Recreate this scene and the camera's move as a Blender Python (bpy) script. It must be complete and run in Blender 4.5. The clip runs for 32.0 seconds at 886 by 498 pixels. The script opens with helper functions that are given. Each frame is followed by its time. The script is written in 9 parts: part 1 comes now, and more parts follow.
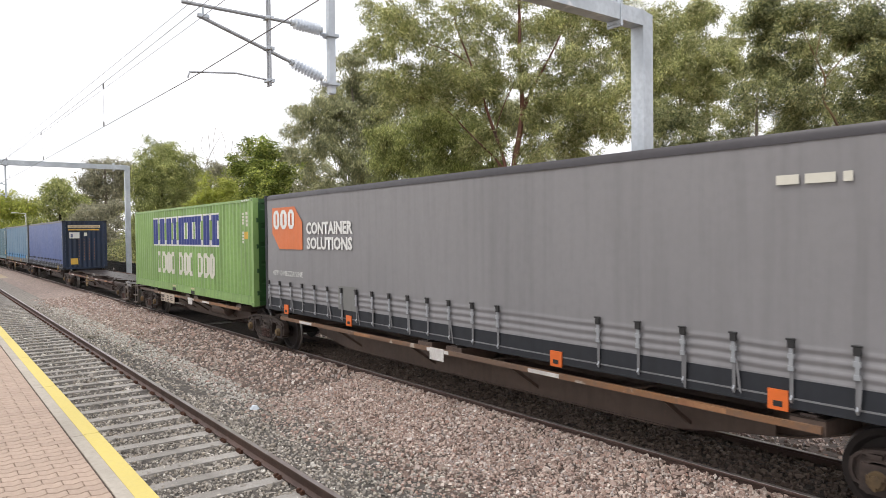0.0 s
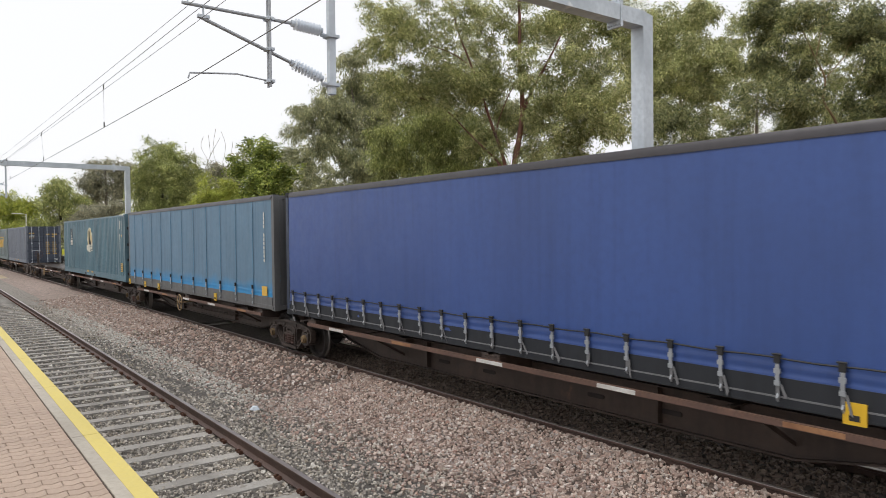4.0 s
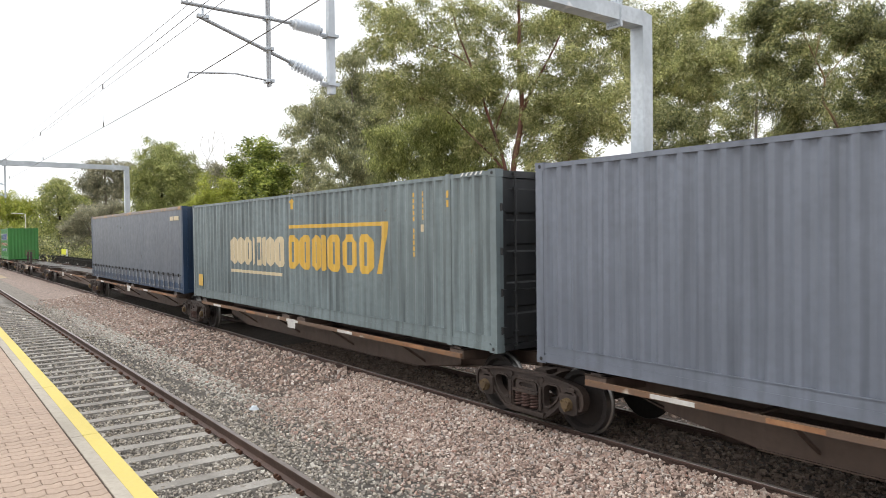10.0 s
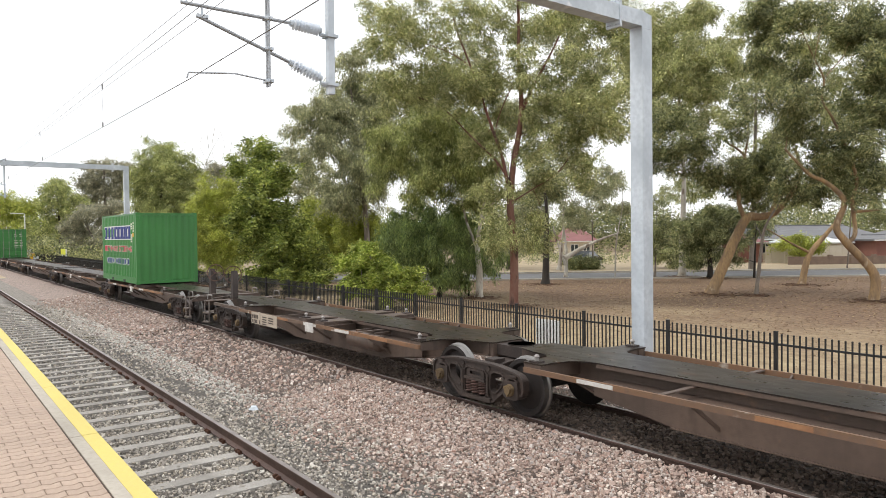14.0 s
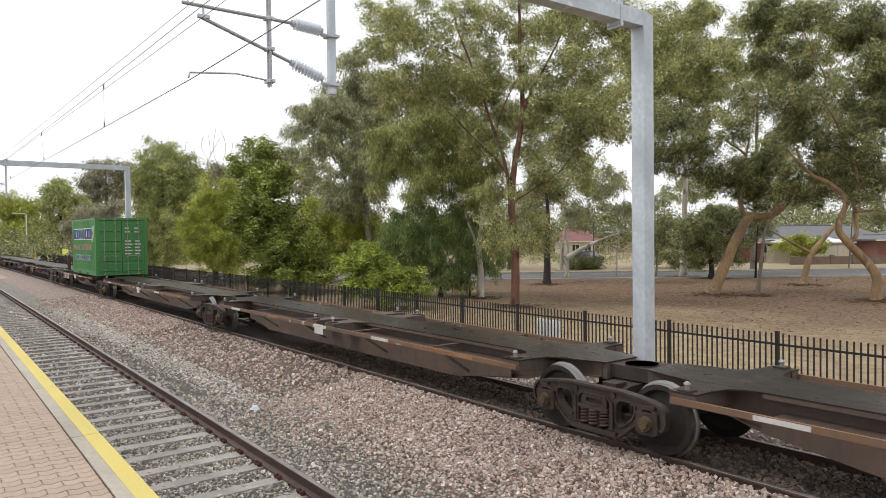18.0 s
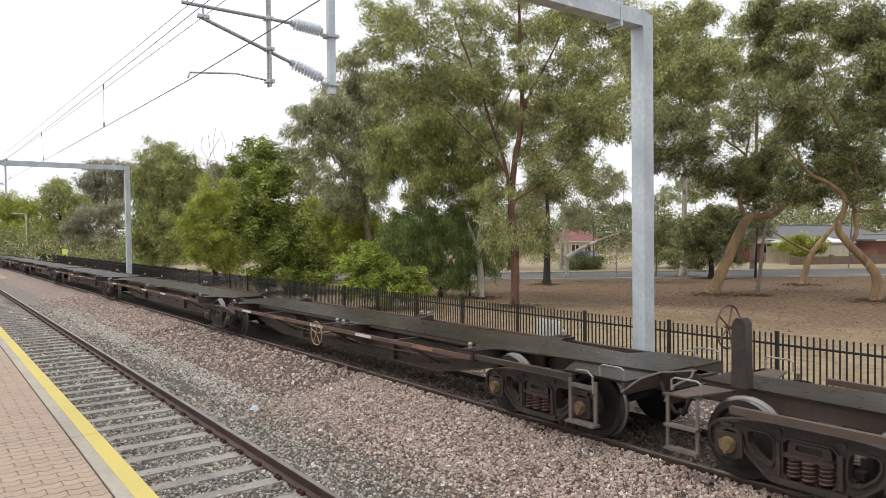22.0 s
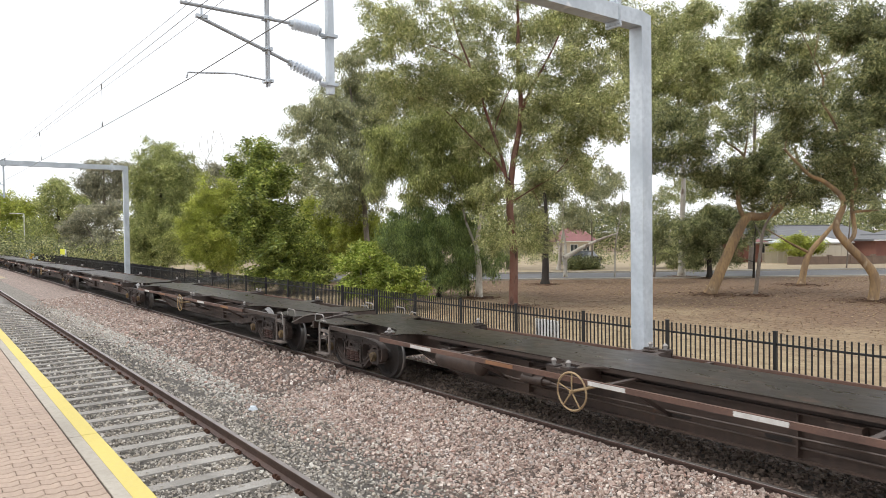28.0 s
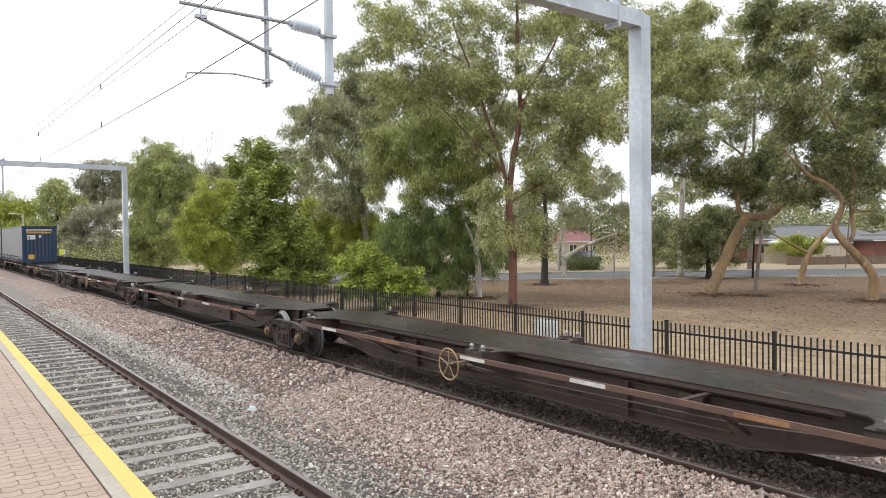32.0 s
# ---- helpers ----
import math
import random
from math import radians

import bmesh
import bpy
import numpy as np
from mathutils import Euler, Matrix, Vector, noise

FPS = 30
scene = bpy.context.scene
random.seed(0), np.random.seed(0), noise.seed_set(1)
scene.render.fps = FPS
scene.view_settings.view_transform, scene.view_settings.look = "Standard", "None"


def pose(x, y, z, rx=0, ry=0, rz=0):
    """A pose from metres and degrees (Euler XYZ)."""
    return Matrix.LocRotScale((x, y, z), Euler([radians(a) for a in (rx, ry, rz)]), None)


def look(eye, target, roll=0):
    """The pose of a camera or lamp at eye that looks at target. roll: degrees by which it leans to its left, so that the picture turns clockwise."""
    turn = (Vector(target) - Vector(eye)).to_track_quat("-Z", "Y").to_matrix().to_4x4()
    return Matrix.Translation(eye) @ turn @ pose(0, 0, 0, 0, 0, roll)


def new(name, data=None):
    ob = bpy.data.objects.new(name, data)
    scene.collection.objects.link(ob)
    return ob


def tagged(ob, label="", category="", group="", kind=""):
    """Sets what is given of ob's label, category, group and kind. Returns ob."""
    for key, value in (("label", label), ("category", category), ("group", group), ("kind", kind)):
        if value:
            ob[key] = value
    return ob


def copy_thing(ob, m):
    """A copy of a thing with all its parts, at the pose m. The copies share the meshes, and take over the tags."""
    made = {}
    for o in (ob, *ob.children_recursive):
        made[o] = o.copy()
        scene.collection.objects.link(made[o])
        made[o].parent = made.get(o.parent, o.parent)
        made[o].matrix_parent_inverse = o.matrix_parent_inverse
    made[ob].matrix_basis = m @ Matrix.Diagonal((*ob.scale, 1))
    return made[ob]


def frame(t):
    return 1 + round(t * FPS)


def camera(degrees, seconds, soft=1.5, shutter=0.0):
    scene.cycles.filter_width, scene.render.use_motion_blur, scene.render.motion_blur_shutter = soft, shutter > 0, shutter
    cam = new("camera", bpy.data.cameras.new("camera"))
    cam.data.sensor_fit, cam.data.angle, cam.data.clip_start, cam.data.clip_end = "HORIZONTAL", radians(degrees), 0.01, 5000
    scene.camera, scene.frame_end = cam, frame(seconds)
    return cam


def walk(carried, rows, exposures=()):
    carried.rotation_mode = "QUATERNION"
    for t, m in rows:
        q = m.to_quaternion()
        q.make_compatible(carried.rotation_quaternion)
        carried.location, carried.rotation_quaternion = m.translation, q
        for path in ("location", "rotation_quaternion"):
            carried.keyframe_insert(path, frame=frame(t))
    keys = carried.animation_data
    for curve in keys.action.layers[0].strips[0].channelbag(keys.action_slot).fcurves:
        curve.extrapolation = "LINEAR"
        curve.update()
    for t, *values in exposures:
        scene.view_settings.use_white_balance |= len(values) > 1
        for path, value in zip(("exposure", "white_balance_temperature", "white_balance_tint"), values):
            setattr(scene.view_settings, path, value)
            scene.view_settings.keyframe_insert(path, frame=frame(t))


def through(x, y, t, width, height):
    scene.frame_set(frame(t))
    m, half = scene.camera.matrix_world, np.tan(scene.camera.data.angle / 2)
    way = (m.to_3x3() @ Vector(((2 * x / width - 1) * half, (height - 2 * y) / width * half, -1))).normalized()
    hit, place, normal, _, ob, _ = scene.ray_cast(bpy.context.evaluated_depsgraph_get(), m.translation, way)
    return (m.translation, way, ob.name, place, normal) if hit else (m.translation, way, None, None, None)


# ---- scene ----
from mathutils import geometry

# One world: x along the tracks (the train runs towards +x), y away from the platform, z up, z = 0 at the rail heads.
EYE = Vector((0.0, 0.0, 2.9))
YAW, PITCH, ROLL = radians(-52.81), radians(-1.214), -0.678
FOCAL = 1247.0
cam = camera(64.32, 32.0, soft=0.7, shutter=0.05)


def aim(dx, dy):
    """The held camera's pose, turned by a hair: dx, dy in FOCAL units."""
    fwd = Vector((math.sin(YAW) * math.cos(PITCH), math.cos(YAW) * math.cos(PITCH), math.sin(PITCH)))
    right = Vector((math.cos(YAW), -math.sin(YAW), 0))
    up = right.cross(fwd)
    return look(EYE, EYE + 20 * (fwd - right * dx / FOCAL + up * dy / FOCAL), ROLL)


SWAY = ((0, 0.4, -0.8), (0.5, 1.4, 0.9), (2.0, 1.4, 0.9), (3.5, 0.9, 0.5), (6, 0.2, 0), (9, -0.2, 0), (11, -0.4, 0), (13.5, -1.2, 0), (16.5, 0.4, 0),
        (18.5, 1.0, 0), (21, 0.9, 0), (23, 0.2, 0), (25, -0.1, 0), (26, -1.5, 0), (28, -2.0, 0), (29, -2.5, 0.2), (30.5, -3.0, 0.4), (32, -3.3, 0.4))
GAIN = ((0, 0.02, 6500, 13), (1, 0, 6500, 12), (1.5, -0.15, 6500, 12), (2, -0.32, 6500, 12), (3, -0.4, 6500, 11), (3.6, -0.35, 6500, 11), (5.5, 0, 6500, 10), (6, 0.03, 6500, 10), (9, 0.09, 6500, 10), (12, 0.08, 6500, 10), (13, 0.14, 6500, 10), (14, 0.12, 6500, 10), (16, 0, 6500, 10), (17, -0.12, 6500, 10), (18, -0.18, 6500, 10), (19, -0.05, 6500, 10), (20, 0, 6500, 10), (21, 0.06, 6500, 10), (22, -0.2, 6500, 10), (23, -0.11, 6500, 10), (24, 0, 6500, 10), (28, 0.07, 6390, 10), (32, 0.1, 6280, 10))
walk(cam, [(t, aim(dx, dy)) for t, dx, dy in SWAY], GAIN)


def run(t):
    """How far the train has come at t seconds, in metres."""
    return 11.3837 * t - 0.003085 * (t - 11) ** 2


# ---- light: an overcast day ----
world = bpy.data.worlds.new("sky")
scene.world = world
world.use_nodes = True
wn, wl = world.node_tree.nodes, world.node_tree.links
wn.clear()
sky = wn.new("ShaderNodeTexSky")
sky.sky_type = "NISHITA"
sky.sun_disc = False
sky.sun_elevation, sky.sun_rotation = radians(55), radians(200)
sky.air_density, sky.dust_density = 1.0, 4.0
cloud = wn.new("ShaderNodeMix")
cloud.data_type = "RGBA"
cloud.inputs[0].default_value = 0.88
cloud.inputs[7].default_value = (13.2, 13.35, 13.6, 1)
back = wn.new("ShaderNodeBackground")
back.inputs[1].default_value = 0.1
wout = wn.new("ShaderNodeOutputWorld")
wl.new(sky.outputs[0], cloud.inputs[6])
wl.new(cloud.outputs[2], back.inputs[0])
wl.new(back.outputs[0], wout.inputs[0])

sun = new("sun", bpy.data.lights.new("sun", "SUN"))
sun.data.energy, sun.data.angle, sun.data.color = 1.5, radians(20), (1.0, 0.97, 0.92)
sun.matrix_basis = look((-14, -30, 60), (0, 0, 0))
scene.view_settings.exposure = 0.0
# ---- materials ----
def nodes_of(name):
    m = bpy.data.materials.new(name)
    m.use_nodes = True
    n, l = m.node_tree.nodes, m.node_tree.links
    b = n["Principled BSDF"]
    return m, n, l, b


def grunge(name, base, second, rough=0.6, metal=0.0, big=0.6, fine=25.0, amount=0.5, bump=0.1, bump_scale=60.0, streak=0.0, rnd=0.0, island=0.0,
           stretch=(1, 1, 1), rust=None, rust_at=0.62, spec=0.5, low=None):
    """Paint, stone or steel: base colour broken by second at two scales, with bump; streak draws runs down the z axis; rust adds patches."""
    m, n, l, b = nodes_of(name)
    tc = n.new("ShaderNodeTexCoord")
    mp = n.new("ShaderNodeMapping")
    mp.inputs["Scale"].default_value = stretch
    l.new(tc.outputs["Object"], mp.inputs[0])

    def noise_at(scale, detail=4.0, vec=None):
        t = n.new("ShaderNodeTexNoise")
        t.inputs["Scale"].default_value, t.inputs["Detail"].default_value = scale, detail
        l.new(vec or mp.outputs[0], t.inputs["Vector"])
        return t.outputs["Fac"]

    def mix(fac, a, c):
        x = n.new("ShaderNodeMix")
        x.data_type = "RGBA"
        for sock, val in ((x.inputs[0], fac), (x.inputs[6], a), (x.inputs[7], c)):
            if isinstance(val, bpy.types.NodeSocket):
                l.new(val, sock)
            else:
                sock.default_value = val if isinstance(val, float) else (*val, 1)
        return x.outputs[2]

    def ramp(val, lo, hi, top=1.0):
        r = n.new("ShaderNodeMapRange")
        r.inputs[1].default_value, r.inputs[2].default_value, r.inputs[4].default_value = lo, hi, top
        l.new(val, r.inputs[0])
        return r.outputs[0]

    col = mix(ramp(noise_at(big), 0.35, 0.7, amount), base, second)
    col = mix(ramp(noise_at(fine, 2.0), 0.4, 0.75, amount * 0.6), col, second)
    if streak:
        sm = n.new("ShaderNodeMapping")
        sm.inputs["Scale"].default_value = (3.2, 3.2, 0.18)
        l.new(tc.outputs["Object"], sm.inputs[0])
        col = mix(ramp(noise_at(2.0, 5.0, sm.outputs[0]), 0.48, 0.72, streak), col, tuple(c * 0.45 for c in second))
    if rust:
        col = mix(ramp(noise_at(3.1, 6.0), rust_at, rust_at + 0.08, 0.9), col, rust)
    if low:  # a cleaner or fresher band at the bottom, ragged upwards: (colour, top height)
        sx = n.new("ShaderNodeSeparateXYZ")
        l.new(tc.outputs["Object"], sx.inputs[0])
        ad = n.new("ShaderNodeMath")
        ad.operation = "MULTIPLY_ADD"
        l.new(noise_at(1.4, 5.0), ad.inputs[0])
        ad.inputs[1].default_value = 0.5
        l.new(sx.outputs["Z"], ad.inputs[2])
        col = mix(ramp(ad.outputs[0], low[1] + 0.42, low[1] + 0.08), col, low[0])
    if rnd or island:
        src = n.new("ShaderNodeNewGeometry").outputs["Random Per Island"] if island else n.new("ShaderNodeObjectInfo").outputs["Random"]
        hs = n.new("ShaderNodeHueSaturation")
        k = island or rnd
        r = n.new("ShaderNodeMapRange")
        r.inputs[3].default_value, r.inputs[4].default_value = 1 - k, 1 + k
        l.new(src, r.inputs[0])
        l.new(r.outputs[0], hs.inputs["Value"])
        l.new(col, hs.inputs["Color"])
        col = hs.outputs[0]
    l.new(col, b.inputs["Base Color"])
    rr = n.new("ShaderNodeMapRange")
    rr.inputs[3].default_value, rr.inputs[4].default_value = max(0.05, rough - 0.12), min(1, rough + 0.15)
    l.new(noise_at(fine * 0.7), rr.inputs[0])
    l.new(rr.outputs[0], b.inputs["Roughness"])
    b.inputs["Metallic"].default_value = metal
    b.inputs["Specular IOR Level"].default_value = spec
    if bump:
        bp = n.new("ShaderNodeBump")
        bp.inputs["Strength"].default_value, bp.inputs["Distance"].default_value = bump, 0.02
        l.new(noise_at(bump_scale, 3.0), bp.inputs["Height"])
        l.new(bp.outputs[0], b.inputs["Normal"])
    return m


def leaf_mat(name, c0, c1, c2, through=0.3):
    """Foliage: three greens by leaf, lets some light through."""
    m, n, l, b = nodes_of(name)
    g = n.new("ShaderNodeNewGeometry")
    r = n.new("ShaderNodeValToRGB")
    e = r.color_ramp.elements
    e[0].color, e[1].color = (*c0, 1), (*c2, 1)
    mid = e.new(0.55)
    mid.color = (*c1, 1)
    l.new(g.outputs["Random Per Island"], r.inputs[0])
    tc = n.new("ShaderNodeTexCoord")
    t = n.new("ShaderNodeTexNoise")
    t.inputs["Scale"].default_value = 1.1
    l.new(tc.outputs["Object"], t.inputs["Vector"])
    hs = n.new("ShaderNodeHueSaturation")
    mr = n.new("ShaderNodeMapRange")
    mr.inputs[1].default_value, mr.inputs[2].default_value, mr.inputs[3].default_value, mr.inputs[4].default_value = 0.33, 0.67, 0.68, 1.4
    l.new(t.outputs["Fac"], mr.inputs[0])
    l.new(mr.outputs[0], hs.inputs["Value"])
    l.new(r.outputs[0], hs.inputs["Color"])
    l.new(hs.outputs[0], b.inputs["Base Color"])
    b.inputs["Roughness"].default_value = 0.55
    tr = n.new("ShaderNodeBsdfTranslucent")
    l.new(hs.outputs[0], tr.inputs[0])
    mx = n.new("ShaderNodeMixShader")
    mx.inputs[0].default_value = through
    l.new(b.outputs[0], mx.inputs[1])
    l.new(tr.outputs[0], mx.inputs[2])
    l.new(mx.outputs[0], n["Material Output"].inputs[0])
    return m


def plain(name, col, rough=0.5, metal=0.0, spec=0.5):
    return grunge(name, col, tuple(c * 0.8 for c in col), rough, metal, amount=0.3, bump=0.03, spec=spec)


# Bed colours darkened for the shade between loose stones; the far beds stay paler.
BALLAST_PINK_SHADED = grunge("ballast_pink", (0.17, 0.125, 0.10), (0.04, 0.03, 0.026), 0.9, big=9.0, fine=34.0, amount=0.9, bump=1.0, bump_scale=28.0)
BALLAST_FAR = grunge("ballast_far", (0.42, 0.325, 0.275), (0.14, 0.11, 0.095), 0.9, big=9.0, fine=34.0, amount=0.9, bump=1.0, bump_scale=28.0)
# Between the freight rails: brown stone, darkened for the shade under wagons.
BALLAST_WAGON_SHADE = grunge("ballast_dark", (0.07, 0.052, 0.042), (0.028, 0.021, 0.018), 0.9, big=9.0, fine=34.0, amount=0.9, bump=1.0, bump_scale=28.0)
# Passenger bed: near part again darkened for the shaded gaps, far part paler.
BALLAST_GREY_SHADED = grunge("ballast_grey", (0.14, 0.125, 0.108), (0.035, 0.031, 0.027), 0.9, big=9.0, fine=34.0, amount=0.9, bump=1.0, bump_scale=28.0)
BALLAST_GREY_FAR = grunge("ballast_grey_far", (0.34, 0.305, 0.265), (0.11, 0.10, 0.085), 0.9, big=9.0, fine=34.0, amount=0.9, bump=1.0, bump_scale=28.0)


def stone_mat(name, cols):
    """Loose stones, each of its own colour out of a few."""
    m, n, l, b = nodes_of(name)
    g = n.new("ShaderNodeNewGeometry")
    r = n.new("ShaderNodeValToRGB")
    e = r.color_ramp.elements
    e[0].color, e[1].color, e[1].position = (*cols[0], 1), (*cols[-1], 1), 1.0
    for i, c in enumerate(cols[1:-1]):
        x = e.new((i + 1) / (len(cols) - 1))
        x.color = (*c, 1)
    l.new(g.outputs["Random Per Island"], r.inputs[0])
    tc = n.new("ShaderNodeTexCoord")
    t = n.new("ShaderNodeTexNoise")
    t.inputs["Scale"].default_value, t.inputs["Detail"].default_value = 55.0, 4.0
    l.new(tc.outputs["Object"], t.inputs["Vector"])
    mr = n.new("ShaderNodeMapRange")
    mr.inputs[3].default_value, mr.inputs[4].default_value = 0.55, 1.35
    l.new(t.outputs["Fac"], mr.inputs[0])
    hs = n.new("ShaderNodeHueSaturation")
    l.new(mr.outputs[0], hs.inputs["Value"])
    l.new(r.outputs[0], hs.inputs["Color"])
    l.new(hs.outputs[0], b.inputs["Base Color"])
    b.inputs["Roughness"].default_value = 0.8
    bp = n.new("ShaderNodeBump")
    bp.inputs["Strength"].default_value, bp.inputs["Distance"].default_value = 0.4, 0.01
    l.new(t.outputs["Fac"], bp.inputs["Height"])
    l.new(bp.outputs[0], b.inputs["Normal"])
    return m


STONE_PINK = stone_mat("stone_pink", ((0.156, 0.110, 0.089), (0.520, 0.400, 0.339), (0.312, 0.224, 0.183), (0.624, 0.520, 0.447), (0.416, 0.266, 0.212), (0.686, 0.593, 0.520), (0.437, 0.349, 0.301), (0.250, 0.166, 0.135), (0.540, 0.416, 0.343), (0.343, 0.301, 0.281), (0.811, 0.738, 0.675)))
STONE_GREY = stone_mat("stone_grey", ((0.142, 0.128, 0.112), (0.428, 0.392, 0.341), (0.244, 0.218, 0.188), (0.529, 0.487, 0.428), (0.334, 0.300, 0.254), (0.468, 0.407, 0.326), (0.733, 0.701, 0.640)))
STONE_PALE = stone_mat("stone_pale", ((0.33, 0.31, 0.27), (0.60, 0.58, 0.53), (0.44, 0.42, 0.37), (0.70, 0.67, 0.62), (0.50, 0.46, 0.40)))
# The same under-wagon shade put into the loose stones' colour.
STONE_WAGON_SHADE = stone_mat("stone_dark", ((0.04, 0.03, 0.025), (0.15, 0.105, 0.08), (0.085, 0.062, 0.05), (0.22, 0.165, 0.13), (0.11, 0.08, 0.065)))
def park_ground():
    """Straw-coloured dry grass along the fence, bark litter under the trees, blending into one another in patches."""
    m, n, l, b = nodes_of("park_ground")
    tc = n.new("ShaderNodeTexCoord")
    sx = n.new("ShaderNodeSeparateXYZ")
    l.new(tc.outputs["Object"], sx.inputs[0])

    def noise_at(scale, detail):
        t = n.new("ShaderNodeTexNoise")
        t.inputs["Scale"].default_value, t.inputs["Detail"].default_value, t.inputs["Roughness"].default_value = scale, detail, 0.65
        l.new(tc.outputs["Object"], t.inputs["Vector"])
        return t.outputs["Fac"]

    def ramp(val, lo, hi):
        r = n.new("ShaderNodeMapRange")
        r.inputs[1].default_value, r.inputs[2].default_value = lo, hi
        l.new(val, r.inputs[0])
        return r.outputs[0]

    def mix(fac, a, c):
        x = n.new("ShaderNodeMix")
        x.data_type = "RGBA"
        l.new(fac, x.inputs[0])
        for sock, val in ((x.inputs[6], a), (x.inputs[7], c)):
            if isinstance(val, bpy.types.NodeSocket):
                l.new(val, sock)
            else:
                sock.default_value = (*val, 1)
        return x.outputs[2]

    straw = mix(ramp(noise_at(3.0, 6.0), 0.35, 0.68), (0.41, 0.32, 0.195), (0.22, 0.16, 0.092))
    bark = mix(ramp(noise_at(5.0, 8.0), 0.38, 0.64), (0.25, 0.160, 0.092), (0.085, 0.050, 0.033))
    far_off = n.new("ShaderNodeMath")
    far_off.operation = "MULTIPLY_ADD"
    l.new(noise_at(0.22, 5.0), far_off.inputs[0])
    far_off.inputs[1].default_value = 26.0
    l.new(sx.outputs["Y"], far_off.inputs[2])
    l.new(mix(ramp(far_off.outputs[0], 29.5, 41.0), straw, bark), b.inputs["Base Color"])
    b.inputs["Roughness"].default_value = 0.95
    bp = n.new("ShaderNodeBump")
    bp.inputs["Strength"].default_value, bp.inputs["Distance"].default_value = 0.9, 0.03
    l.new(noise_at(16.0, 6.0), bp.inputs["Height"])
    l.new(bp.outputs[0], b.inputs["Normal"])
    return m


DRY_GRASS = park_ground()
ASPHALT = grunge("asphalt", (0.16, 0.16, 0.165), (0.1, 0.1, 0.1), 0.85, big=0.4, fine=40.0, amount=0.5, bump=0.2, bump_scale=120.0)
CONCRETE = grunge("concrete", (0.46, 0.415, 0.35), (0.27, 0.24, 0.20), 0.85, big=1.3, fine=22.0, amount=0.6, bump=0.25, bump_scale=70.0)
SLEEPER_C = grunge("sleeper_concrete", (0.37, 0.35, 0.32), (0.2, 0.185, 0.165), 0.9, big=2.0, fine=30.0, amount=0.8, bump=0.4, bump_scale=60.0, rnd=0.12)
RAIL_SIDE = grunge("rusty_rail", (0.115, 0.070, 0.056), (0.055, 0.034, 0.028), 0.55, 0.15, big=3.0, fine=40.0, amount=0.7, bump=0.2)
RAIL_TOP = grunge("worn_rail_head", (0.36, 0.33, 0.31), (0.16, 0.12, 0.1), 0.35, 0.7, big=2.0, fine=30.0, amount=0.6, bump=0.02)
RUST = grunge("clip_rust", (0.14, 0.065, 0.04), (0.07, 0.035, 0.025), 0.85, 0.2, big=9.0, fine=60.0, amount=0.7, bump=0.2)
PAVER = grunge("paver", (0.44, 0.335, 0.262), (0.32, 0.24, 0.188), 0.9, big=1.4, fine=45.0, amount=0.6, bump=0.2, bump_scale=110.0, rnd=0.06)
PAVER_JOIN = grunge("paver_rest", (0.44, 0.335, 0.262), (0.32, 0.24, 0.188), 0.9, big=1.4, fine=45.0, amount=0.6, bump=0.2, bump_scale=110.0, island=0.06)
JOINT = grunge("paver_joint", (0.11, 0.078, 0.058), (0.06, 0.045, 0.036), 0.95, big=3.0, fine=50.0, bump=0.3)
YELLOW_LINE = grunge("yellow_line", (0.64, 0.52, 0.145), (0.50, 0.41, 0.15), 0.7, big=1.1, fine=30.0, amount=0.45, bump=0.12, bump_scale=80.0)
GALV = grunge("galvanised_steel", (0.62, 0.67, 0.72), (0.42, 0.465, 0.51), 0.48, 0.25, big=1.6, fine=11.0, amount=0.9, bump=0.04, rust=(0.72, 0.74, 0.76), rust_at=0.66)
ALU = grunge("aluminium_tube", (0.42, 0.44, 0.46), (0.3, 0.31, 0.33), 0.45, 0.5, big=4.0, fine=30.0, amount=0.4, bump=0.02)
PORCELAIN = grunge("silicone_insulator", (0.74, 0.79, 0.85), (0.60, 0.65, 0.71), 0.4, 0.0, big=5.0, fine=30.0, amount=0.4, bump=0.0)
WIRE = plain("wire", (0.15, 0.145, 0.14), 0.6, 0.3)
FENCE_BLACK = grunge("black_fence_paint", (0.009, 0.009, 0.0095), (0.018, 0.017, 0.016), 0.6, big=3.0, fine=40.0, amount=0.5, bump=0.02)
FRAME_BROWN = grunge("wagon_brown", (0.120, 0.082, 0.062), (0.066, 0.046, 0.036), 0.55, 0.0, big=0.7, fine=10.0, amount=0.8, bump=0.15, streak=0.35, rust=(0.16, 0.095, 0.06), rust_at=0.66)
FRAME_DARK = grunge("wagon_dark", (0.076, 0.050, 0.038), (0.032, 0.022, 0.018), 0.5, 0.0, big=0.9, fine=12.0, amount=0.8, bump=0.18, streak=0.4, rust=(0.12, 0.066, 0.042), rust_at=0.67)
DECK_TOP = grunge("wagon_deck", (0.046, 0.034, 0.027), (0.016, 0.013, 0.012), 0.30, 0.0, big=1.1, fine=9.0, amount=0.9, bump=0.08, bump_scale=30.0, rust=(0.085, 0.05, 0.034), rust_at=0.6, spec=0.18, stretch=(0.5, 1, 1))
CAST = grunge("cast_steel", (0.060, 0.042, 0.034), (0.022, 0.016, 0.014), 0.62, 0.0, big=2.4, fine=22.0, amount=0.8, bump=0.3, bump_scale=70.0, streak=0.3, rust=(0.12, 0.065, 0.042), rust_at=0.63)
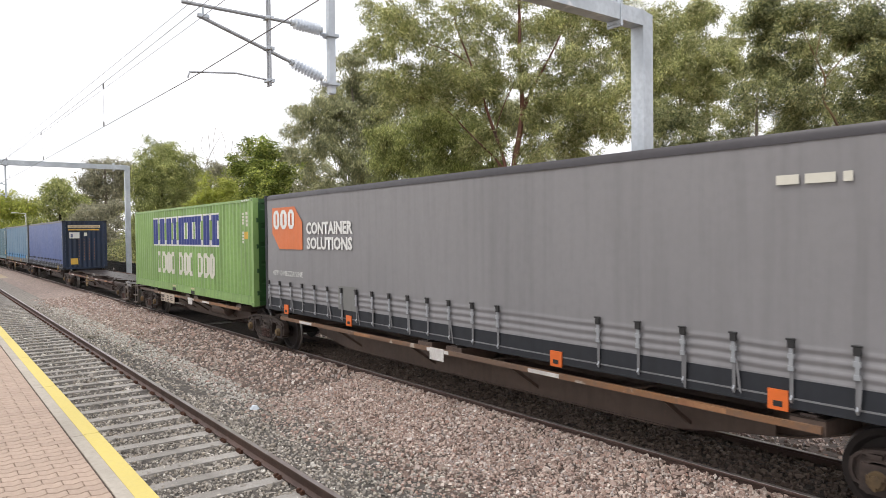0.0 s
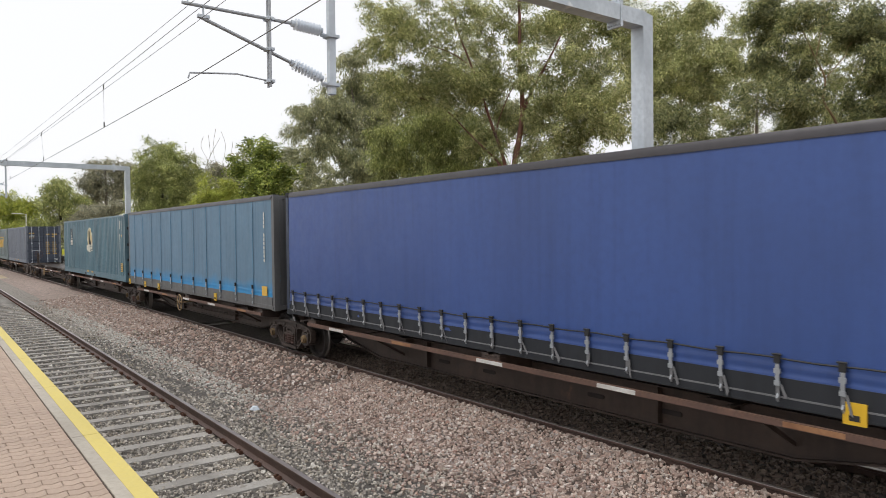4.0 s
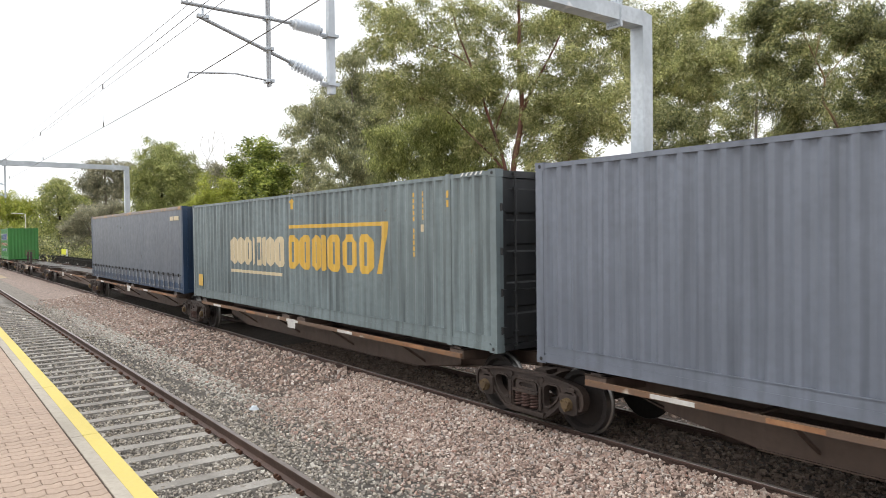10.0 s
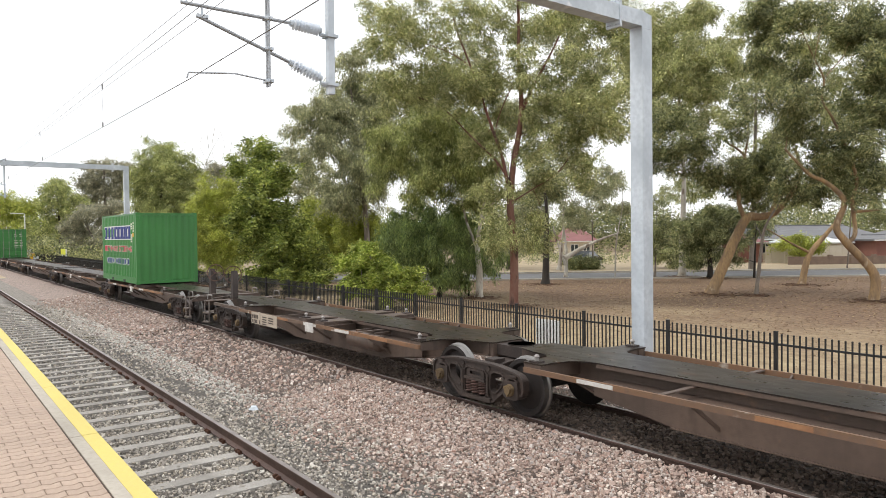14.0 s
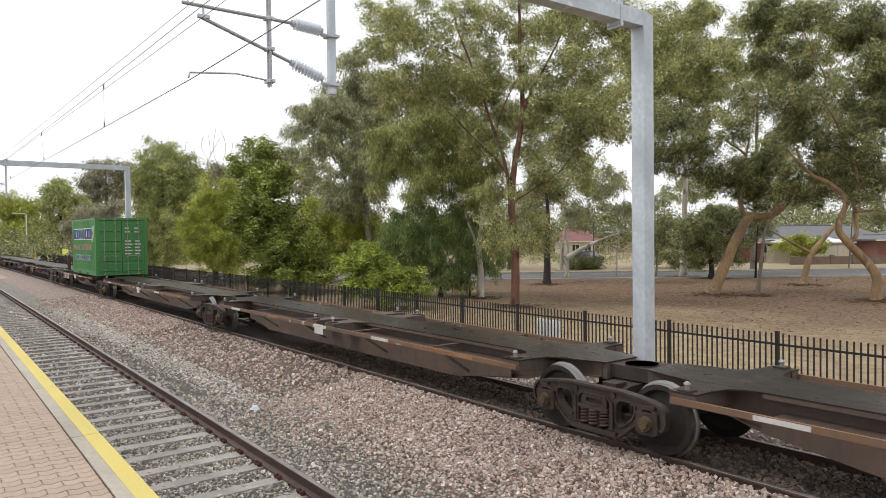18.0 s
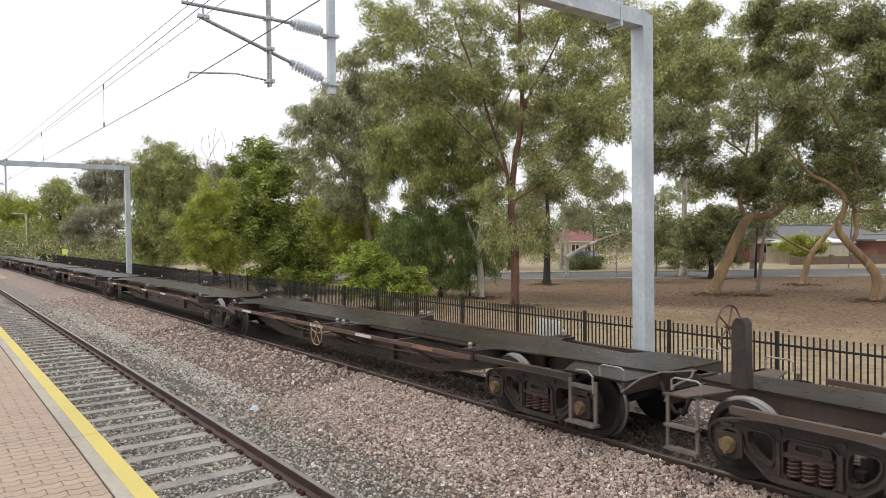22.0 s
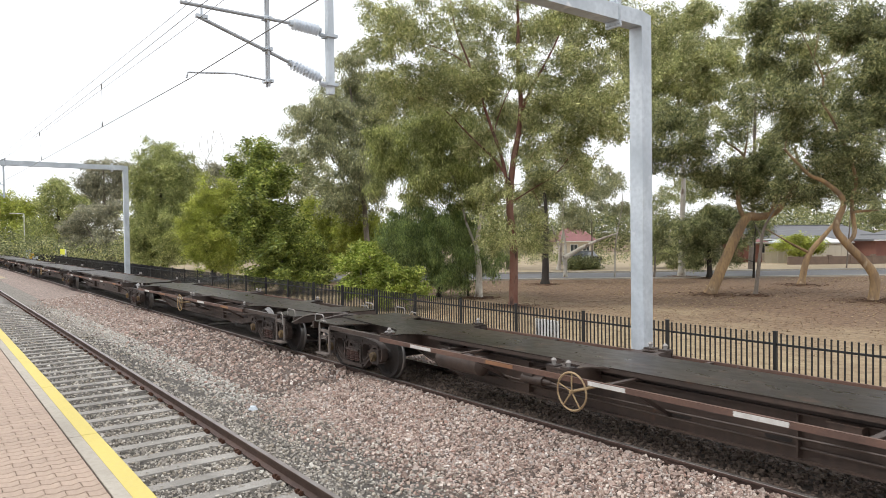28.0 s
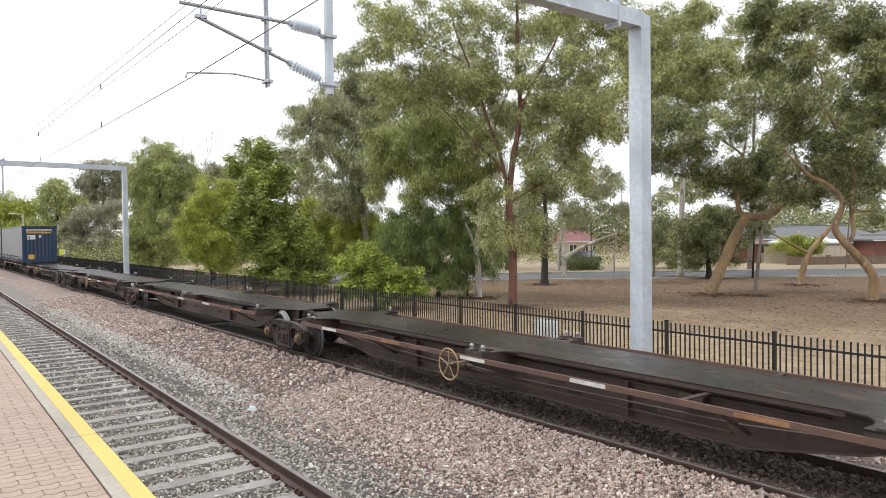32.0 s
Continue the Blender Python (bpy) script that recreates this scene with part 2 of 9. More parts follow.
SPRING_RUST = grunge("spring_rust", (0.10, 0.055, 0.045), (0.05, 0.03, 0.026), 0.8, 0.0, big=6.0, fine=40.0, amount=0.7, bump=0.15)
ORANGE_RAIL = grunge("orange_rail_paint", (0.22, 0.108, 0.048), (0.12, 0.085, 0.065), 0.7, 0.0, big=0.35, fine=14.0, amount=0.95, bump=0.1, rust=(0.46, 0.42, 0.36), rust_at=0.62)
WHEEL_DARK = grunge("wheel_steel", (0.026, 0.020, 0.018), (0.014, 0.011, 0.010), 0.75, 0.0, big=4.0, fine=25.0, amount=0.7, bump=0.1)
WHEEL_TREAD = plain("wheel_tread", (0.26, 0.25, 0.24), 0.34, 0.9)
CAP_RUST = grunge("bearing_cap", (0.19, 0.13, 0.06), (0.08, 0.05, 0.03), 0.7, 0.1, big=9.0, fine=60.0, amount=0.7, bump=0.1, rnd=0.45)
WHEEL_TAN = grunge("hand_wheel_tan", (0.40, 0.29, 0.15), (0.22, 0.14, 0.08), 0.65, 0.0, big=6.0, fine=40.0, amount=0.8, bump=0.1)
WHITE_MARK = grunge("worn_white", (0.66, 0.65, 0.62), (0.38, 0.34, 0.31), 0.6, big=4.0, fine=30.0, amount=0.6, bump=0.02)
ORANGE_MARK = grunge("worn_orange", (0.33, 0.17, 0.08), (0.2, 0.09, 0.045), 0.65, big=4.0, fine=30.0, amount=0.8, bump=0.02)
RUST_BAR = grunge("rusty_bar", (0.17, 0.095, 0.068), (0.09, 0.055, 0.045), 0.7, 0.1, big=2.0, fine=30.0, amount=0.8, bump=0.1)
BOARD_BEIGE = grunge("beige_board", (0.50, 0.43, 0.34), (0.34, 0.28, 0.22), 0.6, big=3.0, fine=24.0, amount=0.6, bump=0.02, streak=0.3)
GRAB_STEEL = grunge("grab_steel", (0.20, 0.17, 0.15), (0.10, 0.08, 0.07), 0.6, 0.2, big=6.0, fine=40.0, bump=0.05)
LOCK_STEEL = grunge("lock_steel", (0.34, 0.32, 0.30), (0.2, 0.18, 0.165), 0.5, 0.3, big=8.0, fine=40.0, bump=0.05)
RUBBER = plain("black_rubber", (0.02, 0.02, 0.02), 0.6)


def paint(name, col, dirt=0.35, streak=0.35, rough=0.40, rust=None, rust_at=0.7, low=None):
    return grunge(name, col, tuple(c * (1 - dirt) + 0.02 * dirt for c in col), rough, 0.0, big=0.55, fine=9.0, amount=0.7, bump=0.04, streak=streak, rust=rust, rust_at=rust_at, low=low)
# ---- mesh building ----
def rounded(poly, r, n=3):
    """A polygon with its corners rounded off."""
    out = []
    m = len(poly)
    for i in range(m):
        a, b, c = (Vector(poly[k % m]) for k in (i - 1, i, i + 1))
        u, v = a - b, c - b
        d = min(r, u.length * 0.45, v.length * 0.45)
        p, q = b + u.normalized() * d, b + v.normalized() * d
        for k in range(n + 1):
            t = k / n
            w = p * (1 - t) ** 2 + b * 2 * t * (1 - t) + q * t * t
            out.append((w.x, w.y))
    return out


def grown(poly, d):
    """A polygon pushed outwards by d (inwards where negative), seen as running anticlockwise."""
    out = []
    m = len(poly)
    for i in range(m):
        a, b, c = (Vector(poly[k % m]) for k in (i - 1, i, i + 1))
        e, f = (b - a).normalized(), (c - b).normalized()
        nrm = Vector((e.y + f.y, -e.x - f.x))
        nrm = nrm.normalized() if nrm.length > 1e-6 else Vector((e.y, -e.x))
        out.append((b.x + nrm.x * d, b.y + nrm.y * d))
    return out


class Solid:
    """Collects closed pieces of one mesh."""

    def __init__(self):
        self.v, self.f = [], []

    def add(self, vs, fs):
        k = len(self.v)
        self.v += [tuple(p) for p in vs]
        self.f += [tuple(i + k for i in f) for f in fs]
        return self

    def box(self, x0, x1, y0, y1, z0, z1):
        vs = [(x, y, z) for z in (z0, z1) for y in (y0, y1) for x in (x0, x1)]
        return self.add(vs, [(0, 2, 3, 1), (4, 5, 7, 6), (0, 1, 5, 4), (2, 6, 7, 3), (0, 4, 6, 2), (1, 3, 7, 5)])

    def slab(self, poly, axis, a, b):
        """A polygon (counted anticlockwise seen from the axis's positive end) pushed from a to b along an axis."""
        n = len(poly)
        put = {"x": lambda p, q, h: (h, p, q), "y": lambda p, q, h: (p, h, q), "z": lambda p, q, h: (p, q, h)}[axis]
        vs = [put(p, q, a) for p, q in poly] + [put(p, q, b) for p, q in poly]
        fs = [tuple(range(n - 1, -1, -1)), tuple(range(n, 2 * n))] + [(i, (i + 1) % n, n + (i + 1) % n, n + i) for i in range(n)]
        if axis == "y":
            fs = [f[::-1] for f in fs]
        return self.add(vs, fs)

    def tube(self, p, q, r0, r1=None, n=10, caps=True):
        p, q = Vector(p), Vector(q)
        r1 = r0 if r1 is None else r1
        d = (q - p).normalized()
        a = d.orthogonal().normalized()
        b = d.cross(a)
        ring = [(math.cos(2 * math.pi * i / n), math.sin(2 * math.pi * i / n)) for i in range(n)]
        vs = [p + (a * c + b * s) * r0 for c, s in ring] + [q + (a * c + b * s) * r1 for c, s in ring]
        fs = [(i, (i + 1) % n, n + (i + 1) % n, n + i) for i in range(n)]
        if caps:
            fs += [tuple(range(n - 1, -1, -1)), tuple(range(n, 2 * n))]
        return self.add(vs, fs)

    def pipe(self, pts, r, n=8):
        """A bent pipe of one or of many radii."""
        pts = [Vector(p) for p in pts]
        rs = r if isinstance(r, (list, tuple)) else [r] * len(pts)
        vs, fs, a = [], [], None
        for i, p in enumerate(pts):
            d = (pts[min(i + 1, len(pts) - 1)] - pts[max(i - 1, 0)]).normalized()
            a = d.orthogonal().normalized() if a is None else (a - d * a.dot(d)).normalized()
            b = d.cross(a)
            for j in range(n):
                w = 2 * math.pi * j / n
                vs.append(p + (a * math.cos(w) + b * math.sin(w)) * rs[i])
        for i in range(len(pts) - 1):
            for j in range(n):
                k = (j + 1) % n
                fs.append((i * n + j, i * n + k, (i + 1) * n + k, (i + 1) * n + j))
        fs += [tuple(range(n - 1, -1, -1)), tuple((len(pts) - 1) * n + j for j in range(n))]
        return self.add(vs, fs)

    def lathe(self, prof, c, axis, n=24, closed=False):
        """prof: (radius, along) pairs turned round an axis through c."""
        vs, fs, m = [], [], len(prof)
        for j in range(n):
            w = 2 * math.pi * j / n
            for r, h in prof:
                p = {"y": (r * math.sin(w), h, r * math.cos(w)), "x": (h, r * math.cos(w), r * math.sin(w)), "z": (r * math.cos(w), r * math.sin(w), h)}[axis]
                vs.append((p[0] + c[0], p[1] + c[1], p[2] + c[2]))
        last = m if closed else m - 1
        for j in range(n):
            k = (j + 1) % n
            for i in range(last):
                i2 = (i + 1) % m
                fs.append((j * m + i, k * m + i, k * m + i2, j * m + i2))
        return self.add(vs, fs)

    def coil(self, c, r, wire, z0, z1, turns, n=6, steps=12):
        pts = [(c[0] + r * math.cos(2 * math.pi * i / steps), c[1] + r * math.sin(2 * math.pi * i / steps), z0 + (z1 - z0) * i / (turns * steps)) for i in range(turns * steps + 1)]
        return self.pipe(pts, wire, n)

    def holed(self, outer, holes, axis, a, b):
        """A flat plate from a to b along an axis, its outline and the holes through it given as polygons."""
        loops = [outer, *holes]
        put = {"x": lambda p, q, h: (h, p, q), "y": lambda p, q, h: (p, h, q), "z": lambda p, q, h: (p, q, h)}[axis]
        flat = [p for lp in loops for p in lp]
        tris = geometry.tessellate_polygon([[Vector((p, q, 0)) for p, q in lp] for lp in loops])
        n = len(flat)
        fs = [tuple(t) for t in tris] + [tuple(n + i for i in t[::-1]) for t in tris]
        k = 0
        for lp in loops:
            m = len(lp)
            fs += [(k + i, k + (i + 1) % m, n + k + (i + 1) % m, n + k + i) for i in range(m)]
            k += m
        return self.add([put(p, q, a) for p, q in flat] + [put(p, q, b) for p, q in flat], fs)

    def mesh(self, name, mat, smooth=40):
        me = bpy.data.meshes.new(name)
        me.from_pydata(self.v, [], self.f)
        me.materials.append(mat)
        if smooth:
            me.polygons.foreach_set("use_smooth", [True] * len(me.polygons))
            me.set_sharp_from_angle(angle=radians(smooth))
        me.update()
        return me


def part(name, solid, material, parent, label="", at=None, smooth=40):
    """One mesh object under a thing or under a part. solid: a Solid, or a mesh that others share."""
    me = solid if isinstance(solid, bpy.types.Mesh) else solid.mesh(name, material, smooth)
    ob = new(name, me)
    ob.parent = parent
    if at is not None:
        ob.location = at
    if label:
        tagged(ob, label)
    return ob


def thing(name, label, category, group="", at=(0, 0, 0), turn=0.0, kind=""):
    e = new(name)
    e.empty_display_size = 0.2
    e.matrix_basis = pose(at[0], at[1], at[2], 0, 0, turn)
    return tagged(e, label, category, group, kind)


def solo(name, solid, material, label, category, group="", at=(0, 0, 0), kind="", smooth=40):
    """A thing that is one mesh."""
    ob = part(name, solid, material, None, smooth=smooth)
    ob.location = at
    return tagged(ob, label, category, group, kind)


def letters(text, size, bold=0.0):
    """Writing as a flat mesh in x and y, its left foot at the origin; a width in metres comes with it."""
    cu = bpy.data.curves.new("writing", "FONT")
    cu.body, cu.size, cu.offset, cu.resolution_u = text, size, bold, 2
    ob = bpy.data.objects.new("writing", cu)
    scene.collection.objects.link(ob)
    bpy.context.view_layer.update()
    me = bpy.data.meshes.new_from_object(ob)
    bpy.data.objects.remove(ob)
    bpy.data.curves.remove(cu)
    xs = [v.co.x for v in me.vertices]
    ys = [v.co.y for v in me.vertices]
    return me, (min(xs), max(xs), min(ys), max(ys))
# ---- the place: ground, tracks, platform ----
SKEW = -0.011  # the passenger track and the platform run a hair askew to the freight track
YC = 8.51  # freight track's centre line
NEAR_RAIL = 3.66  # the passenger track's far rail at x = 0


def skew(x):
    return SKEW * x


gs = Solid()
rows_y = (-3000, -60, 10.6, 11.4, 12.6, 14.0, 45.0, 140.0, 3000)
rows_z = (-0.62, -0.62, -0.62, -0.45, -0.40, -0.40, -0.40, -0.40, -0.40)
cols_x = (-3000, -400, -150, -80, -40, -20, 0, 20, 60, 3000)
gs.add([(x, y, z) for y, z in zip(rows_y, rows_z) for x in cols_x],
       [(j * 10 + i, j * 10 + i + 1, j * 10 + i + 11, j * 10 + i + 10) for j in range(len(rows_y) - 1) for i in range(9)])
ground = solo("ground", gs, DRY_GRASS, "dry park ground with bark litter and straw grass", "ground", kind="structure")


def bed(name, ys, zs, x0, x1, step, mat, label):
    """A ballast bed: cross profile run along the track, its skin uneven."""
    xs = list(np.arange(x0, x1 + step / 2, step))
    m = len(ys)
    s = Solid()
    s.add([(x, y + (skew(x) if y < 4.9 else skew(x) * max(0.0, (6.6 - y) / 1.7) if y < 6.6 else 0), z + 0.025 * noise.noise((x * 1.7, y * 1.7, 0)) + 0.012 * noise.noise((x * 6, y * 6, 3))) for x in xs for y, z in zip(ys, zs)],
          [(i * m + j, (i + 1) * m + j, (i + 1) * m + j + 1, i * m + j + 1) for i in range(len(xs) - 1) for j in range(m - 1)])
    return solo(name, s, mat, label, "ballast", kind="structure")


GREY_Y = [0.9 + 0.22 * i for i in range(20)]  # up to 5.08
GREY_Z = [-0.20 if y < 3.95 else -0.20 - 0.09 * min(1, (y - 3.95) / 0.7) for y in GREY_Y]
PINK_Y = [5.08 + 0.22 * i for i in range(13)]  # up to 7.72
DARK_Y = [7.72 + 0.2 * i for i in range(9)]  # up to 9.32
BACK_Y = [9.32 + 0.25 * i for i in range(14)]  # up to 12.57


def pink_z(y):
    if y < 6.3:
        return -0.29
    if y < 7.3:
        return -0.29 + 0.16 * (y - 6.3)
    if y < 7.72:
        return -0.13 + 0.045 * min(1.0, (y - 7.3) / 0.3)
    if y < 9.9:
        return -0.12
    return -0.12 - 0.26 * min(1.0, (y - 9.9) / 2.4)


# Beyond x = -24 the beds take the paler colours without gap shade.
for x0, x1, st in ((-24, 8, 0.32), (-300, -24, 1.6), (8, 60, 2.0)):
    bed("ballast_grey", GREY_Y, GREY_Z, x0, x1, st, BALLAST_GREY_FAR if x1 == -24 else BALLAST_GREY_SHADED, "dark grey ballast of the passenger track")
    bed("ballast_pink", PINK_Y, [pink_z(y) for y in PINK_Y], x0, x1, st, BALLAST_FAR if x1 == -24 else BALLAST_PINK_SHADED, "pinkish crushed-stone ballast of the freight track")
    bed("ballast_dark", DARK_Y, [pink_z(y) for y in DARK_Y], x0, x1, st, BALLAST_WAGON_SHADE, "brown ballast between the freight rails, darkened for wagon shade")
    bed("ballast_back", BACK_Y, [pink_z(y) for y in BACK_Y], x0, x1, st, BALLAST_PINK_SHADED, "pinkish grey ballast shoulder before the fence")


def stones(name, n, xr, yr, zf, size, mat, seed, label, bend=True):
    """Loose stones lying on a bed, many of them, each an uneven lump."""
    rng = np.random.default_rng(seed)
    x = rng.uniform(*xr, n)
    y = yr(rng, n)
    z = np.array([zf(v) for v in y]) + rng.uniform(-0.006, 0.016, n)
    sz = rng.uniform(size * 0.45, size, n) * (1 + 0.5 * (rng.random(n) > 0.93))
    cube = np.array([(a, b, c) for c in (-1, 1) for b in (-1, 1) for a in (-1, 1)], float)
    v = cube[None] * rng.uniform(0.35, 1.0, (n, 8, 3)) * sz[:, None, None] * rng.uniform(0.55, 1.0, (n, 1, 3))
    a, b = rng.uniform(0, 6.28, n), rng.uniform(-0.9, 0.9, n)
    ca, sa, cb, sb = np.cos(a), np.sin(a), np.cos(b), np.sin(b)
    vx = v[:, :, 0] * cb[:, None] + v[:, :, 2] * sb[:, None]
    vz = -v[:, :, 0] * sb[:, None] + v[:, :, 2] * cb[:, None]
    v = np.stack([vx * ca[:, None] - v[:, :, 1] * sa[:, None], vx * sa[:, None] + v[:, :, 1] * ca[:, None], vz], 2)
    v += np.stack([x, y + (SKEW * x if bend else 0), z], 1)[:, None, :]
    f = np.array([(0, 2, 3, 1), (4, 5, 7, 6), (0, 1, 5, 4), (2, 6, 7, 3), (0, 4, 6, 2), (1, 3, 7, 5)])
    f = (f[None] + 8 * np.arange(n)[:, None, None]).reshape(-1, 4)
    me = bpy.data.meshes.new(name)
    me.from_pydata(v.reshape(-1, 3), [], f)
    me.materials.append(mat)
    return tagged(new(name, me), label, "ballast", kind="stuff")


def grey_pink(y):
    return pink_z(y) if y > 5.08 else grey_z(y)


def grey_z(y):
    return -0.20 if y < 3.95 else -0.20 - 0.09 * min(1, (y - 3.95) / 0.7)


def grading(lo, hi, fade, up):
    """Across the bed: even, then thinning out over the last fade metres on one side."""
    def pick(rng, n):
        y = rng.uniform(lo, hi, n)
        edge = (y - lo) if up else (hi - y)
        keep = rng.random(n) < np.clip(edge / fade, 0.0, 1.0)
        return np.where(keep, y, rng.uniform(lo + (fade if up else 0), hi - (0 if up else fade), n))
    return pick


stones("ballast_stones_grey", 15000, (-14, -3.5), grading(2.0, 6.4, 2.2, False), grey_pink, 0.033, STONE_GREY, 1, "loose grey ballast stones round the concrete sleepers")
stones("ballast_stones_grey", 7000, (-38, -14), grading(2.0, 6.4, 2.2, False), grey_pink, 0.045, STONE_GREY, 2, "loose grey ballast stones round the concrete sleepers")
stones("ballast_stones_pink", 26000, (-13, 0.5), grading(4.4, 7.72, 1.6, True), grey_pink, 0.036, STONE_PINK, 3, "loose pink and grey ballast stones", False)
stones("ballast_stones_pink", 9000, (-42, -13), grading(4.4, 7.72, 1.6, True), grey_pink, 0.050, STONE_PINK, 4, "loose pink and grey ballast stones", False)
stones("ballast_stones_dark", 12000, (-18, 1.0), grading(7.8, 9.25, 0.01, True), grey_pink, 0.042, STONE_WAGON_SHADE, 6, "brown ballast between the freight rails, darkened for wagon shade", False)
stones("ballast_stones_back", 5000, (-24, 1.0), grading(9.35, 12.5, 1.2, False), grey_pink, 0.048, STONE_PINK, 7, "grey ballast stones behind the freight track", False)

stones("ballast_stones_dusty", 3800, (-36, -13.0), grading(4.6, 5.6, 0.4, True), grey_pink, 0.040, STONE_PALE, 8, "pale dusty ballast stones along the track", False)

stones("ballast_stones_grey", 3500, (-3.5, 4.0), grading(2.0, 6.4, 2.2, False), grey_pink, 0.040, STONE_GREY, 9, "loose grey ballast stones round the concrete sleepers")

# rails
RAIL = [(-0.07, -0.165), (0.07, -0.165), (0.07, -0.15), (0.012, -0.125), (0.012, -0.045), (0.036, -0.032), (0.036, -0.004), (-0.036, -0.004), (-0.036, -0.032), (-0.012, -0.045), (-0.012, -0.125), (-0.07, -0.15)]


def rail(y, k, label, group):
    r = thing("rail", label, "rail", group)
    body, head = Solid(), Solid()
    cut = (-420, 60)
    for s, prof in ((body, RAIL), (head, [(-0.034, -0.006), (0.034, -0.006), (0.03, 0.0), (-0.03, 0.0)])):
        n = len(prof)
        s.add([(x, y + k * x + p, q) for x in cut for p, q in prof],
              [(i, n + i, n + (i + 1) % n, (i + 1) % n) for i in range(n)] + [tuple(range(n - 1, -1, -1)), tuple(range(n, 2 * n))])
    part("rail_body", body, RAIL_SIDE, r)
    part("running_surface", head, RAIL_TOP, r, "worn shiny running surface")
    return r


rail(NEAR_RAIL, SKEW, "rusty broad-gauge rail with a worn head", "passenger rails")
rail(NEAR_RAIL - 1.67, SKEW, "rusty broad-gauge rail with a worn head", "passenger rails")
rail(YC - 0.752, 0, "dark freight rail half sunk in ballast", "freight rails")
rail(YC + 0.752, 0, "dark freight rail half sunk in ballast", "freight rails")

# platform: retaining wall, coping with the yellow line, pavers
PZ = 1.2
EDGE = 1.215


def strip(y0, y1, z0, z1, x0=-200, x1=30):
    s = Solid()
    s.add([(x, y + skew(x), z) for x in (x0, x1) for y, z in ((y0, z0), (y1, z0), (y1, z1), (y0, z1))],
          [(0, 4, 5, 1), (1, 5, 6, 2), (2, 6, 7, 3), (3, 7, 4, 0), (3, 2, 1, 0), (4, 5, 6, 7)])
    return s


solo("platform_wall", strip(EDGE - 0.35, EDGE - 0.06, -0.6, PZ - 0.12), CONCRETE, "grey concrete platform retaining wall", "platform", kind="structure")
solo("platform_core", strip(-6.0, EDGE - 0.353, -0.6, PZ - 0.07), JOINT, "sand bed under the platform paving", "platform", kind="structure")
coping = thing("platform_coping", "grey concrete coping with a painted yellow safety line", "platform", kind="structure")
for i in range(44):
    x0 = 8 - i * 2.45
    cs = strip(EDGE - 0.224, EDGE, PZ - 0.12, PZ, x0 - 2.44, x0)
    part("coping_slab", cs, CONCRETE, coping)
    part("yellow_line", strip(EDGE - 0.128, EDGE - 0.002, PZ, PZ + 0.003, x0 - 2.44, x0), YELLOW_LINE, coping, "worn yellow safety line")
part("joint_strip", strip(EDGE - 0.2332, EDGE - 0.2248, PZ - 0.1, PZ - 0.008), JOINT, coping)
# ---- overhead line: portals, cantilevers, wires ----
def box_between(s, a, b, w, h):
    """A box beam from a to b along y or z."""
    a, b = Vector(a), Vector(b)
    if abs(a.z - b.z) > abs(a.y - b.y):
        return s.box(a.x - w / 2, a.x + w / 2, a.y - h / 2, a.y + h / 2, min(a.z, b.z), max(a.z, b.z))
    return s.box(a.x - w / 2, a.x + w / 2, min(a.y, b.y), max(a.y, b.y), a.z - h / 2, a.z + h / 2)


def insulator(parent, a, b):
    a, b = Vector(a), Vector(b)
    d = (b - a)
    n = 9
    s = Solid()
    pts, rs = [a], [0.035]
    for i in range(n):  # sheds and necks of one moulded body
        for k, r in ((-0.03, 0.026), (-0.008, 0.082), (0.008, 0.07), (0.024, 0.026)):
            pts.append(a + d * (0.12 + 0.76 * i / (n - 1) + k))
            rs.append(r)
    s.pipe(pts + [b], rs + [0.035], 14)
    part("insulator", s, PORCELAIN, parent, "ribbed pale grey insulator")
    for p, q in ((a, a + d * 0.09), (b - d * 0.09, b)):
        e = Solid()
        e.tube(p, q, 0.045, n=10)
        part("insulator_end", e, GALV, parent)


bolt_solid = Solid()
bolt_solid.tube((0, -0.058, 0), (0, 0.062, 0), 0.016, n=6)
BOLT = bolt_solid.mesh("bolt", GALV)


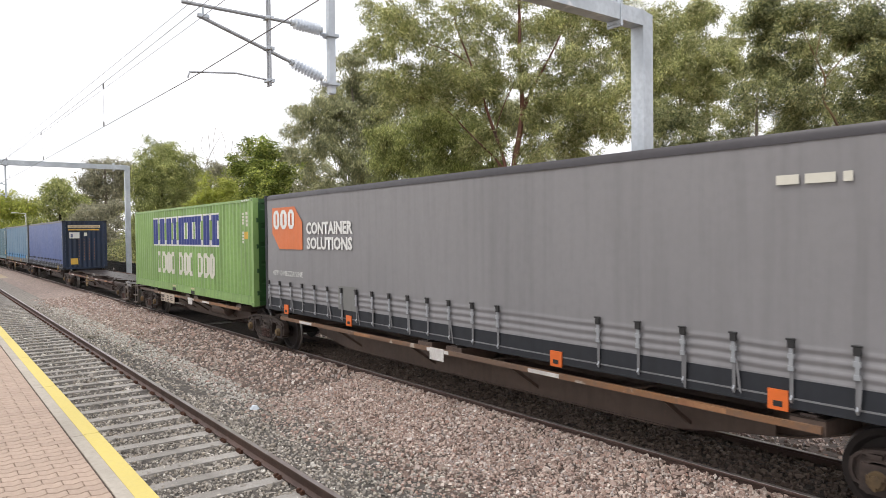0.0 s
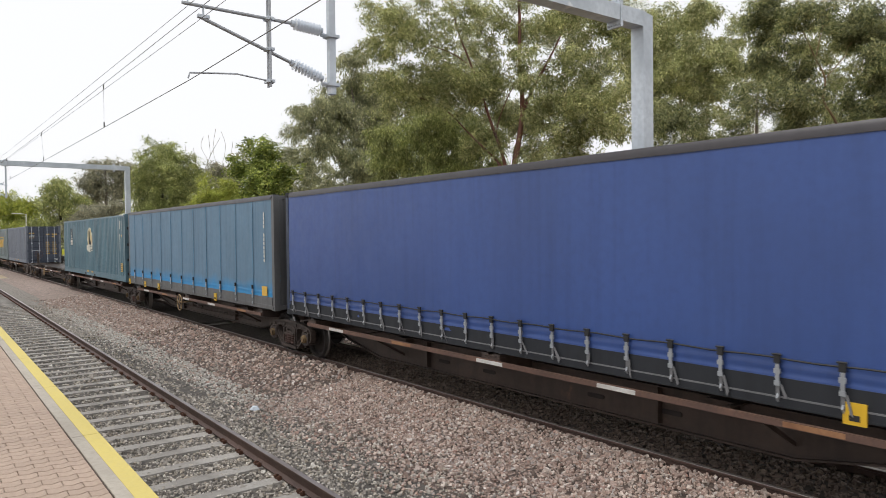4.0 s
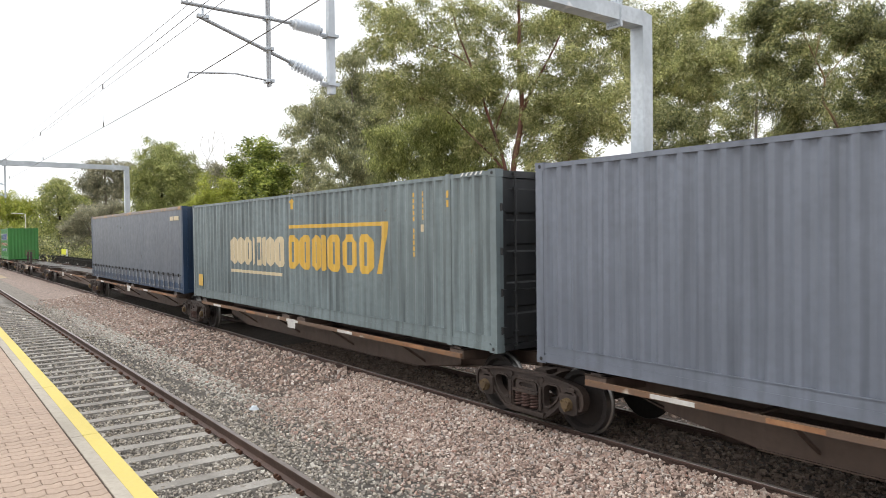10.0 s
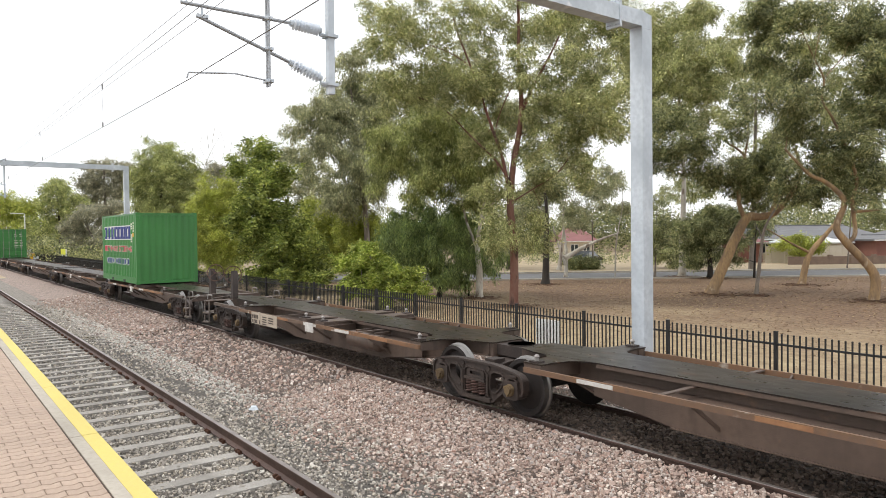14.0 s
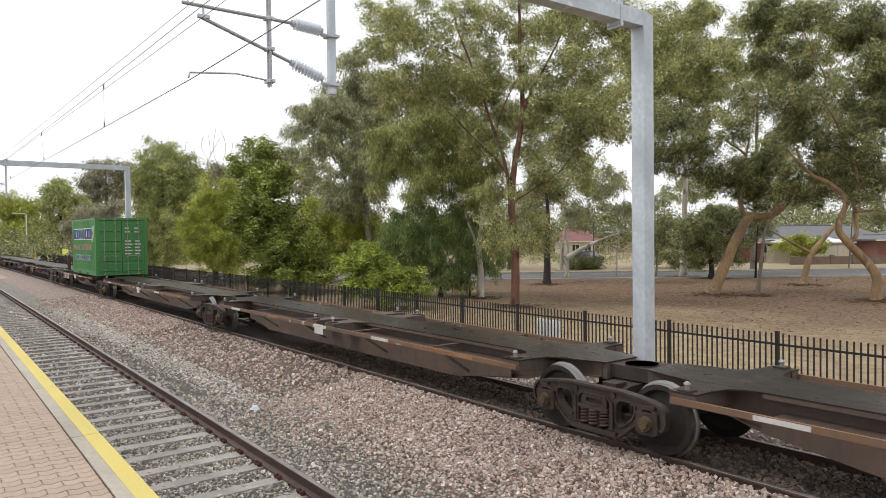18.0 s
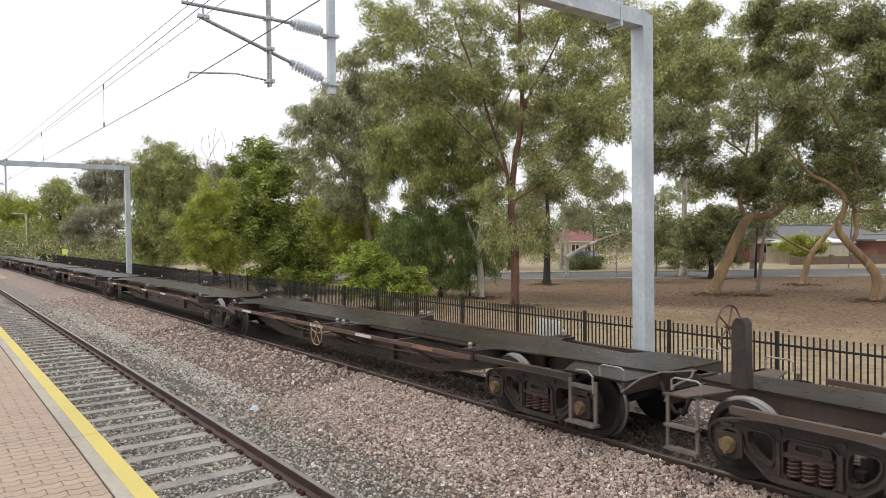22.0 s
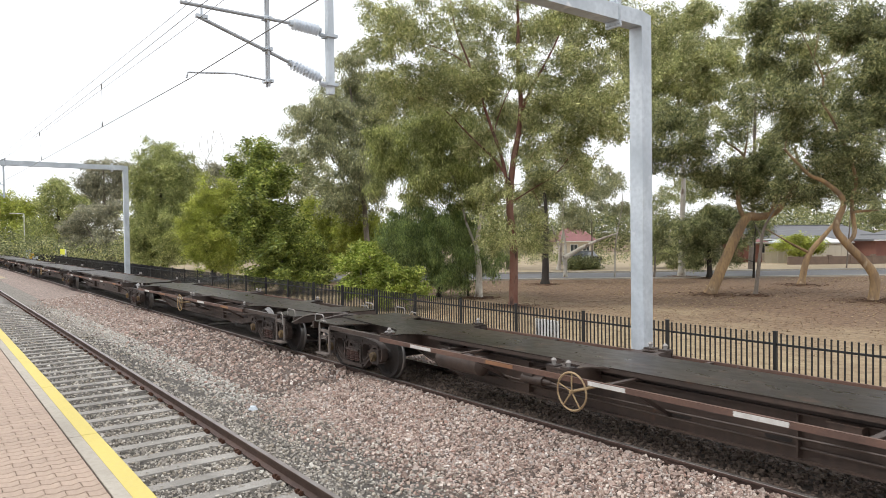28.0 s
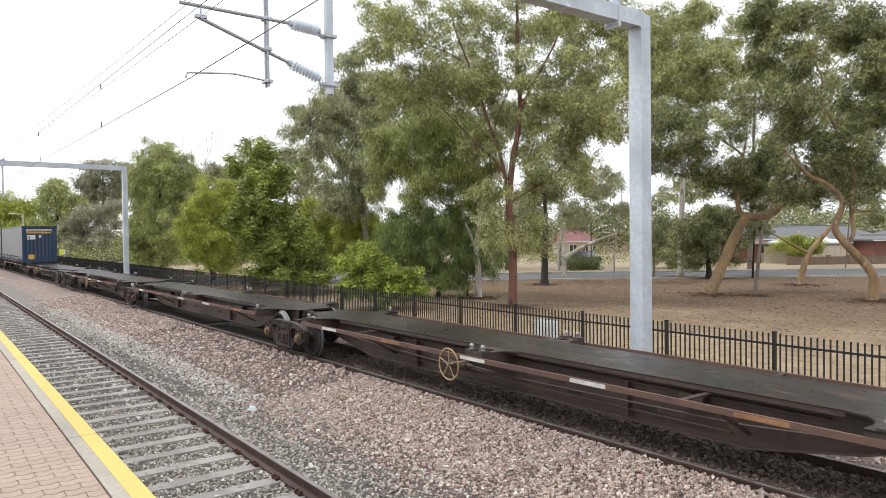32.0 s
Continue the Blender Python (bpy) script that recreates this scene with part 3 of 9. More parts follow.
def portal(x, top, ydrop, zdrop):
    p = thing("portal_frame", "galvanised steel box portal spanning the tracks", "portal", "overhead line portals", at=(x, 0, 0))
    w = 0.30
    post = Solid()
    post.box(-w / 2, w / 2, 11.7 - w / 2, 11.7 + w / 2, -0.55, top - 0.19)
    part("post", post, GALV, p)
    foot = Solid()
    foot.box(-0.3, 0.3, 11.4, 12.0, -0.6, -0.5)
    for sx in (-0.22, 0.22):
        for sy in (11.48, 11.92):
            foot.tube((sx, sy, -0.5), (sx, sy, -0.4), 0.025, n=8)
    part("base_plate", foot, GALV, p)
    far = Solid()
    far.box(-w / 2, w / 2, -7.2 - w / 2, -7.2 + w / 2, -0.6, top - 0.19)
    part("post", far, GALV, p)
    knee = Solid()
    knee.slab([(11.7 - w / 2, top - 0.186), (11.7 + w / 2, top - 0.186), (11.7 + w / 2, top + 0.1), (11.7 - w / 2, top + 0.15)], "x", -w / 2 + 0.002, w / 2 - 0.002)
    part("knee", knee, GALV, p)
    knee2 = Solid()
    knee2.box(-w / 2 + 0.002, w / 2 - 0.002, -7.2 - w / 2, -7.2 + w / 2, top - 0.186, top + 0.15)
    part("knee", knee2, GALV, p)
    beam = Solid()
    beam.box(-w / 2, w / 2, -7.2 + w / 2 + 0.003, 11.7 - w / 2 - 0.003, top - 0.15, top + 0.15)
    part("beam", beam, GALV, p)
    for yj in (10.95, -6.4):
        for off in (0.10, 0.07):
            fl = Solid()
            fl.box(-w / 2 - 0.02, w / 2 + 0.02, yj - off, yj - off + 0.025, top - 0.27, top + 0.27)
            part("splice_flange", fl, GALV, p)
        for i in range(5):
            for z in (top - 0.22, top + 0.22):
                part("bolt", BOLT, None, p, at=(-0.14 + 0.07 * i, yj - 0.072, z))
    drop = Solid()
    drop.box(-0.046, 0.046, ydrop - 0.046, ydrop + 0.046, zdrop, top - 0.15)
    part("drop_tube", drop, GALV, p)
    clamp = Solid()
    clamp.box(-0.19, 0.19, ydrop - 0.12, ydrop + 0.12, top - 0.19, top - 0.153)
    clamp.box(-0.19, -0.155, ydrop - 0.12, ydrop + 0.12, top - 0.153, top + 0.2)
    clamp.box(0.155, 0.19, ydrop - 0.12, ydrop + 0.12, top - 0.153, top + 0.2)
    part("drop_clamp", clamp, GALV, p)
    # cantilever, reaching towards the passenger track
    yv = ydrop - 0.92
    zt, zb = zdrop + 0.80, zdrop + 0.13
    for z in (zt, zb):
        br = Solid()
        br.box(-0.09, 0.09, ydrop - 0.085, ydrop + 0.085, z - 0.02, z + 0.02)
        br.tube((0, ydrop - 0.06, z), (0, ydrop - 0.16, z + 0.01), 0.03, n=8)
        part("hinge_bracket", br, GALV, p)
    insulator(p, (0, ydrop - 0.14, zt + 0.06), (0, ydrop - 0.60, zt + 0.09))
    insulator(p, (0, ydrop - 0.14, zb + 0.07), (0, ydrop - 0.62, zb + 0.235))
    arm = Solid()
    arm.tube((0, ydrop - 0.60, zt + 0.09), (0, yv - 1.12, zt + 0.10), 0.022)
    part("top_tube", arm, ALU, p)
    arm = Solid()
    arm.tube((0, ydrop - 0.62, zb + 0.235), (0, yv - 0.93, zt - 0.03), 0.023)
    part("strut_tube", arm, ALU, p)
    for sx in (-0.035, 0.035):
        vert = Solid()
        vert.tube((sx, yv, zb - 0.13), (sx, yv, zt + 0.36), 0.018)
        part("register_tube", vert, ALU, p)
    for z in (zb - 0.06, zt - 0.31, zt + 0.09):
        cl = Solid()
        cl.box(-0.07, 0.07, yv - 0.05, yv + 0.05, z - 0.02, z + 0.02)
        cl.tube((-0.09, yv, z), (0.09, yv, z), 0.012, n=6)
        part("tube_clamp", cl, GALV, p)
    st = Solid()
    st.pipe([(0, yv - 0.02, zb - 0.05), (0, yv - 0.45, zb - 0.015), (0, yv - 0.75, zb - 0.045), (0, yv - 1.04, zb - 0.075), (0, yv - 1.06, zb - 0.145)], 0.012, 6)
    part("steady_arm", st, ALU, p)
    hk = Solid()
    hk.tube((0, yv - 0.86, zt + 0.09), (0, yv - 0.86, zt - 0.06), 0.014, n=6)
    hk.box(-0.03, 0.03, yv - 0.93, yv - 0.79, zt - 0.05, zt - 0.01)
    part("messenger_clamp", hk, GALV, p)
    hk = Solid()
    hk.tube((0, yv - 1.05, zt + 0.22), (0, yv - 1.05, zt + 0.08), 0.012, n=6)
    part("feeder_hanger", hk, GALV, p)
    return yv, zt, zb


PORTALS = ((-8.81, 7.08, 4.76, 4.87), (-50.2, 7.54, 4.78, 5.40), (36.0, 7.0, 4.7, 4.8))
for a in PORTALS:
    portal(*a)


def wire(name, pts, r, label):
    s = Solid()
    s.pipe(pts, r, 6)
    return solo(name, s, WIRE, label, "wire", "overhead wires")


def sagged(a, b, sag, n=14):
    a, b = Vector(a), Vector(b)
    return [a.lerp(b, i / n) - Vector((0, 0, 4 * sag * (i / n) * (1 - i / n))) for i in range(n + 1)]


def along(f):
    """Supports from near to far, by portal."""
    ps = sorted(PORTALS, key=lambda q: -q[0])
    return [(q[0], *f(q, i)) for i, q in enumerate(ps)]


contact = along(lambda q, i: (q[2] - 1.95 + (-0.35, 0.0, 0.25)[i], q[3] + (0.45, -0.025, -0.025)[i]))
mess = along(lambda q, i: (q[2] - 1.92, q[3] + 0.78))
feeder = along(lambda q, i: (q[2] - 1.97, q[3] + 0.87))
aux = along(lambda q, i: (q[2] - 1.90, q[3] + (0.66 if q[0] > -20 else 0.74)))
for pts, r, sag, name, label in ((contact, 0.0052, 0.04, "contact_wire", "dark grooved copper contact wire"), (mess, 0.0045, 0.12, "messenger_wire", "thin stranded messenger wire overhead"),
                                 (feeder, 0.0035, 0.05, "feeder_wire", "thin feeder wire above the messenger"), (aux, 0.0035, 0.06, "feeder_wire", "thin feeder wire beside the messenger")):
    for a, b in zip(pts[:-1], pts[1:]):
        wire(name, sagged(a, b, sag), r, label)
for (a, b, c, d) in zip(contact[:-1], contact[1:], mess[:-1], mess[1:]):
    for k in (0.12, 0.3, 0.5, 0.7, 0.88):
        p = Vector(a).lerp(Vector(b), k) - Vector((0, 0, 4 * 0.04 * k * (1 - k)))
        q = Vector(c).lerp(Vector(d), k) - Vector((0, 0, 4 * 0.12 * k * (1 - k)))
        s = Solid()
        s.tube(p, q, 0.0022, n=5)
        s.tube(p, p + Vector((0, 0, 0.09)), 0.012, n=5)
        s.tube(q, q - Vector((0, 0, 0.09)), 0.012, n=5)
        solo("dropper", s, WIRE, "thin dropper between messenger and contact wire", "wire", "droppers")
# ---- the train ----
TRAIN = []  # (thing, its place in the train)


def riding(e, u):
    e.location = (u + run(0), YC, 0)
    TRAIN.append((e, u))
    return e


WHEEL_R = 0.46


def wheel_mesh():
    s = Solid()
    pr = [(0.09, 0.62), (0.11, 0.62), (0.13, 0.655), (0.36, 0.675), (0.385, 0.665), (0.40, 0.668), (0.495, 0.672), (0.492, 0.695), (0.462, 0.712), (0.455, 0.80), (0.39, 0.802), (0.375, 0.785), (0.35, 0.73), (0.14, 0.765), (0.12, 0.80), (0.09, 0.80)]
    s.lathe(pr, (0, 0, 0), "y", 26)
    return s.mesh("wheel", WHEEL_DARK)


def tread_mesh():
    s = Solid()
    s.lathe([(0.4975, 0.671), (0.494, 0.697), (0.4635, 0.7135), (0.4565, 0.801)], (0, 0, 0), "y", 26)
    return s.mesh("wheel_tread", WHEEL_TREAD)


def axle_mesh():
    s = Solid()
    s.pipe([(0, -1.02, 0), (0, -0.8, 0), (0, -0.62, 0), (0, -0.5, 0), (0, 0.5, 0), (0, 0.62, 0), (0, 0.8, 0), (0, 1.02, 0)], [0.06, 0.085, 0.1, 0.08, 0.08, 0.1, 0.085, 0.06], 14)
    return s.mesh("axle", WHEEL_DARK)


def side_frame_mesh():
    """A cast bogie side frame: a truss with two rounded windows and a spring opening, raised rims, arched jaws over the bearings."""
    s = Solid()
    half = [(0.0, 0.15), (0.36, 0.15), (0.46, 0.185), (0.60, 0.30), (0.735, 0.415), (0.755, 0.56), (0.80, 0.615), (0.89, 0.635), (0.98, 0.615), (1.02, 0.56), (1.03, 0.39), (1.10, 0.37), (1.155, 0.44), (1.17, 0.58), (1.13, 0.68), (1.0, 0.735), (0.72, 0.775), (0.48, 0.80), (0.0, 0.80)]
    outer = rounded(half[1:-1] + [(-x, z) for x, z in half[1:-1][::-1]], 0.05, 1)
    window = [(0.425, 0.665), (0.385, 0.60), (0.385, 0.36), (0.45, 0.33), (0.56, 0.40), (0.665, 0.50), (0.685, 0.61), (0.66, 0.665)][::-1]
    window = [window, [(-x, z) for x, z in window][::-1]]
    window = [rounded(w[::-1] if sum(p[0] * q[1] - q[0] * p[1] for p, q in zip(w, w[1:] + w[:1])) < 0 else w, 0.05, 1) for w in window]
    nest = rounded([(-0.275, 0.235), (0.275, 0.235), (0.275, 0.66), (-0.275, 0.66)], 0.05, 1)
    s.holed(outer, [*window, nest], "y", -0.045, 0.05)
    s.holed(outer, [grown(outer, -0.034)], "y", -0.078, -0.0455)
    for w in (*window, nest):
        s.holed(grown(w, 0.024), [w], "y", -0.070, -0.0452)
    s.box(-0.40, 0.40, -0.10, 0.10, 0.17, 0.232)
    for g in (-1, 1):
        s.box(min(g * 0.86, g * 1.0), max(g * 0.86, g * 1.0), -0.085, -0.046, 0.655, 0.70)
        s.tube((g * 0.33, -0.046, 0.715), (g * 0.33, -0.066, 0.715), 0.04, n=10)
        s.slab([(g * x, z) for x, z in ((0.30, 0.26), (0.345, 0.26), (0.345, 0.62), (0.30, 0.62))][::g], "y", -0.09, -0.0705)
    return s.mesh("side_frame", CAST, 30)


def spring_mesh():
    s = Solid()
    for x, y in ((-0.165, -0.03), (0.0, -0.05), (0.165, -0.03)):
        s.coil((x, y, 0), 0.066, 0.017, 0.25, 0.47, 5, 4, 9)
    return s.mesh("spring", SPRING_RUST)


def bolster_end_mesh():
    s = Solid()
    s.box(-0.262, 0.262, -0.10, 0.09, 0.475, 0.515)
    s.holed(rounded([(-0.235, 0.516), (0.235, 0.516), (0.215, 0.652), (-0.215, 0.652)], 0.03, 2), [rounded([(-0.15, 0.555), (0.15, 0.555), (0.14, 0.618), (-0.14, 0.618)], 0.03, 2)], "y", -0.062, -0.03)
    s.box(-0.21, 0.21, 0.0, 0.088, 0.517, 0.651)
    return s.mesh("bolster_end", CAST)


def bolster_mesh():
    s = Solid()
    s.slab([(-1.02, 0.50), (1.02, 0.50), (1.02, 0.62), (0.5, 0.74), (-0.5, 0.74), (-1.02, 0.62)], "x", -0.2, 0.2)
    s.tube((0, 0, 0.73), (0, 0, 0.80), 0.2, n=20)
    for g in (-1, 1):
        s.box(-0.12, 0.12, g * 0.62 - 0.12, g * 0.62 + 0.12, 0.70, 0.79)
        s.slab([(-0.9, 0.36), (0.9, 0.36), (0.9, 0.44), (-0.9, 0.44)], "x", g * 0.42 - 0.05, g * 0.42 + 0.05)  # brake beams
        for h in (-0.75, 0.75):
            s.box(g * 0.42 - 0.03 if g > 0 else -0.48, 0.48 if g > 0 else -0.39, h - 0.05, h + 0.05, 0.28, 0.56)
    return s.mesh("bogie", CAST)


def cap_mesh():
    s = Solid()
    s.tube((0, 0.02, 0), (0, -0.06, 0), 0.098, 0.09, n=18)
    s.tube((0, -0.06, 0), (0, -0.085, 0), 0.06, n=12)
    for k in range(3):
        w = 2 * math.pi * k / 3 + 0.5
        s.tube((0.075 * math.cos(w), -0.05, 0.075 * math.sin(w)), (0.075 * math.cos(w), -0.085, 0.075 * math.sin(w)), 0.02, n=6)
    return s.mesh("bearing_cap", CAP_RUST)


def adapter_mesh():
    s = Solid()
    s.slab([(-0.17, -0.12), (-0.1, -0.16), (0.1, -0.16), (0.17, -0.12), (0.16, 0.13), (-0.16, 0.13)], "y", -0.1, 0.1)
    return s.mesh("axle_box", CAST)


WHEEL, TREAD, AXLE, SF, SPR, BEND, BOL, CAP, ADP = wheel_mesh(), tread_mesh(), axle_mesh(), side_frame_mesh(), spring_mesh(), bolster_end_mesh(), bolster_mesh(), cap_mesh(), adapter_mesh()


def bogie(parent, x):
    b = part("bogie", BOL, None, parent, "cast steel three-piece bogie", at=(x, 0, 0))
    for sy in (-1, 1):
        o = part("side_frame", SF, None, b, at=(0, sy * 1.0, 0))
        if sy > 0:
            o.rotation_euler = (0, 0, math.pi)
        for nm, me, note in (("spring", SPR, "rust-red coil spring nest"), ("bolster_end", BEND, "")):
            k = part(nm, me, None, b, note, at=(0, sy * 1.0, 0))
            if sy > 0:
                k.rotation_euler = (0, 0, math.pi)
        for g in (-1, 1):
            part("axle_box", ADP, None, b, at=(g * 0.89, sy * 1.0, 0.47))
            c = part("bearing_cap", CAP, None, b, "rust-brown bearing cap", at=(g * 0.89, sy * 1.09, 0.46))
            if sy > 0:
                c.rotation_euler = (0, 0, math.pi)
    for g in (-1, 1):
        for nm, me, flip in (("axle", AXLE, 0), ("wheel", WHEEL, 0), ("wheel", WHEEL, 1), ("wheel_tread", TREAD, 0), ("wheel_tread", TREAD, 1)):
            w = part(nm, me, None, b, "bright worn wheel tread" if nm == "wheel_tread" else "")
            w.matrix_parent_inverse = Matrix.Translation((g * 0.89, 0, WHEEL_R)) @ Matrix.Rotation(math.pi * flip, 4, "X")
    return b


def cone(parent, x, y, z):
    """A container twist lock on its pedestal."""
    s = Solid()
    s.box(x - 0.085, x + 0.085, y - 0.08, y + 0.08, z - 0.004, z + 0.022)
    base = part("lock_pedestal", s, CAST, parent)
    s = Solid()
    s.tube((x, y, z + 0.022), (x, y, z + 0.07), 0.03, n=8)
    s.lathe([(0.0, z + 0.125), (0.026, z + 0.112), (0.042, z + 0.085), (0.038, z + 0.068), (0.0, z + 0.068)], (x, y, 0), "z", 10)
    part("twist_lock", s, LOCK_STEEL, base, "worn steel twist lock")


def platform(kind, L, first, last, wheel, brown=False):
    """One unit of a skeletal container wagon. x = 0 over its front bogie, -L over its rear one. first, last: it has a coupler there."""
    w = thing("container_wagon", "empty skeletal container wagon platform, dark weathered steel" if not brown else "skeletal container wagon platform in brown weathered steel", "rail wagon", "container wagons")
    mat = FRAME_BROWN if brown else FRAME_DARK
    zt = 0.985
    half = 0.50 if kind == "B" else 0.40
    xa, xb = -L + 2.1, -2.1
    # spine: fish-bellied box
    sp = Solid()
    zlow = 0.34 if kind == "A" else 0.27
    prof = [(-L + 0.45, zt - 0.02), (-L + 0.45, zt - 0.24), (xa - 0.85, zt - 0.28), (xa - 0.15, 0.50), (xa + 1.15, zlow), (xb - 1.15, zlow), (xb + 0.15, 0.50), (xb + 0.85, zt - 0.28), (-0.45, zt - 0.24), (-0.45, zt - 0.02)]
    for sy in (-1, 1):
        y = sy * (half - 0.06)
        sp.slab(prof, "y", y - 0.02, y + 0.02)
    lowp = [p for p in prof[1:-1]]
    lv = [(x, y, z - 0.001) for x, z in lowp for y in (-half - 0.02, half + 0.02)]
    lv += [(x, y, z + 0.022) for x, z in lowp for y in (-half - 0.02, half + 0.02)]
    n = len(lowp)
    sp.add(lv, [(2 * i, 2 * i + 1, 2 * i + 3, 2 * i + 2) for i in range(n - 1)] + [(2 * n + 2 * i, 2 * n + 2 * i + 2, 2 * n + 2 * i + 3, 2 * n + 2 * i + 1) for i in range(n - 1)]
           + [(2 * i, 2 * i + 2, 2 * n + 2 * i + 2, 2 * n + 2 * i) for i in range(n - 1)] + [(2 * i + 1, 2 * n + 2 * i + 1, 2 * n + 2 * i + 3, 2 * i + 3) for i in range(n - 1)])
    part("spine", sp, mat, w)
    face = 0.60 if kind == "A" else half - 0.04  # how far out the deep web stands
    if kind == "A":
        for sy in (-1, 1):
            lw = Solid()
            lw.slab([(xa + 0.05, zt - 0.252), (xa + 0.05, 0.53), (xa + 1.35, zlow), (xb - 1.35, zlow), (xb - 0.05, 0.53), (xb - 0.05, zt - 0.252)], "y", sy * face - 0.01, sy * face + 0.01)
            part("lower_web", lw, mat, w)
        lf = Solid()
        lf.box(xa + 1.35, xb - 1.35, -face - 0.03, face + 0.03, zlow - 0.02, zlow - 0.002)
        part("bottom_flange", lf, mat, w)
    tp = Solid()
    hw = half + 0.10 + (0.04 if kind == "B" else 0)
    tp.slab([(xa, -hw), (xb, -hw), (xb, hw), (xa, hw)], "z", zt - 0.02, zt)
    part("deck_plate", tp, DECK_TOP, w, "worn shiny top plate")
    # ends over the bogies: the top plate runs on, cross arms carry the container pedestals
    for e0, sg, coupled in ((0.0, 1, first), (-L, -1, last)):
        fk = Solid()
        root = xb if sg > 0 else xa
        tip = e0 - sg * (0.36 if not coupled else -1.72)
        a, b2 = root, tip
        ax = e0 - sg * 1.5
        fk.slab([(a, -hw), (e0 - sg * 0.8, -hw), (b2, -0.36), (b2, 0.36), (e0 - sg * 0.8, hw), (a, hw)][::1 if sg > 0 else -1], "z", zt - 0.022, zt)
        for sy in (-1, 1):
            fk.slab([(ax - 0.62, sy * hw), (ax - 0.36, sy * (hw + 0.05)), (ax - 0.24, sy * (hw + 0.17)), (ax - 0.19, sy * 0.95), (ax - 0.19, sy * 1.22), (ax + 0.19, sy * 1.22), (ax + 0.19, sy * 0.95),
                     (ax + 0.24, sy * (hw + 0.17)), (ax + 0.36, sy * (hw + 0.05)), (ax + 0.62, sy * hw)][::sy], "z", zt - 0.024, zt - 0.002)
        part("end_plate", fk, DECK_TOP, w)
        web = Solid()
        web.box(min(a, b2), max(a, b2), -0.34, 0.34, zt - 0.26, zt - 0.024)
        part("end_web", web, mat, w)
        for sy in (-1, 1):
            cw = Solid()
            for q in (-0.17, 0.13):
                cw.slab([(sy * 0.36, zt - 0.25), (sy * 0.95, zt - 0.2), (sy * 1.2, zt - 0.17), (sy * 1.2, zt - 0.026), (sy * 0.36, zt - 0.026)][::sy], "x", ax + q, ax + q + 0.035)
            cw.box(ax - 0.18, ax + 0.18, sy * 1.13 - 0.085, sy * 1.13 + 0.085, zt - 0.17, zt - 0.027)
            part("cross_arm", cw, mat, w)
            cone(w, ax, sy * 1.12, zt)
        if coupled:
            cp = Solid()
            cp.box(min(b2, b2 + sg * 0.1), max(b2, b2 + sg * 0.1), -0.11, 0.11, zt - 0.24, zt - 0.04)
            cp.slab([(b2 + sg * 0.1, -0.16), (b2 + sg * 0.4, -0.1), (b2 + sg * 0.4, 0.12), (b2 + sg * 0.1, 0.16)][::sg], "z", zt - 0.3, zt + 0.0)
            part("coupler", cp, CAST, w, "cast knuckle coupler")
            if kind == "B":
                pl = Solid()
                for sy in (-1, 1):
                    pl.slab([(b2 - sg * 1.55, sy * 0.365), (b2 - sg * 0.03, sy * 0.365), (b2 - sg * 0.03, sy * 1.13), (b2 - sg * 1.1, sy * 1.13)][::-sg * sy], "z", zt - 0.05, zt - 0.026)
                part("end_deck", pl, DECK_TOP, w, "dark plate at the wagon's end")
            for sy in (-1, 1):
                hp = Solid()
                xh = b2 - sg * 0.28
                hp.pipe([(xh - 0.2, sy * 1.1, zt - 0.03), (xh - 0.2, sy * 1.1, zt + 0.1), (xh - 0.15, sy * 1.1, zt + 0.13), (xh + 0.15, sy * 1.1, zt + 0.13), (xh + 0.2, sy * 1.1, zt + 0.1), (xh + 0.2, sy * 1.1, zt - 0.03)], 0.013, 6)
                part("hand_hoop", hp, LOCK_STEEL, w, "bent steel hand hoop")
            hd = Solid()
            hd.box(b2 - sg * 0.06 - 0.03, b2 - sg * 0.06 + 0.03, -1.15, 1.15, zt - 0.2, zt - 0.05)
            part("headstock", hd, mat, w)
            for sy in (-1, 1):
                xs = b2 - sg * 0.7
                if kind == "B":
                    hang = Solid()
                    for q in (-0.25, 0.2):
                        hang.slab([(xs + q, zt - 0.1), (xs + q, 0.31), (xs + q + 0.05, 0.31), (xs + q + 0.05, zt - 0.1)][::-1], "y", sy * 1.2 - 0.015, sy * 1.2 + 0.015)
                    hang.box(xs - 0.25, xs + 0.25, sy * 1.2 - 0.09, sy * 1.2 + 0.06, 0.275, 0.309)
                    hang.box(xs - 0.199, xs + 0.199, sy * 1.2 - 0.012, sy * 1.2 + 0.012, zt - 0.22, zt - 0.16)
                    part("step_stirrup", hang, GRAB_STEEL, w, "hanging steel step stirrup")
                else:
                    hang = Solid()
                    xq = b2 - sg * 0.3
                    for q in (-0.22, 0.18):
                        hang.slab([(xq + q, zt - 0.06), (xq + q, 0.30), (xq + q + 0.04, 0.30), (xq + q + 0.04, zt - 0.06)][::-1], "y", sy * 1.2 - 0.014, sy * 1.2 + 0.014)
                    for q in (0.27, 0.55):
                        hang.box(xq - 0.22, xq + 0.22, sy * 1.2 - 0.07, sy * 1.2 + 0.05, q, q + 0.03)
                    part("step_ladder", hang, GRAB_STEEL, w, "hanging two-rung step ladder")
                    hang = Solid()
                    hang.slab([(b2 - sg * 0.55, sy * 0.45), (b2 - sg * 0.02, sy * 0.45), (b2 - sg * 0.02, sy * 1.2), (b2 - sg * 0.35, sy * 1.2)][::-sg * sy], "z", zt - 0.075, zt - 0.05)
                    part("corner_plate", hang, mat, w, "dark flat plate at the wagon's corner")
                beam = Solid()
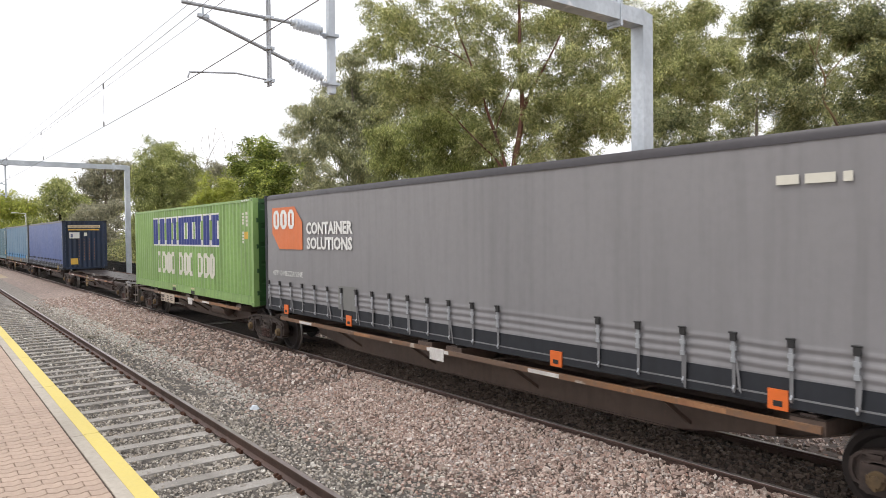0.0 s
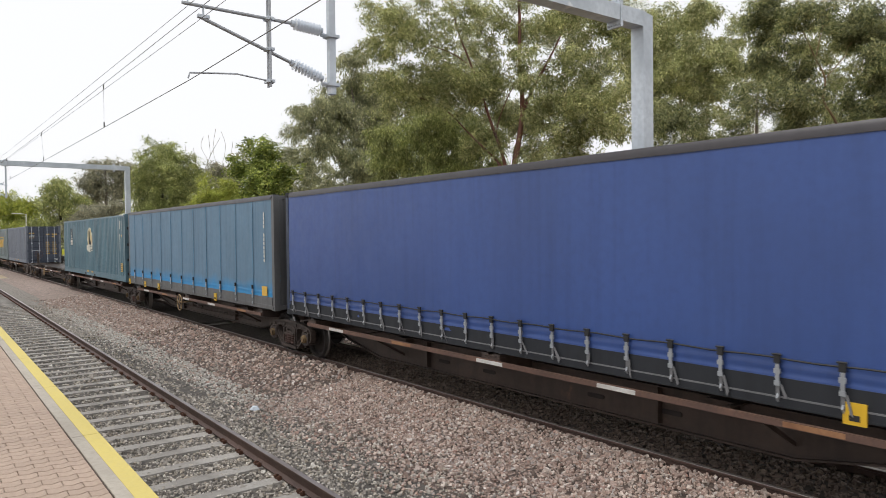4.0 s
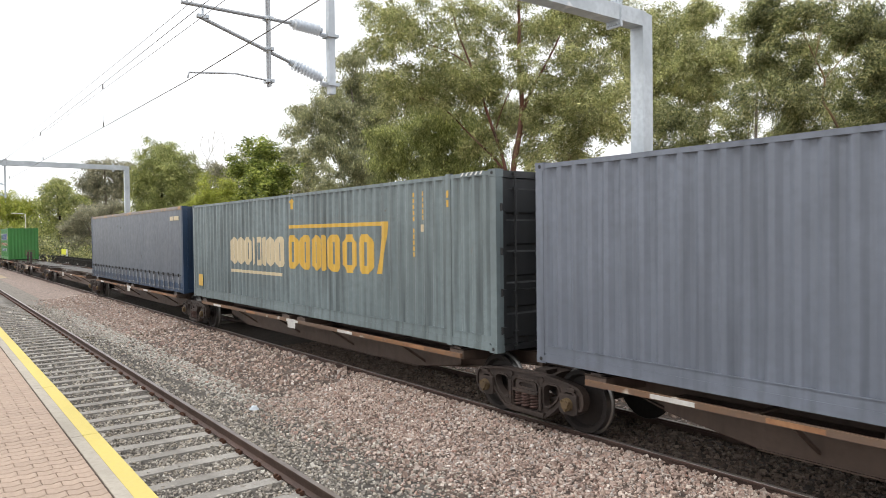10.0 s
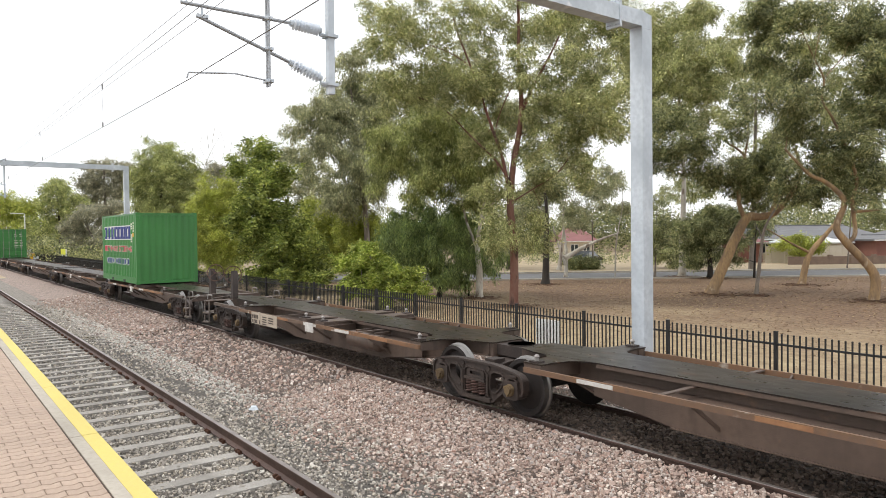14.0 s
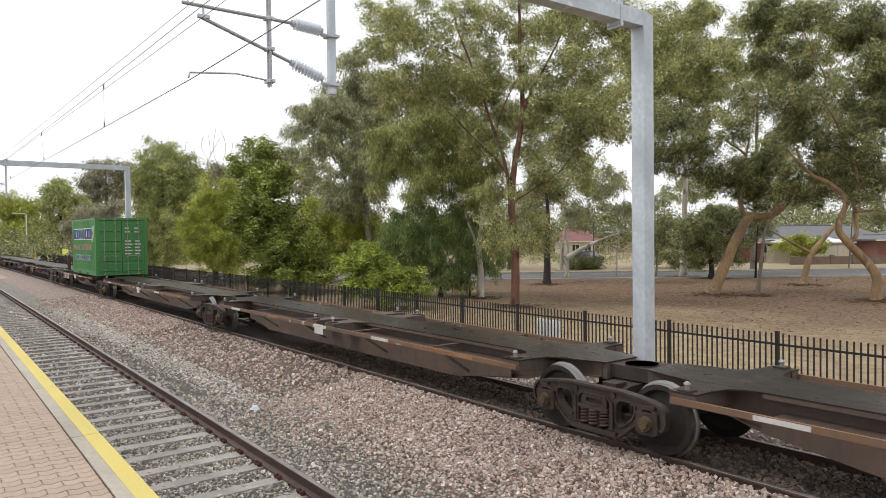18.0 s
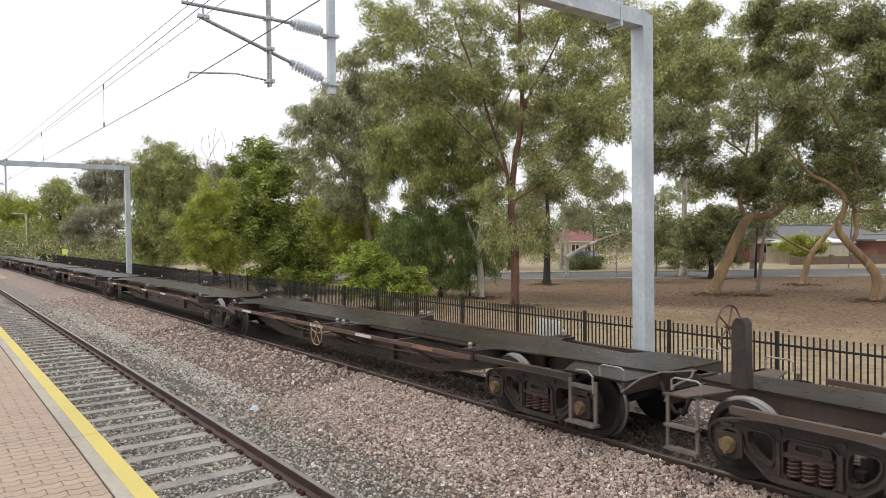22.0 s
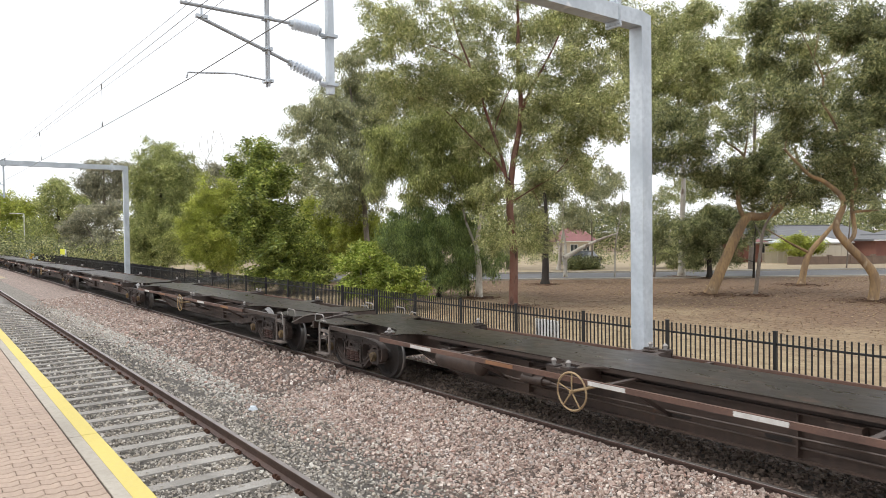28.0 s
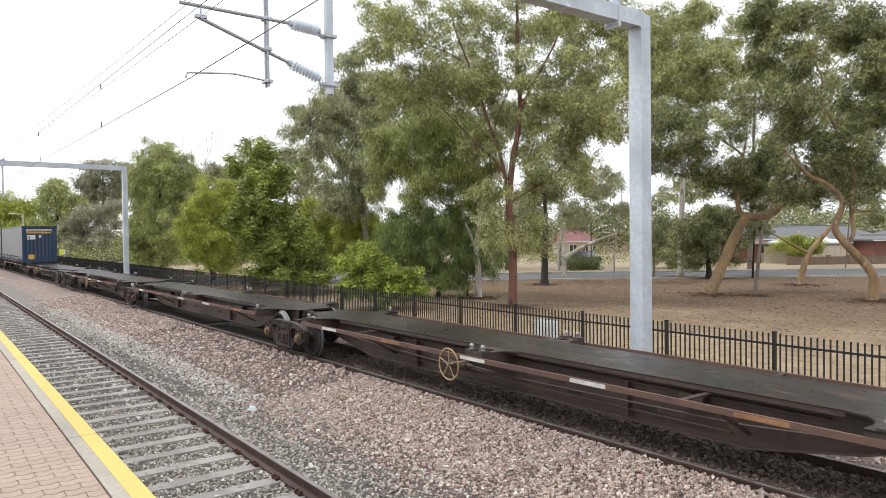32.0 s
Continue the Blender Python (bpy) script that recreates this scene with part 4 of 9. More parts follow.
                beam.slab([(e0 - sg * 1.3, sy * 1.2), (xs - sg * 0.2, sy * 1.2), (xs - sg * 0.2, sy * 1.12), (e0 - sg * 1.3, sy * 1.12)][::-sg * sy], "z", zt - 0.14, zt - 0.06)
                part("side_beam", beam, mat, w)
                if kind == "B":
                    hr = Solid()
                    hr.pipe([(xs - sg * 0.12, sy * 1.2, zt + 0.02), (xs + sg * 0.1, sy * 1.22, zt + 0.04), (xs + sg * 0.19, sy * 1.22, zt - 0.03), (xs + sg * 0.2, sy * 1.22, zt - 0.26)], 0.014, 6)
                    part("grab_rail", hr, LOCK_STEEL, w, "dull bent grab rail")
            lev = Solid()
            lev.pipe([(b2 - sg * 0.05, -1.2, zt - 0.16), (b2 + sg * 0.02, -0.9, zt - 0.02), (b2 + sg * 0.05, -0.5, zt + 0.02), (b2 + sg * 0.3, -0.05, zt + 0.02)], 0.015, 6)
            part("uncoupling_lever", lev, GRAB_STEEL, w)
            hose = Solid()
            hose.pipe([(b2, -0.42, zt - 0.12), (b2 + sg * 0.1, -0.46, zt - 0.3), (b2 + sg * 0.22, -0.42, zt - 0.5), (b2 + sg * 0.34, -0.3, zt - 0.48)], 0.028, 8)
            part("air_hose", hose, RUBBER, w)
            if kind == "A":  # brake stand with its wheel
                bs = Solid()
                xs = e0 + 1.62 if sg > 0 else e0 - 1.1
                xw = xs + sg * 0.2
                bs.slab([(xs - 0.10, zt), (xs + 0.10, zt), (xs + 0.085, zt + 0.78), (xs + 0.04, zt + 0.85), (xs - 0.04, zt + 0.85), (xs - 0.085, zt + 0.78)], "y", -0.52, -0.36)
                part("brake_stand", bs, CAST, w, "dark upright brake stand")
                bw = Solid()
                bw.lathe([(0.27, -0.012), (0.285, 0.0), (0.27, 0.012), (0.256, 0.0)], (xw, -0.40, zt + 0.72), "x", 22, True)
                for kx in range(5):
                    an = 2 * math.pi * kx / 5
                    bw.tube((xw, -0.40, zt + 0.72), (xw, -0.40 + 0.27 * math.cos(an), zt + 0.72 + 0.27 * math.sin(an)), 0.011, n=5)
                bw.tube((xs, -0.40, zt + 0.72), (xs + sg * 0.24, -0.40, zt + 0.72), 0.025, n=8)
                part("brake_wheel", bw, RUST_BAR, w, "rusty spoked brake wheel")
            if kind == "A" and sg < 0:
                pl = Solid()
                x0 = e0 - sg * 2.3
                pl.box(x0, x0 + 1.6, -1.275, -1.262, zt - 0.38, zt - 0.08)
                bp = part("wagon_board", pl, BOARD_BEIGE, w, "worn beige data board with dark markings")
                for bx, bz, bw2, bh in [(0.05 + 0.105 * c, 0.06, 0.08, 0.1) for c in range(4)] + [(0.05 + 0.09 * c, 0.19, 0.065, 0.09) for c in range(4)] + [(0.5, 0.19, 0.07, 0.09)] + [(0.72, 0.07 + 0.06 * c, 0.26, 0.03) for c in range(4)] + [(1.1, 0.07 + 0.06 * c, 0.3, 0.03) for c in range(3)]:
                    ch = Solid()
                    ch.box(x0 + bx, x0 + bx + bw2, -1.2775, -1.2755, zt - 0.08 - bz - bh, zt - 0.08 - bz)
                    part("marking", ch, FRAME_DARK, bp)
        else:
            jt = Solid()
            jt.box(min(b2, e0), max(b2, e0), -0.26, 0.26, zt - 0.22, zt - 0.03)
            jt.tube((e0, 0, zt - 0.22), (e0, 0, zt - 0.01), 0.24, n=16)
            part("articulation_joint", jt, CAST, w)
    # outriggers in the middle
    span = xb - xa
    mid = (xa + xb) / 2 + (0.9 if kind == "B" and first else -0.9 if kind == "B" and last else 0.0)
    for x in ((mid - 0.42, mid + 0.42) if kind == "A" else (mid,)):
        for sy in (-1, 1):
            o = Solid()
            dz = 0.003 if x < mid else 0
            top = [(x - 0.55, sy * (hw - 0.03)), (x - 0.36, sy * (hw + 0.04)), (x - 0.25, sy * (hw + 0.13)), (x - 0.21, sy * 0.9), (x - 0.21, sy * 1.215), (x + 0.21, sy * 1.215), (x + 0.21, sy * 0.9), (x + 0.25, sy * (hw + 0.13)), (x + 0.36, sy * (hw + 0.04)), (x + 0.55, sy * (hw - 0.03))]
            hole = [(x + 0.125 * math.cos(2 * math.pi * i / 12), sy * 0.90 + 0.095 * math.sin(2 * math.pi * i / 12)) for i in range(12)]
            o.holed(top, [hole] if kind == "B" else [], "z", zt - 0.026 - dz, zt - 0.003 - dz)
            for q in (-0.2, 0.17):
                o.slab([(sy * half, zt - 0.36), (sy * 1.2, zt - 0.17), (sy * 1.2, zt - 0.031), (sy * half, zt - 0.031)][::sy], "x", x + q, x + q + 0.03)
            o.box(x - 0.21, x + 0.21, min(sy * 1.2, sy * 1.216), max(sy * 1.2, sy * 1.216), zt - 0.17, zt - 0.031)
            part("outrigger", o, mat, w)
            for q in ((-0.14, 0.14) if kind == "B" else (0.0,)):
                cone(w, x + q, sy * 1.13, zt)
    for sy in (-1, 1):
        def out(p, q):
            return min(sy * p, sy * q), max(sy * p, sy * q)
        lip = Solid()
        lip.box(xa, xb, *out(hw - 0.022, hw - 0.001), zt - 0.075, zt - 0.021)
        part("deck_lip", lip, mat, w)
        stf = Solid()
        z = zt - (0.235 if kind == "A" else 0.155)
        stf.box(xa + 0.2, xb - 0.2, *out(half - 0.041, face + 0.012 if kind == "A" else half + 0.03), z - 0.016, z)
        part("web_ledge", stf, mat, w)
        for k in (() if kind == "A" else (1, 4)):
            x = xa + 1.2 + (span - 2.4) * k / 5
            rb = Solid()
            rb.box(x - 0.012, x + 0.012, *out(half - 0.04, half + 0.06), zlow + 0.05, z - 0.017)
            part("web_rib", rb, mat, w)
    if kind == "B":
        for x in (mid - 3.4, mid + 3.6):
            bx = Solid()
            bx.box(x - 0.17, x + 0.17, -half - 0.13, -half + 0.03, zt - 0.30, zt - 0.17)
            bx.box(x - 0.19, x + 0.19, -half - 0.14, -half + 0.03, zt - 0.169, zt - 0.157)
            part("bracket_box", bx, mat, w)
        # No slots are cut: dark raised plates stand for the shade inside them.
        for x in (mid - 2.2, mid - 0.9, mid + 1.5, mid + 2.8):
            sl = Solid()
            sl.slab(rounded([(x - 0.16, 0.455), (x + 0.16, 0.455), (x + 0.16, 0.52), (x - 0.16, 0.52)], 0.03, 2), "y", -half + 0.028, -half + 0.042)
            part("web_slot", sl, WHEEL_DARK, w, "dark plate painting the shade of a web slot")
    # thin side rails with marks
    for sy in (-1, 1):
        r = Solid()
        r.box(-L + 1.35, -1.35, sy * 1.235 - 0.02, sy * 1.235 + 0.02, zt - 0.150, zt - 0.075)
        side = part("side_rail", r, RUST_BAR if kind == "B" else ORANGE_RAIL, w, "thin rust-brown side rail" if kind == "B" else "side rail in worn orange-brown paint")
        if sy < 0:
            for i in range(5):
                x = xa + 0.3 + (span - 1.2) * i / 4
                m = Solid()
                m.box(x, x + 0.62, -1.2585, -1.2575 + 0.002, zt - 0.143, zt - 0.085)
                part("reflector", m, (WHITE_MARK, ORANGE_MARK, WHITE_MARK)[i % 3], side, "white reflector strip" if i % 3 != 1 else "faded orange reflector strip")
        for i in range(4 if kind == "A" else 3):
            x = xa + 1.6 + (span - 3.2) * i / (3 if kind == "A" else 2)
            if abs(x - mid) < 0.5:
                continue
            bk = Solid()
            bk.slab([(sy * 1.214, zt - 0.15), (sy * face, 0.42), (sy * face, 0.47), (sy * 1.214, zt - 0.09)][::-sy], "x", x + 0.42, x + 0.45)
            part("rail_bracket", bk, mat, w)
            arm = Solid()
            arm.box(x - 0.04, x + 0.04, min(sy * 1.214, sy * (half - 0.04)), max(sy * 1.214, sy * (half - 0.04)), zt - 0.105, zt - 0.085)
            part("rail_arm", arm, mat, w)
    # brake gear
    tk = Solid()
    tx = mid + 2.3 if kind == "A" else -L + 3.9
    tk.tube((tx, -0.82, 0.66), (tx - 1.1, -0.82, 0.66), 0.17, n=18)
    tk.tube((tx, -0.82, 0.66), (tx + 0.06, -0.82, 0.66), 0.17, 0.08, n=18)
    tk.tube((tx - 1.1, -0.82, 0.66), (tx - 1.16, -0.82, 0.66), 0.17, 0.08, n=18)
    for q in (0.2, 0.9):
        tk.box(tx - q - 0.03, tx - q + 0.03, -0.84, -0.42, 0.8, 0.86)
    if last:
        part("air_tank", tk, mat, w, "dark cylindrical air reservoir")
    tx = mid + 2.3 if kind == "A" else mid - 1.9
    vl = Solid()
    vl.tube((tx + 0.7, -0.72, 0.6), (tx + 1.15, -0.72, 0.6), 0.075, n=14)
    vl.tube((tx + 1.15, -0.72, 0.6), (tx + 1.3, -0.72, 0.6), 0.05, 0.03, n=10)
    vl.tube((tx + 1.3, -0.72, 0.6), (tx + 1.9, -0.72, 0.58), 0.02, n=6)
    vl.box(tx + 0.75, tx + 0.95, -0.78, -0.45, 0.66, 0.76)
    if wheel:
        part("brake_cylinder", vl, mat, w)
    pp = Solid()
    yp = -half - 0.02 if wheel else -0.2
    pp.pipe([(xa - 1.0, yp, 0.72), (xa + 1.0, yp - 0.02, 0.58), (mid - 1.6, yp - 0.04, 0.50), (mid + 1.4, yp - 0.04, 0.53), (xb - 1.2, yp - 0.02, 0.56), (xb + 0.9, yp, 0.72)], 0.018, 6)
    part("brake_pipe", pp, mat, w)
    rod = Solid()
    rod.pipe([(xa + 1.4, yp + 0.04, 0.42), (mid, yp - 0.02, 0.44), (xb - 1.4, yp + 0.04, 0.42)], 0.02, 6)
    part("brake_rod", rod, mat, w)
    if brown:
        pl = Solid()
        pl.box((xa + xb) / 2 - 0.2, (xa + xb) / 2 + 0.2, -1.272, -1.262, zt - 0.28, zt - 0.07)
        part("data_plate", pl, WHITE_MARK, w, "white data plate with illegible print")
    if wheel:
        hx = mid - 0.8 if first else mid + 0.35 if last else mid - 0.55
        hwl = Solid()
        hwl.lathe([(0.262, -0.014), (0.278, 0.0), (0.262, 0.014), (0.246, 0.0)], (hx, -1.30, 0.72), "y", 24, True)
        for kx in range(5):
            an = 2 * math.pi * kx / 5 + 0.3
            hwl.tube((hx, -1.30, 0.72), (hx + 0.262 * math.cos(an), -1.30, 0.72 + 0.262 * math.sin(an)), 0.011, n=5)
        hwl.tube((hx, -1.33, 0.72), (hx, -0.5, 0.72), 0.022, n=8)
        part("hand_brake_wheel", hwl, WHEEL_TAN, w, "tan-painted spoked hand brake wheel")
    bogie(w, -L)
    if first:
        bogie(w, 0.0)
    return w


MADE = {}


def wagon_set(front, gaps, kind, wheels, brown):
    u = front
    for i, L in enumerate(gaps):
        key = (kind, L, i == 0, i == len(gaps) - 1, i in wheels, brown)
        if key not in MADE:
            MADE[key] = platform(*key)
            riding(MADE[key], u)
        else:
            before = MADE[key]
            riding(copy_thing(before, Matrix.Translation((u + run(0), YC, 0))), u)
        u -= L


A5, B5 = (11.3, 15.6, 15.5, 15.6, 11.3), (13.6, 15.4, 15.1, 15.3, 13.8)
wagon_set(13.9, (15.5, 15.6, 11.2), "A", (), True)
wagon_set(-32.5, B5, "B", (0, 2, 4), False)
wagon_set(-110.3, A5, "A", (), True)
wagon_set(-184.3, A5, "A", (), True)
wagon_set(-257.6, B5, "B", (0, 2, 4), False)
wagon_set(-335.15, B5, "B", (0, 2, 4), False)
wagon_set(-412.4, B5, "B", (0, 2, 4), False)
# ---- containers ----
ZB, W2 = 1.016, 1.219
PITCH_C, DEEP = 0.278, 0.042


def rib(x, x0):
    """Depth of a corrugated wall at x: 0 on the outer flats, DEEP in the grooves."""
    p = ((x - x0) % PITCH_C) / PITCH_C
    if p < 0.25:
        return 0.0
    if p < 0.5:
        return DEEP * (p - 0.25) / 0.25
    if p < 0.75:
        return DEEP
    return DEEP * (1 - (p - 0.75) / 0.25)


def ribbed(s, x0, x1, z0, z1, y, sy, thick=0.004):
    """A corrugated wall along x; outer flats at y, grooves inwards (sy: the way outwards)."""
    n = round((x1 - x0) / PITCH_C)
    xs = [x0]
    for i in range(n):
        xs += [x0 + (i + k) * PITCH_C for k in (0.25, 0.5, 0.75, 1.0)]
    xs = [x for x in xs if x < x1] + [x1]
    ys = [y - sy * rib(x, x0) for x in xs]
    m = len(xs)
    vs = [(x, b, z) for z in (z0, z1) for x, b in zip(xs, ys)] + [(x, b - sy * thick, z) for z in (z0, z1) for x, b in zip(xs, ys)]
    fs = [(i, i + 1, m + i + 1, m + i) for i in range(m - 1)] + [(2 * m + i, 3 * m + i, 3 * m + i + 1, 2 * m + i + 1) for i in range(m - 1)]
    if sy > 0:
        fs = [f[::-1] for f in fs]
    s.add(vs, fs)


def castings(parent, L, H, mat):
    for x in (0.0, L - 0.178):
        for y in (-W2, W2 - 0.162):
            for z in (0.0, H - 0.118):
                s = Solid()
                # a solid block; a black disc on its long face paints the hole's shade
                s.box(x, x + 0.178, y, y + 0.162, z, z + 0.118)
                ob = part("corner_casting", s, mat, parent)
                if y < 0:
                    h = Solid()
                    h.lathe([(0.0, y - 0.002), (0.03, y - 0.002), (0.03, y + 0.004)], (x + 0.089, 0, z + 0.06), "y", 12)
                    part("casting_hole", h, RUBBER, ob)


def posts_and_rails(c, L, H, mat, rail_h=0.25):
    for x in (0.0, L - 0.15):
        for y in (-W2 + 0.004, W2 - 0.154):
            s = Solid()
            s.box(x + 0.003, x + 0.147, y, y + 0.15, 0.119, H - 0.119)
            part("corner_post", s, mat, c)
    for sy in (-1, 1):
        s = Solid()
        y = sy * (W2 - 0.012)
        s.box(0.179, L - 0.179, y - 0.012, y + 0.012, 0.02, 0.145)
        s.box(0.151, L - 0.151, min(y - sy * 0.012, y + sy * 0.003), max(y - sy * 0.012, y + sy * 0.003), 0.1455, rail_h)
        s.box(0.151, L - 0.151, min(y - sy * 0.012, y + sy * 0.0115), max(y - sy * 0.012, y + sy * 0.0115), rail_h + 0.0005, rail_h + 0.012)
        s.box(0.179, L - 0.179, min(y, y - sy * 0.06), max(y, y - sy * 0.06), 0.02, 0.035)
        part("bottom_rail", s, mat, c)
        s = Solid()
        y = sy * (W2 - 0.035)
        s.box(0.179, L - 0.179, y - 0.03, y + 0.03, H - 0.085, H - 0.02)
        part("top_rail", s, mat, c)
    s = Solid()
    s.box(0.1, L - 0.1, -W2 + 0.066, W2 - 0.066, H - 0.04, H - 0.022)
    part("roof_panel", s, mat, c)
    s = Solid()
    s.box(0.1, L - 0.1, -W2 + 0.1, W2 - 0.1, 0.06, 0.14)
    part("floor", s, RUBBER, c)


def doors(c, L, H, mat, rods, plates=()):
    """Two leaves at the +x end with pressed panels, bars, hinges, gaskets."""
    fr = Solid()
    fr.box(L - 0.12, L - 0.012, -W2 + 0.155, W2 - 0.155, 0.02, 0.12)
    part("door_sill", fr, mat, c)
    fr = Solid()
    fr.box(L - 0.12, L - 0.012, -W2 + 0.155, W2 - 0.155, H - 0.13, H - 0.02)
    part("door_header", fr, mat, c)
    for sg in (-1, 1):
        y0, y1 = (-W2 + 0.16, -0.012) if sg < 0 else (0.012, W2 - 0.16)
        d = Solid()
        d.box(L - 0.10, L - 0.055, y0, y1, 0.13, H - 0.14)
        d.box(L - 0.06, L - 0.02, y0, y0 + 0.07, 0.13, H - 0.14)
        d.box(L - 0.06, L - 0.02, y1 - 0.07, y1, 0.13, H - 0.14)
        door = part("door", d, mat, c)
        n = 5
        hh = (H - 0.27 - 0.14) / n
        for i in range(n):  # proud pressed panels between recesses
            z0 = 0.20 + i * hh
            pn = Solid()
            pn.slab([(L - 0.056, z0), (L - 0.026, z0 + 0.03), (L - 0.026, z0 + hh * 0.78), (L - 0.056, z0 + hh * 0.78 + 0.03)][::-1], "y", y0 + 0.072, y1 - 0.072)
            part("door_panel", pn, mat, door)
        g = Solid()
        g.box(L - 0.09, L - 0.025, y0 - 0.008, y0 - 0.001, 0.13, H - 0.14)
        part("door_seal", g, RUBBER, door)
        for k in (0.24, 0.72):
            y = y0 + (y1 - y0) * k
            b = Solid()
            b.tube((L + 0.005, y, 0.06), (L + 0.005, y, H - 0.06), 0.017, n=8)
            for z in (0.07, 0.3, 0.95, 1.55, 2.2, H - 0.3, H - 0.07):
                b.box(L - 0.02, L + 0.032, y - 0.045, y + 0.045, z - 0.028, z + 0.028)
            b.pipe([(L + 0.03, y, 1.0), (L + 0.045, y + 0.12, 0.99), (L + 0.045, y + 0.34 * (1 if k < 0.5 else -1), 0.985)], 0.014, 6)
            part("lock_rod", b, rods, door, "pale galvanised lock rod" if rods is ALU or rods is GALV else "")
        yh = y0 if sg < 0 else y1
        for z in (0.35, 0.95, 1.6, 2.3):
            hgs = Solid()
            hgs.box(L - 0.05, L + 0.01, yh - 0.05, yh + 0.05, z - 0.05, z + 0.05)
            hgs.tube((L + 0.0, yh + sg * 0.05, z - 0.06), (L + 0.0, yh + sg * 0.05, z + 0.06), 0.02, n=6)
            part("hinge", hgs, mat, door)


def end_wall(c, x, H, mat, out):
    """A plain corrugated end, ribs upright."""
    s = Solid()
    n = 8
    w = 2 * (W2 - 0.16)
    p = w / n
    ys = [-W2 + 0.16]
    xs = [x]
    for i in range(n):
        for k, d in ((0.2, 0), (0.45, 1), (0.75, 1), (1.0, 0)):
            ys.append(-W2 + 0.16 + (i + k) * p)
            xs.append(x - out * 0.045 * d)
    m = len(ys)
    vs = [(a, b, z) for z in (0.13, H - 0.11) for a, b in zip(xs, ys)]
    vs += [(a - out * 0.004, b, z) for z in (0.13, H - 0.11) for a, b in zip(xs, ys)]
    fs = [(i, i + 1, m + i + 1, m + i) for i in range(m - 1)] + [(2 * m + i, 3 * m + i, 3 * m + i + 1, 2 * m + i + 1) for i in range(m - 1)]
    s.add(vs, fs if out > 0 else [f[::-1] for f in fs])
    part("end_panel", s, mat, c)
    s = Solid()
    s.box(min(x, x - out * 0.1), max(x, x - out * 0.1) - 0.002, -W2 + 0.15, W2 - 0.15, 0.02, 0.128)
    part("end_rail", s, mat, c)
    s = Solid()
    s.box(min(x, x - out * 0.1), max(x, x - out * 0.1) - 0.002, -W2 + 0.15, W2 - 0.15, H - 0.108, H - 0.02)
    part("end_rail", s, mat, c)


def container(u, L, H, mat, label, end="doors", rods=None, end_mat=None, rail_h=0.25, posts=(), pockets=()):
    c = riding(thing("shipping_container", label, "container", "containers on the train"), u)
    em = end_mat or mat
    c.location.z = ZB
    posts_and_rails(c, L, H, mat, rail_h)
    castings(c, L, H, mat)
    marks = sorted([0.15, *posts, L - 0.15])
    for sy in (-1, 1):
        for a, z in zip(marks[:-1], marks[1:]):
            s = Solid()
            lo, hi = a + (0.075 if a in posts else 0.0), z - (0.075 if z in posts else 0.0)
            ribbed(s, lo, hi, rail_h - 0.01, H - 0.07, sy * (W2 - 0.008), sy)
            part("side_panel", s, mat, c, smooth=20)
        for p in posts:
            s = Solid()
            s.box(p - 0.074, p + 0.074, min(sy * (W2 - 0.002), sy * (W2 - 0.06)), max(sy * (W2 - 0.002), sy * (W2 - 0.06)), 0.0, H)
            part("intermediate_post", s, mat, c)
    # Pockets stay closed: black blocks stand for the shade inside them.
    for x in pockets:
        s = Solid()
        s.box(x - 0.18, x + 0.18, -W2 - 0.003, -W2 + 0.05, 0.03, 0.135)
        part("fork_pocket", s, RUBBER, c, "black block for the shade inside a forklift pocket")
    # An end with an end_mat is darker than the sides.
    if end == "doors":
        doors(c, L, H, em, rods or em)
    else:
        end_wall(c, L - 0.006, H, em, 1)
    end_wall(c, 0.006, H, mat, -1)
    return c


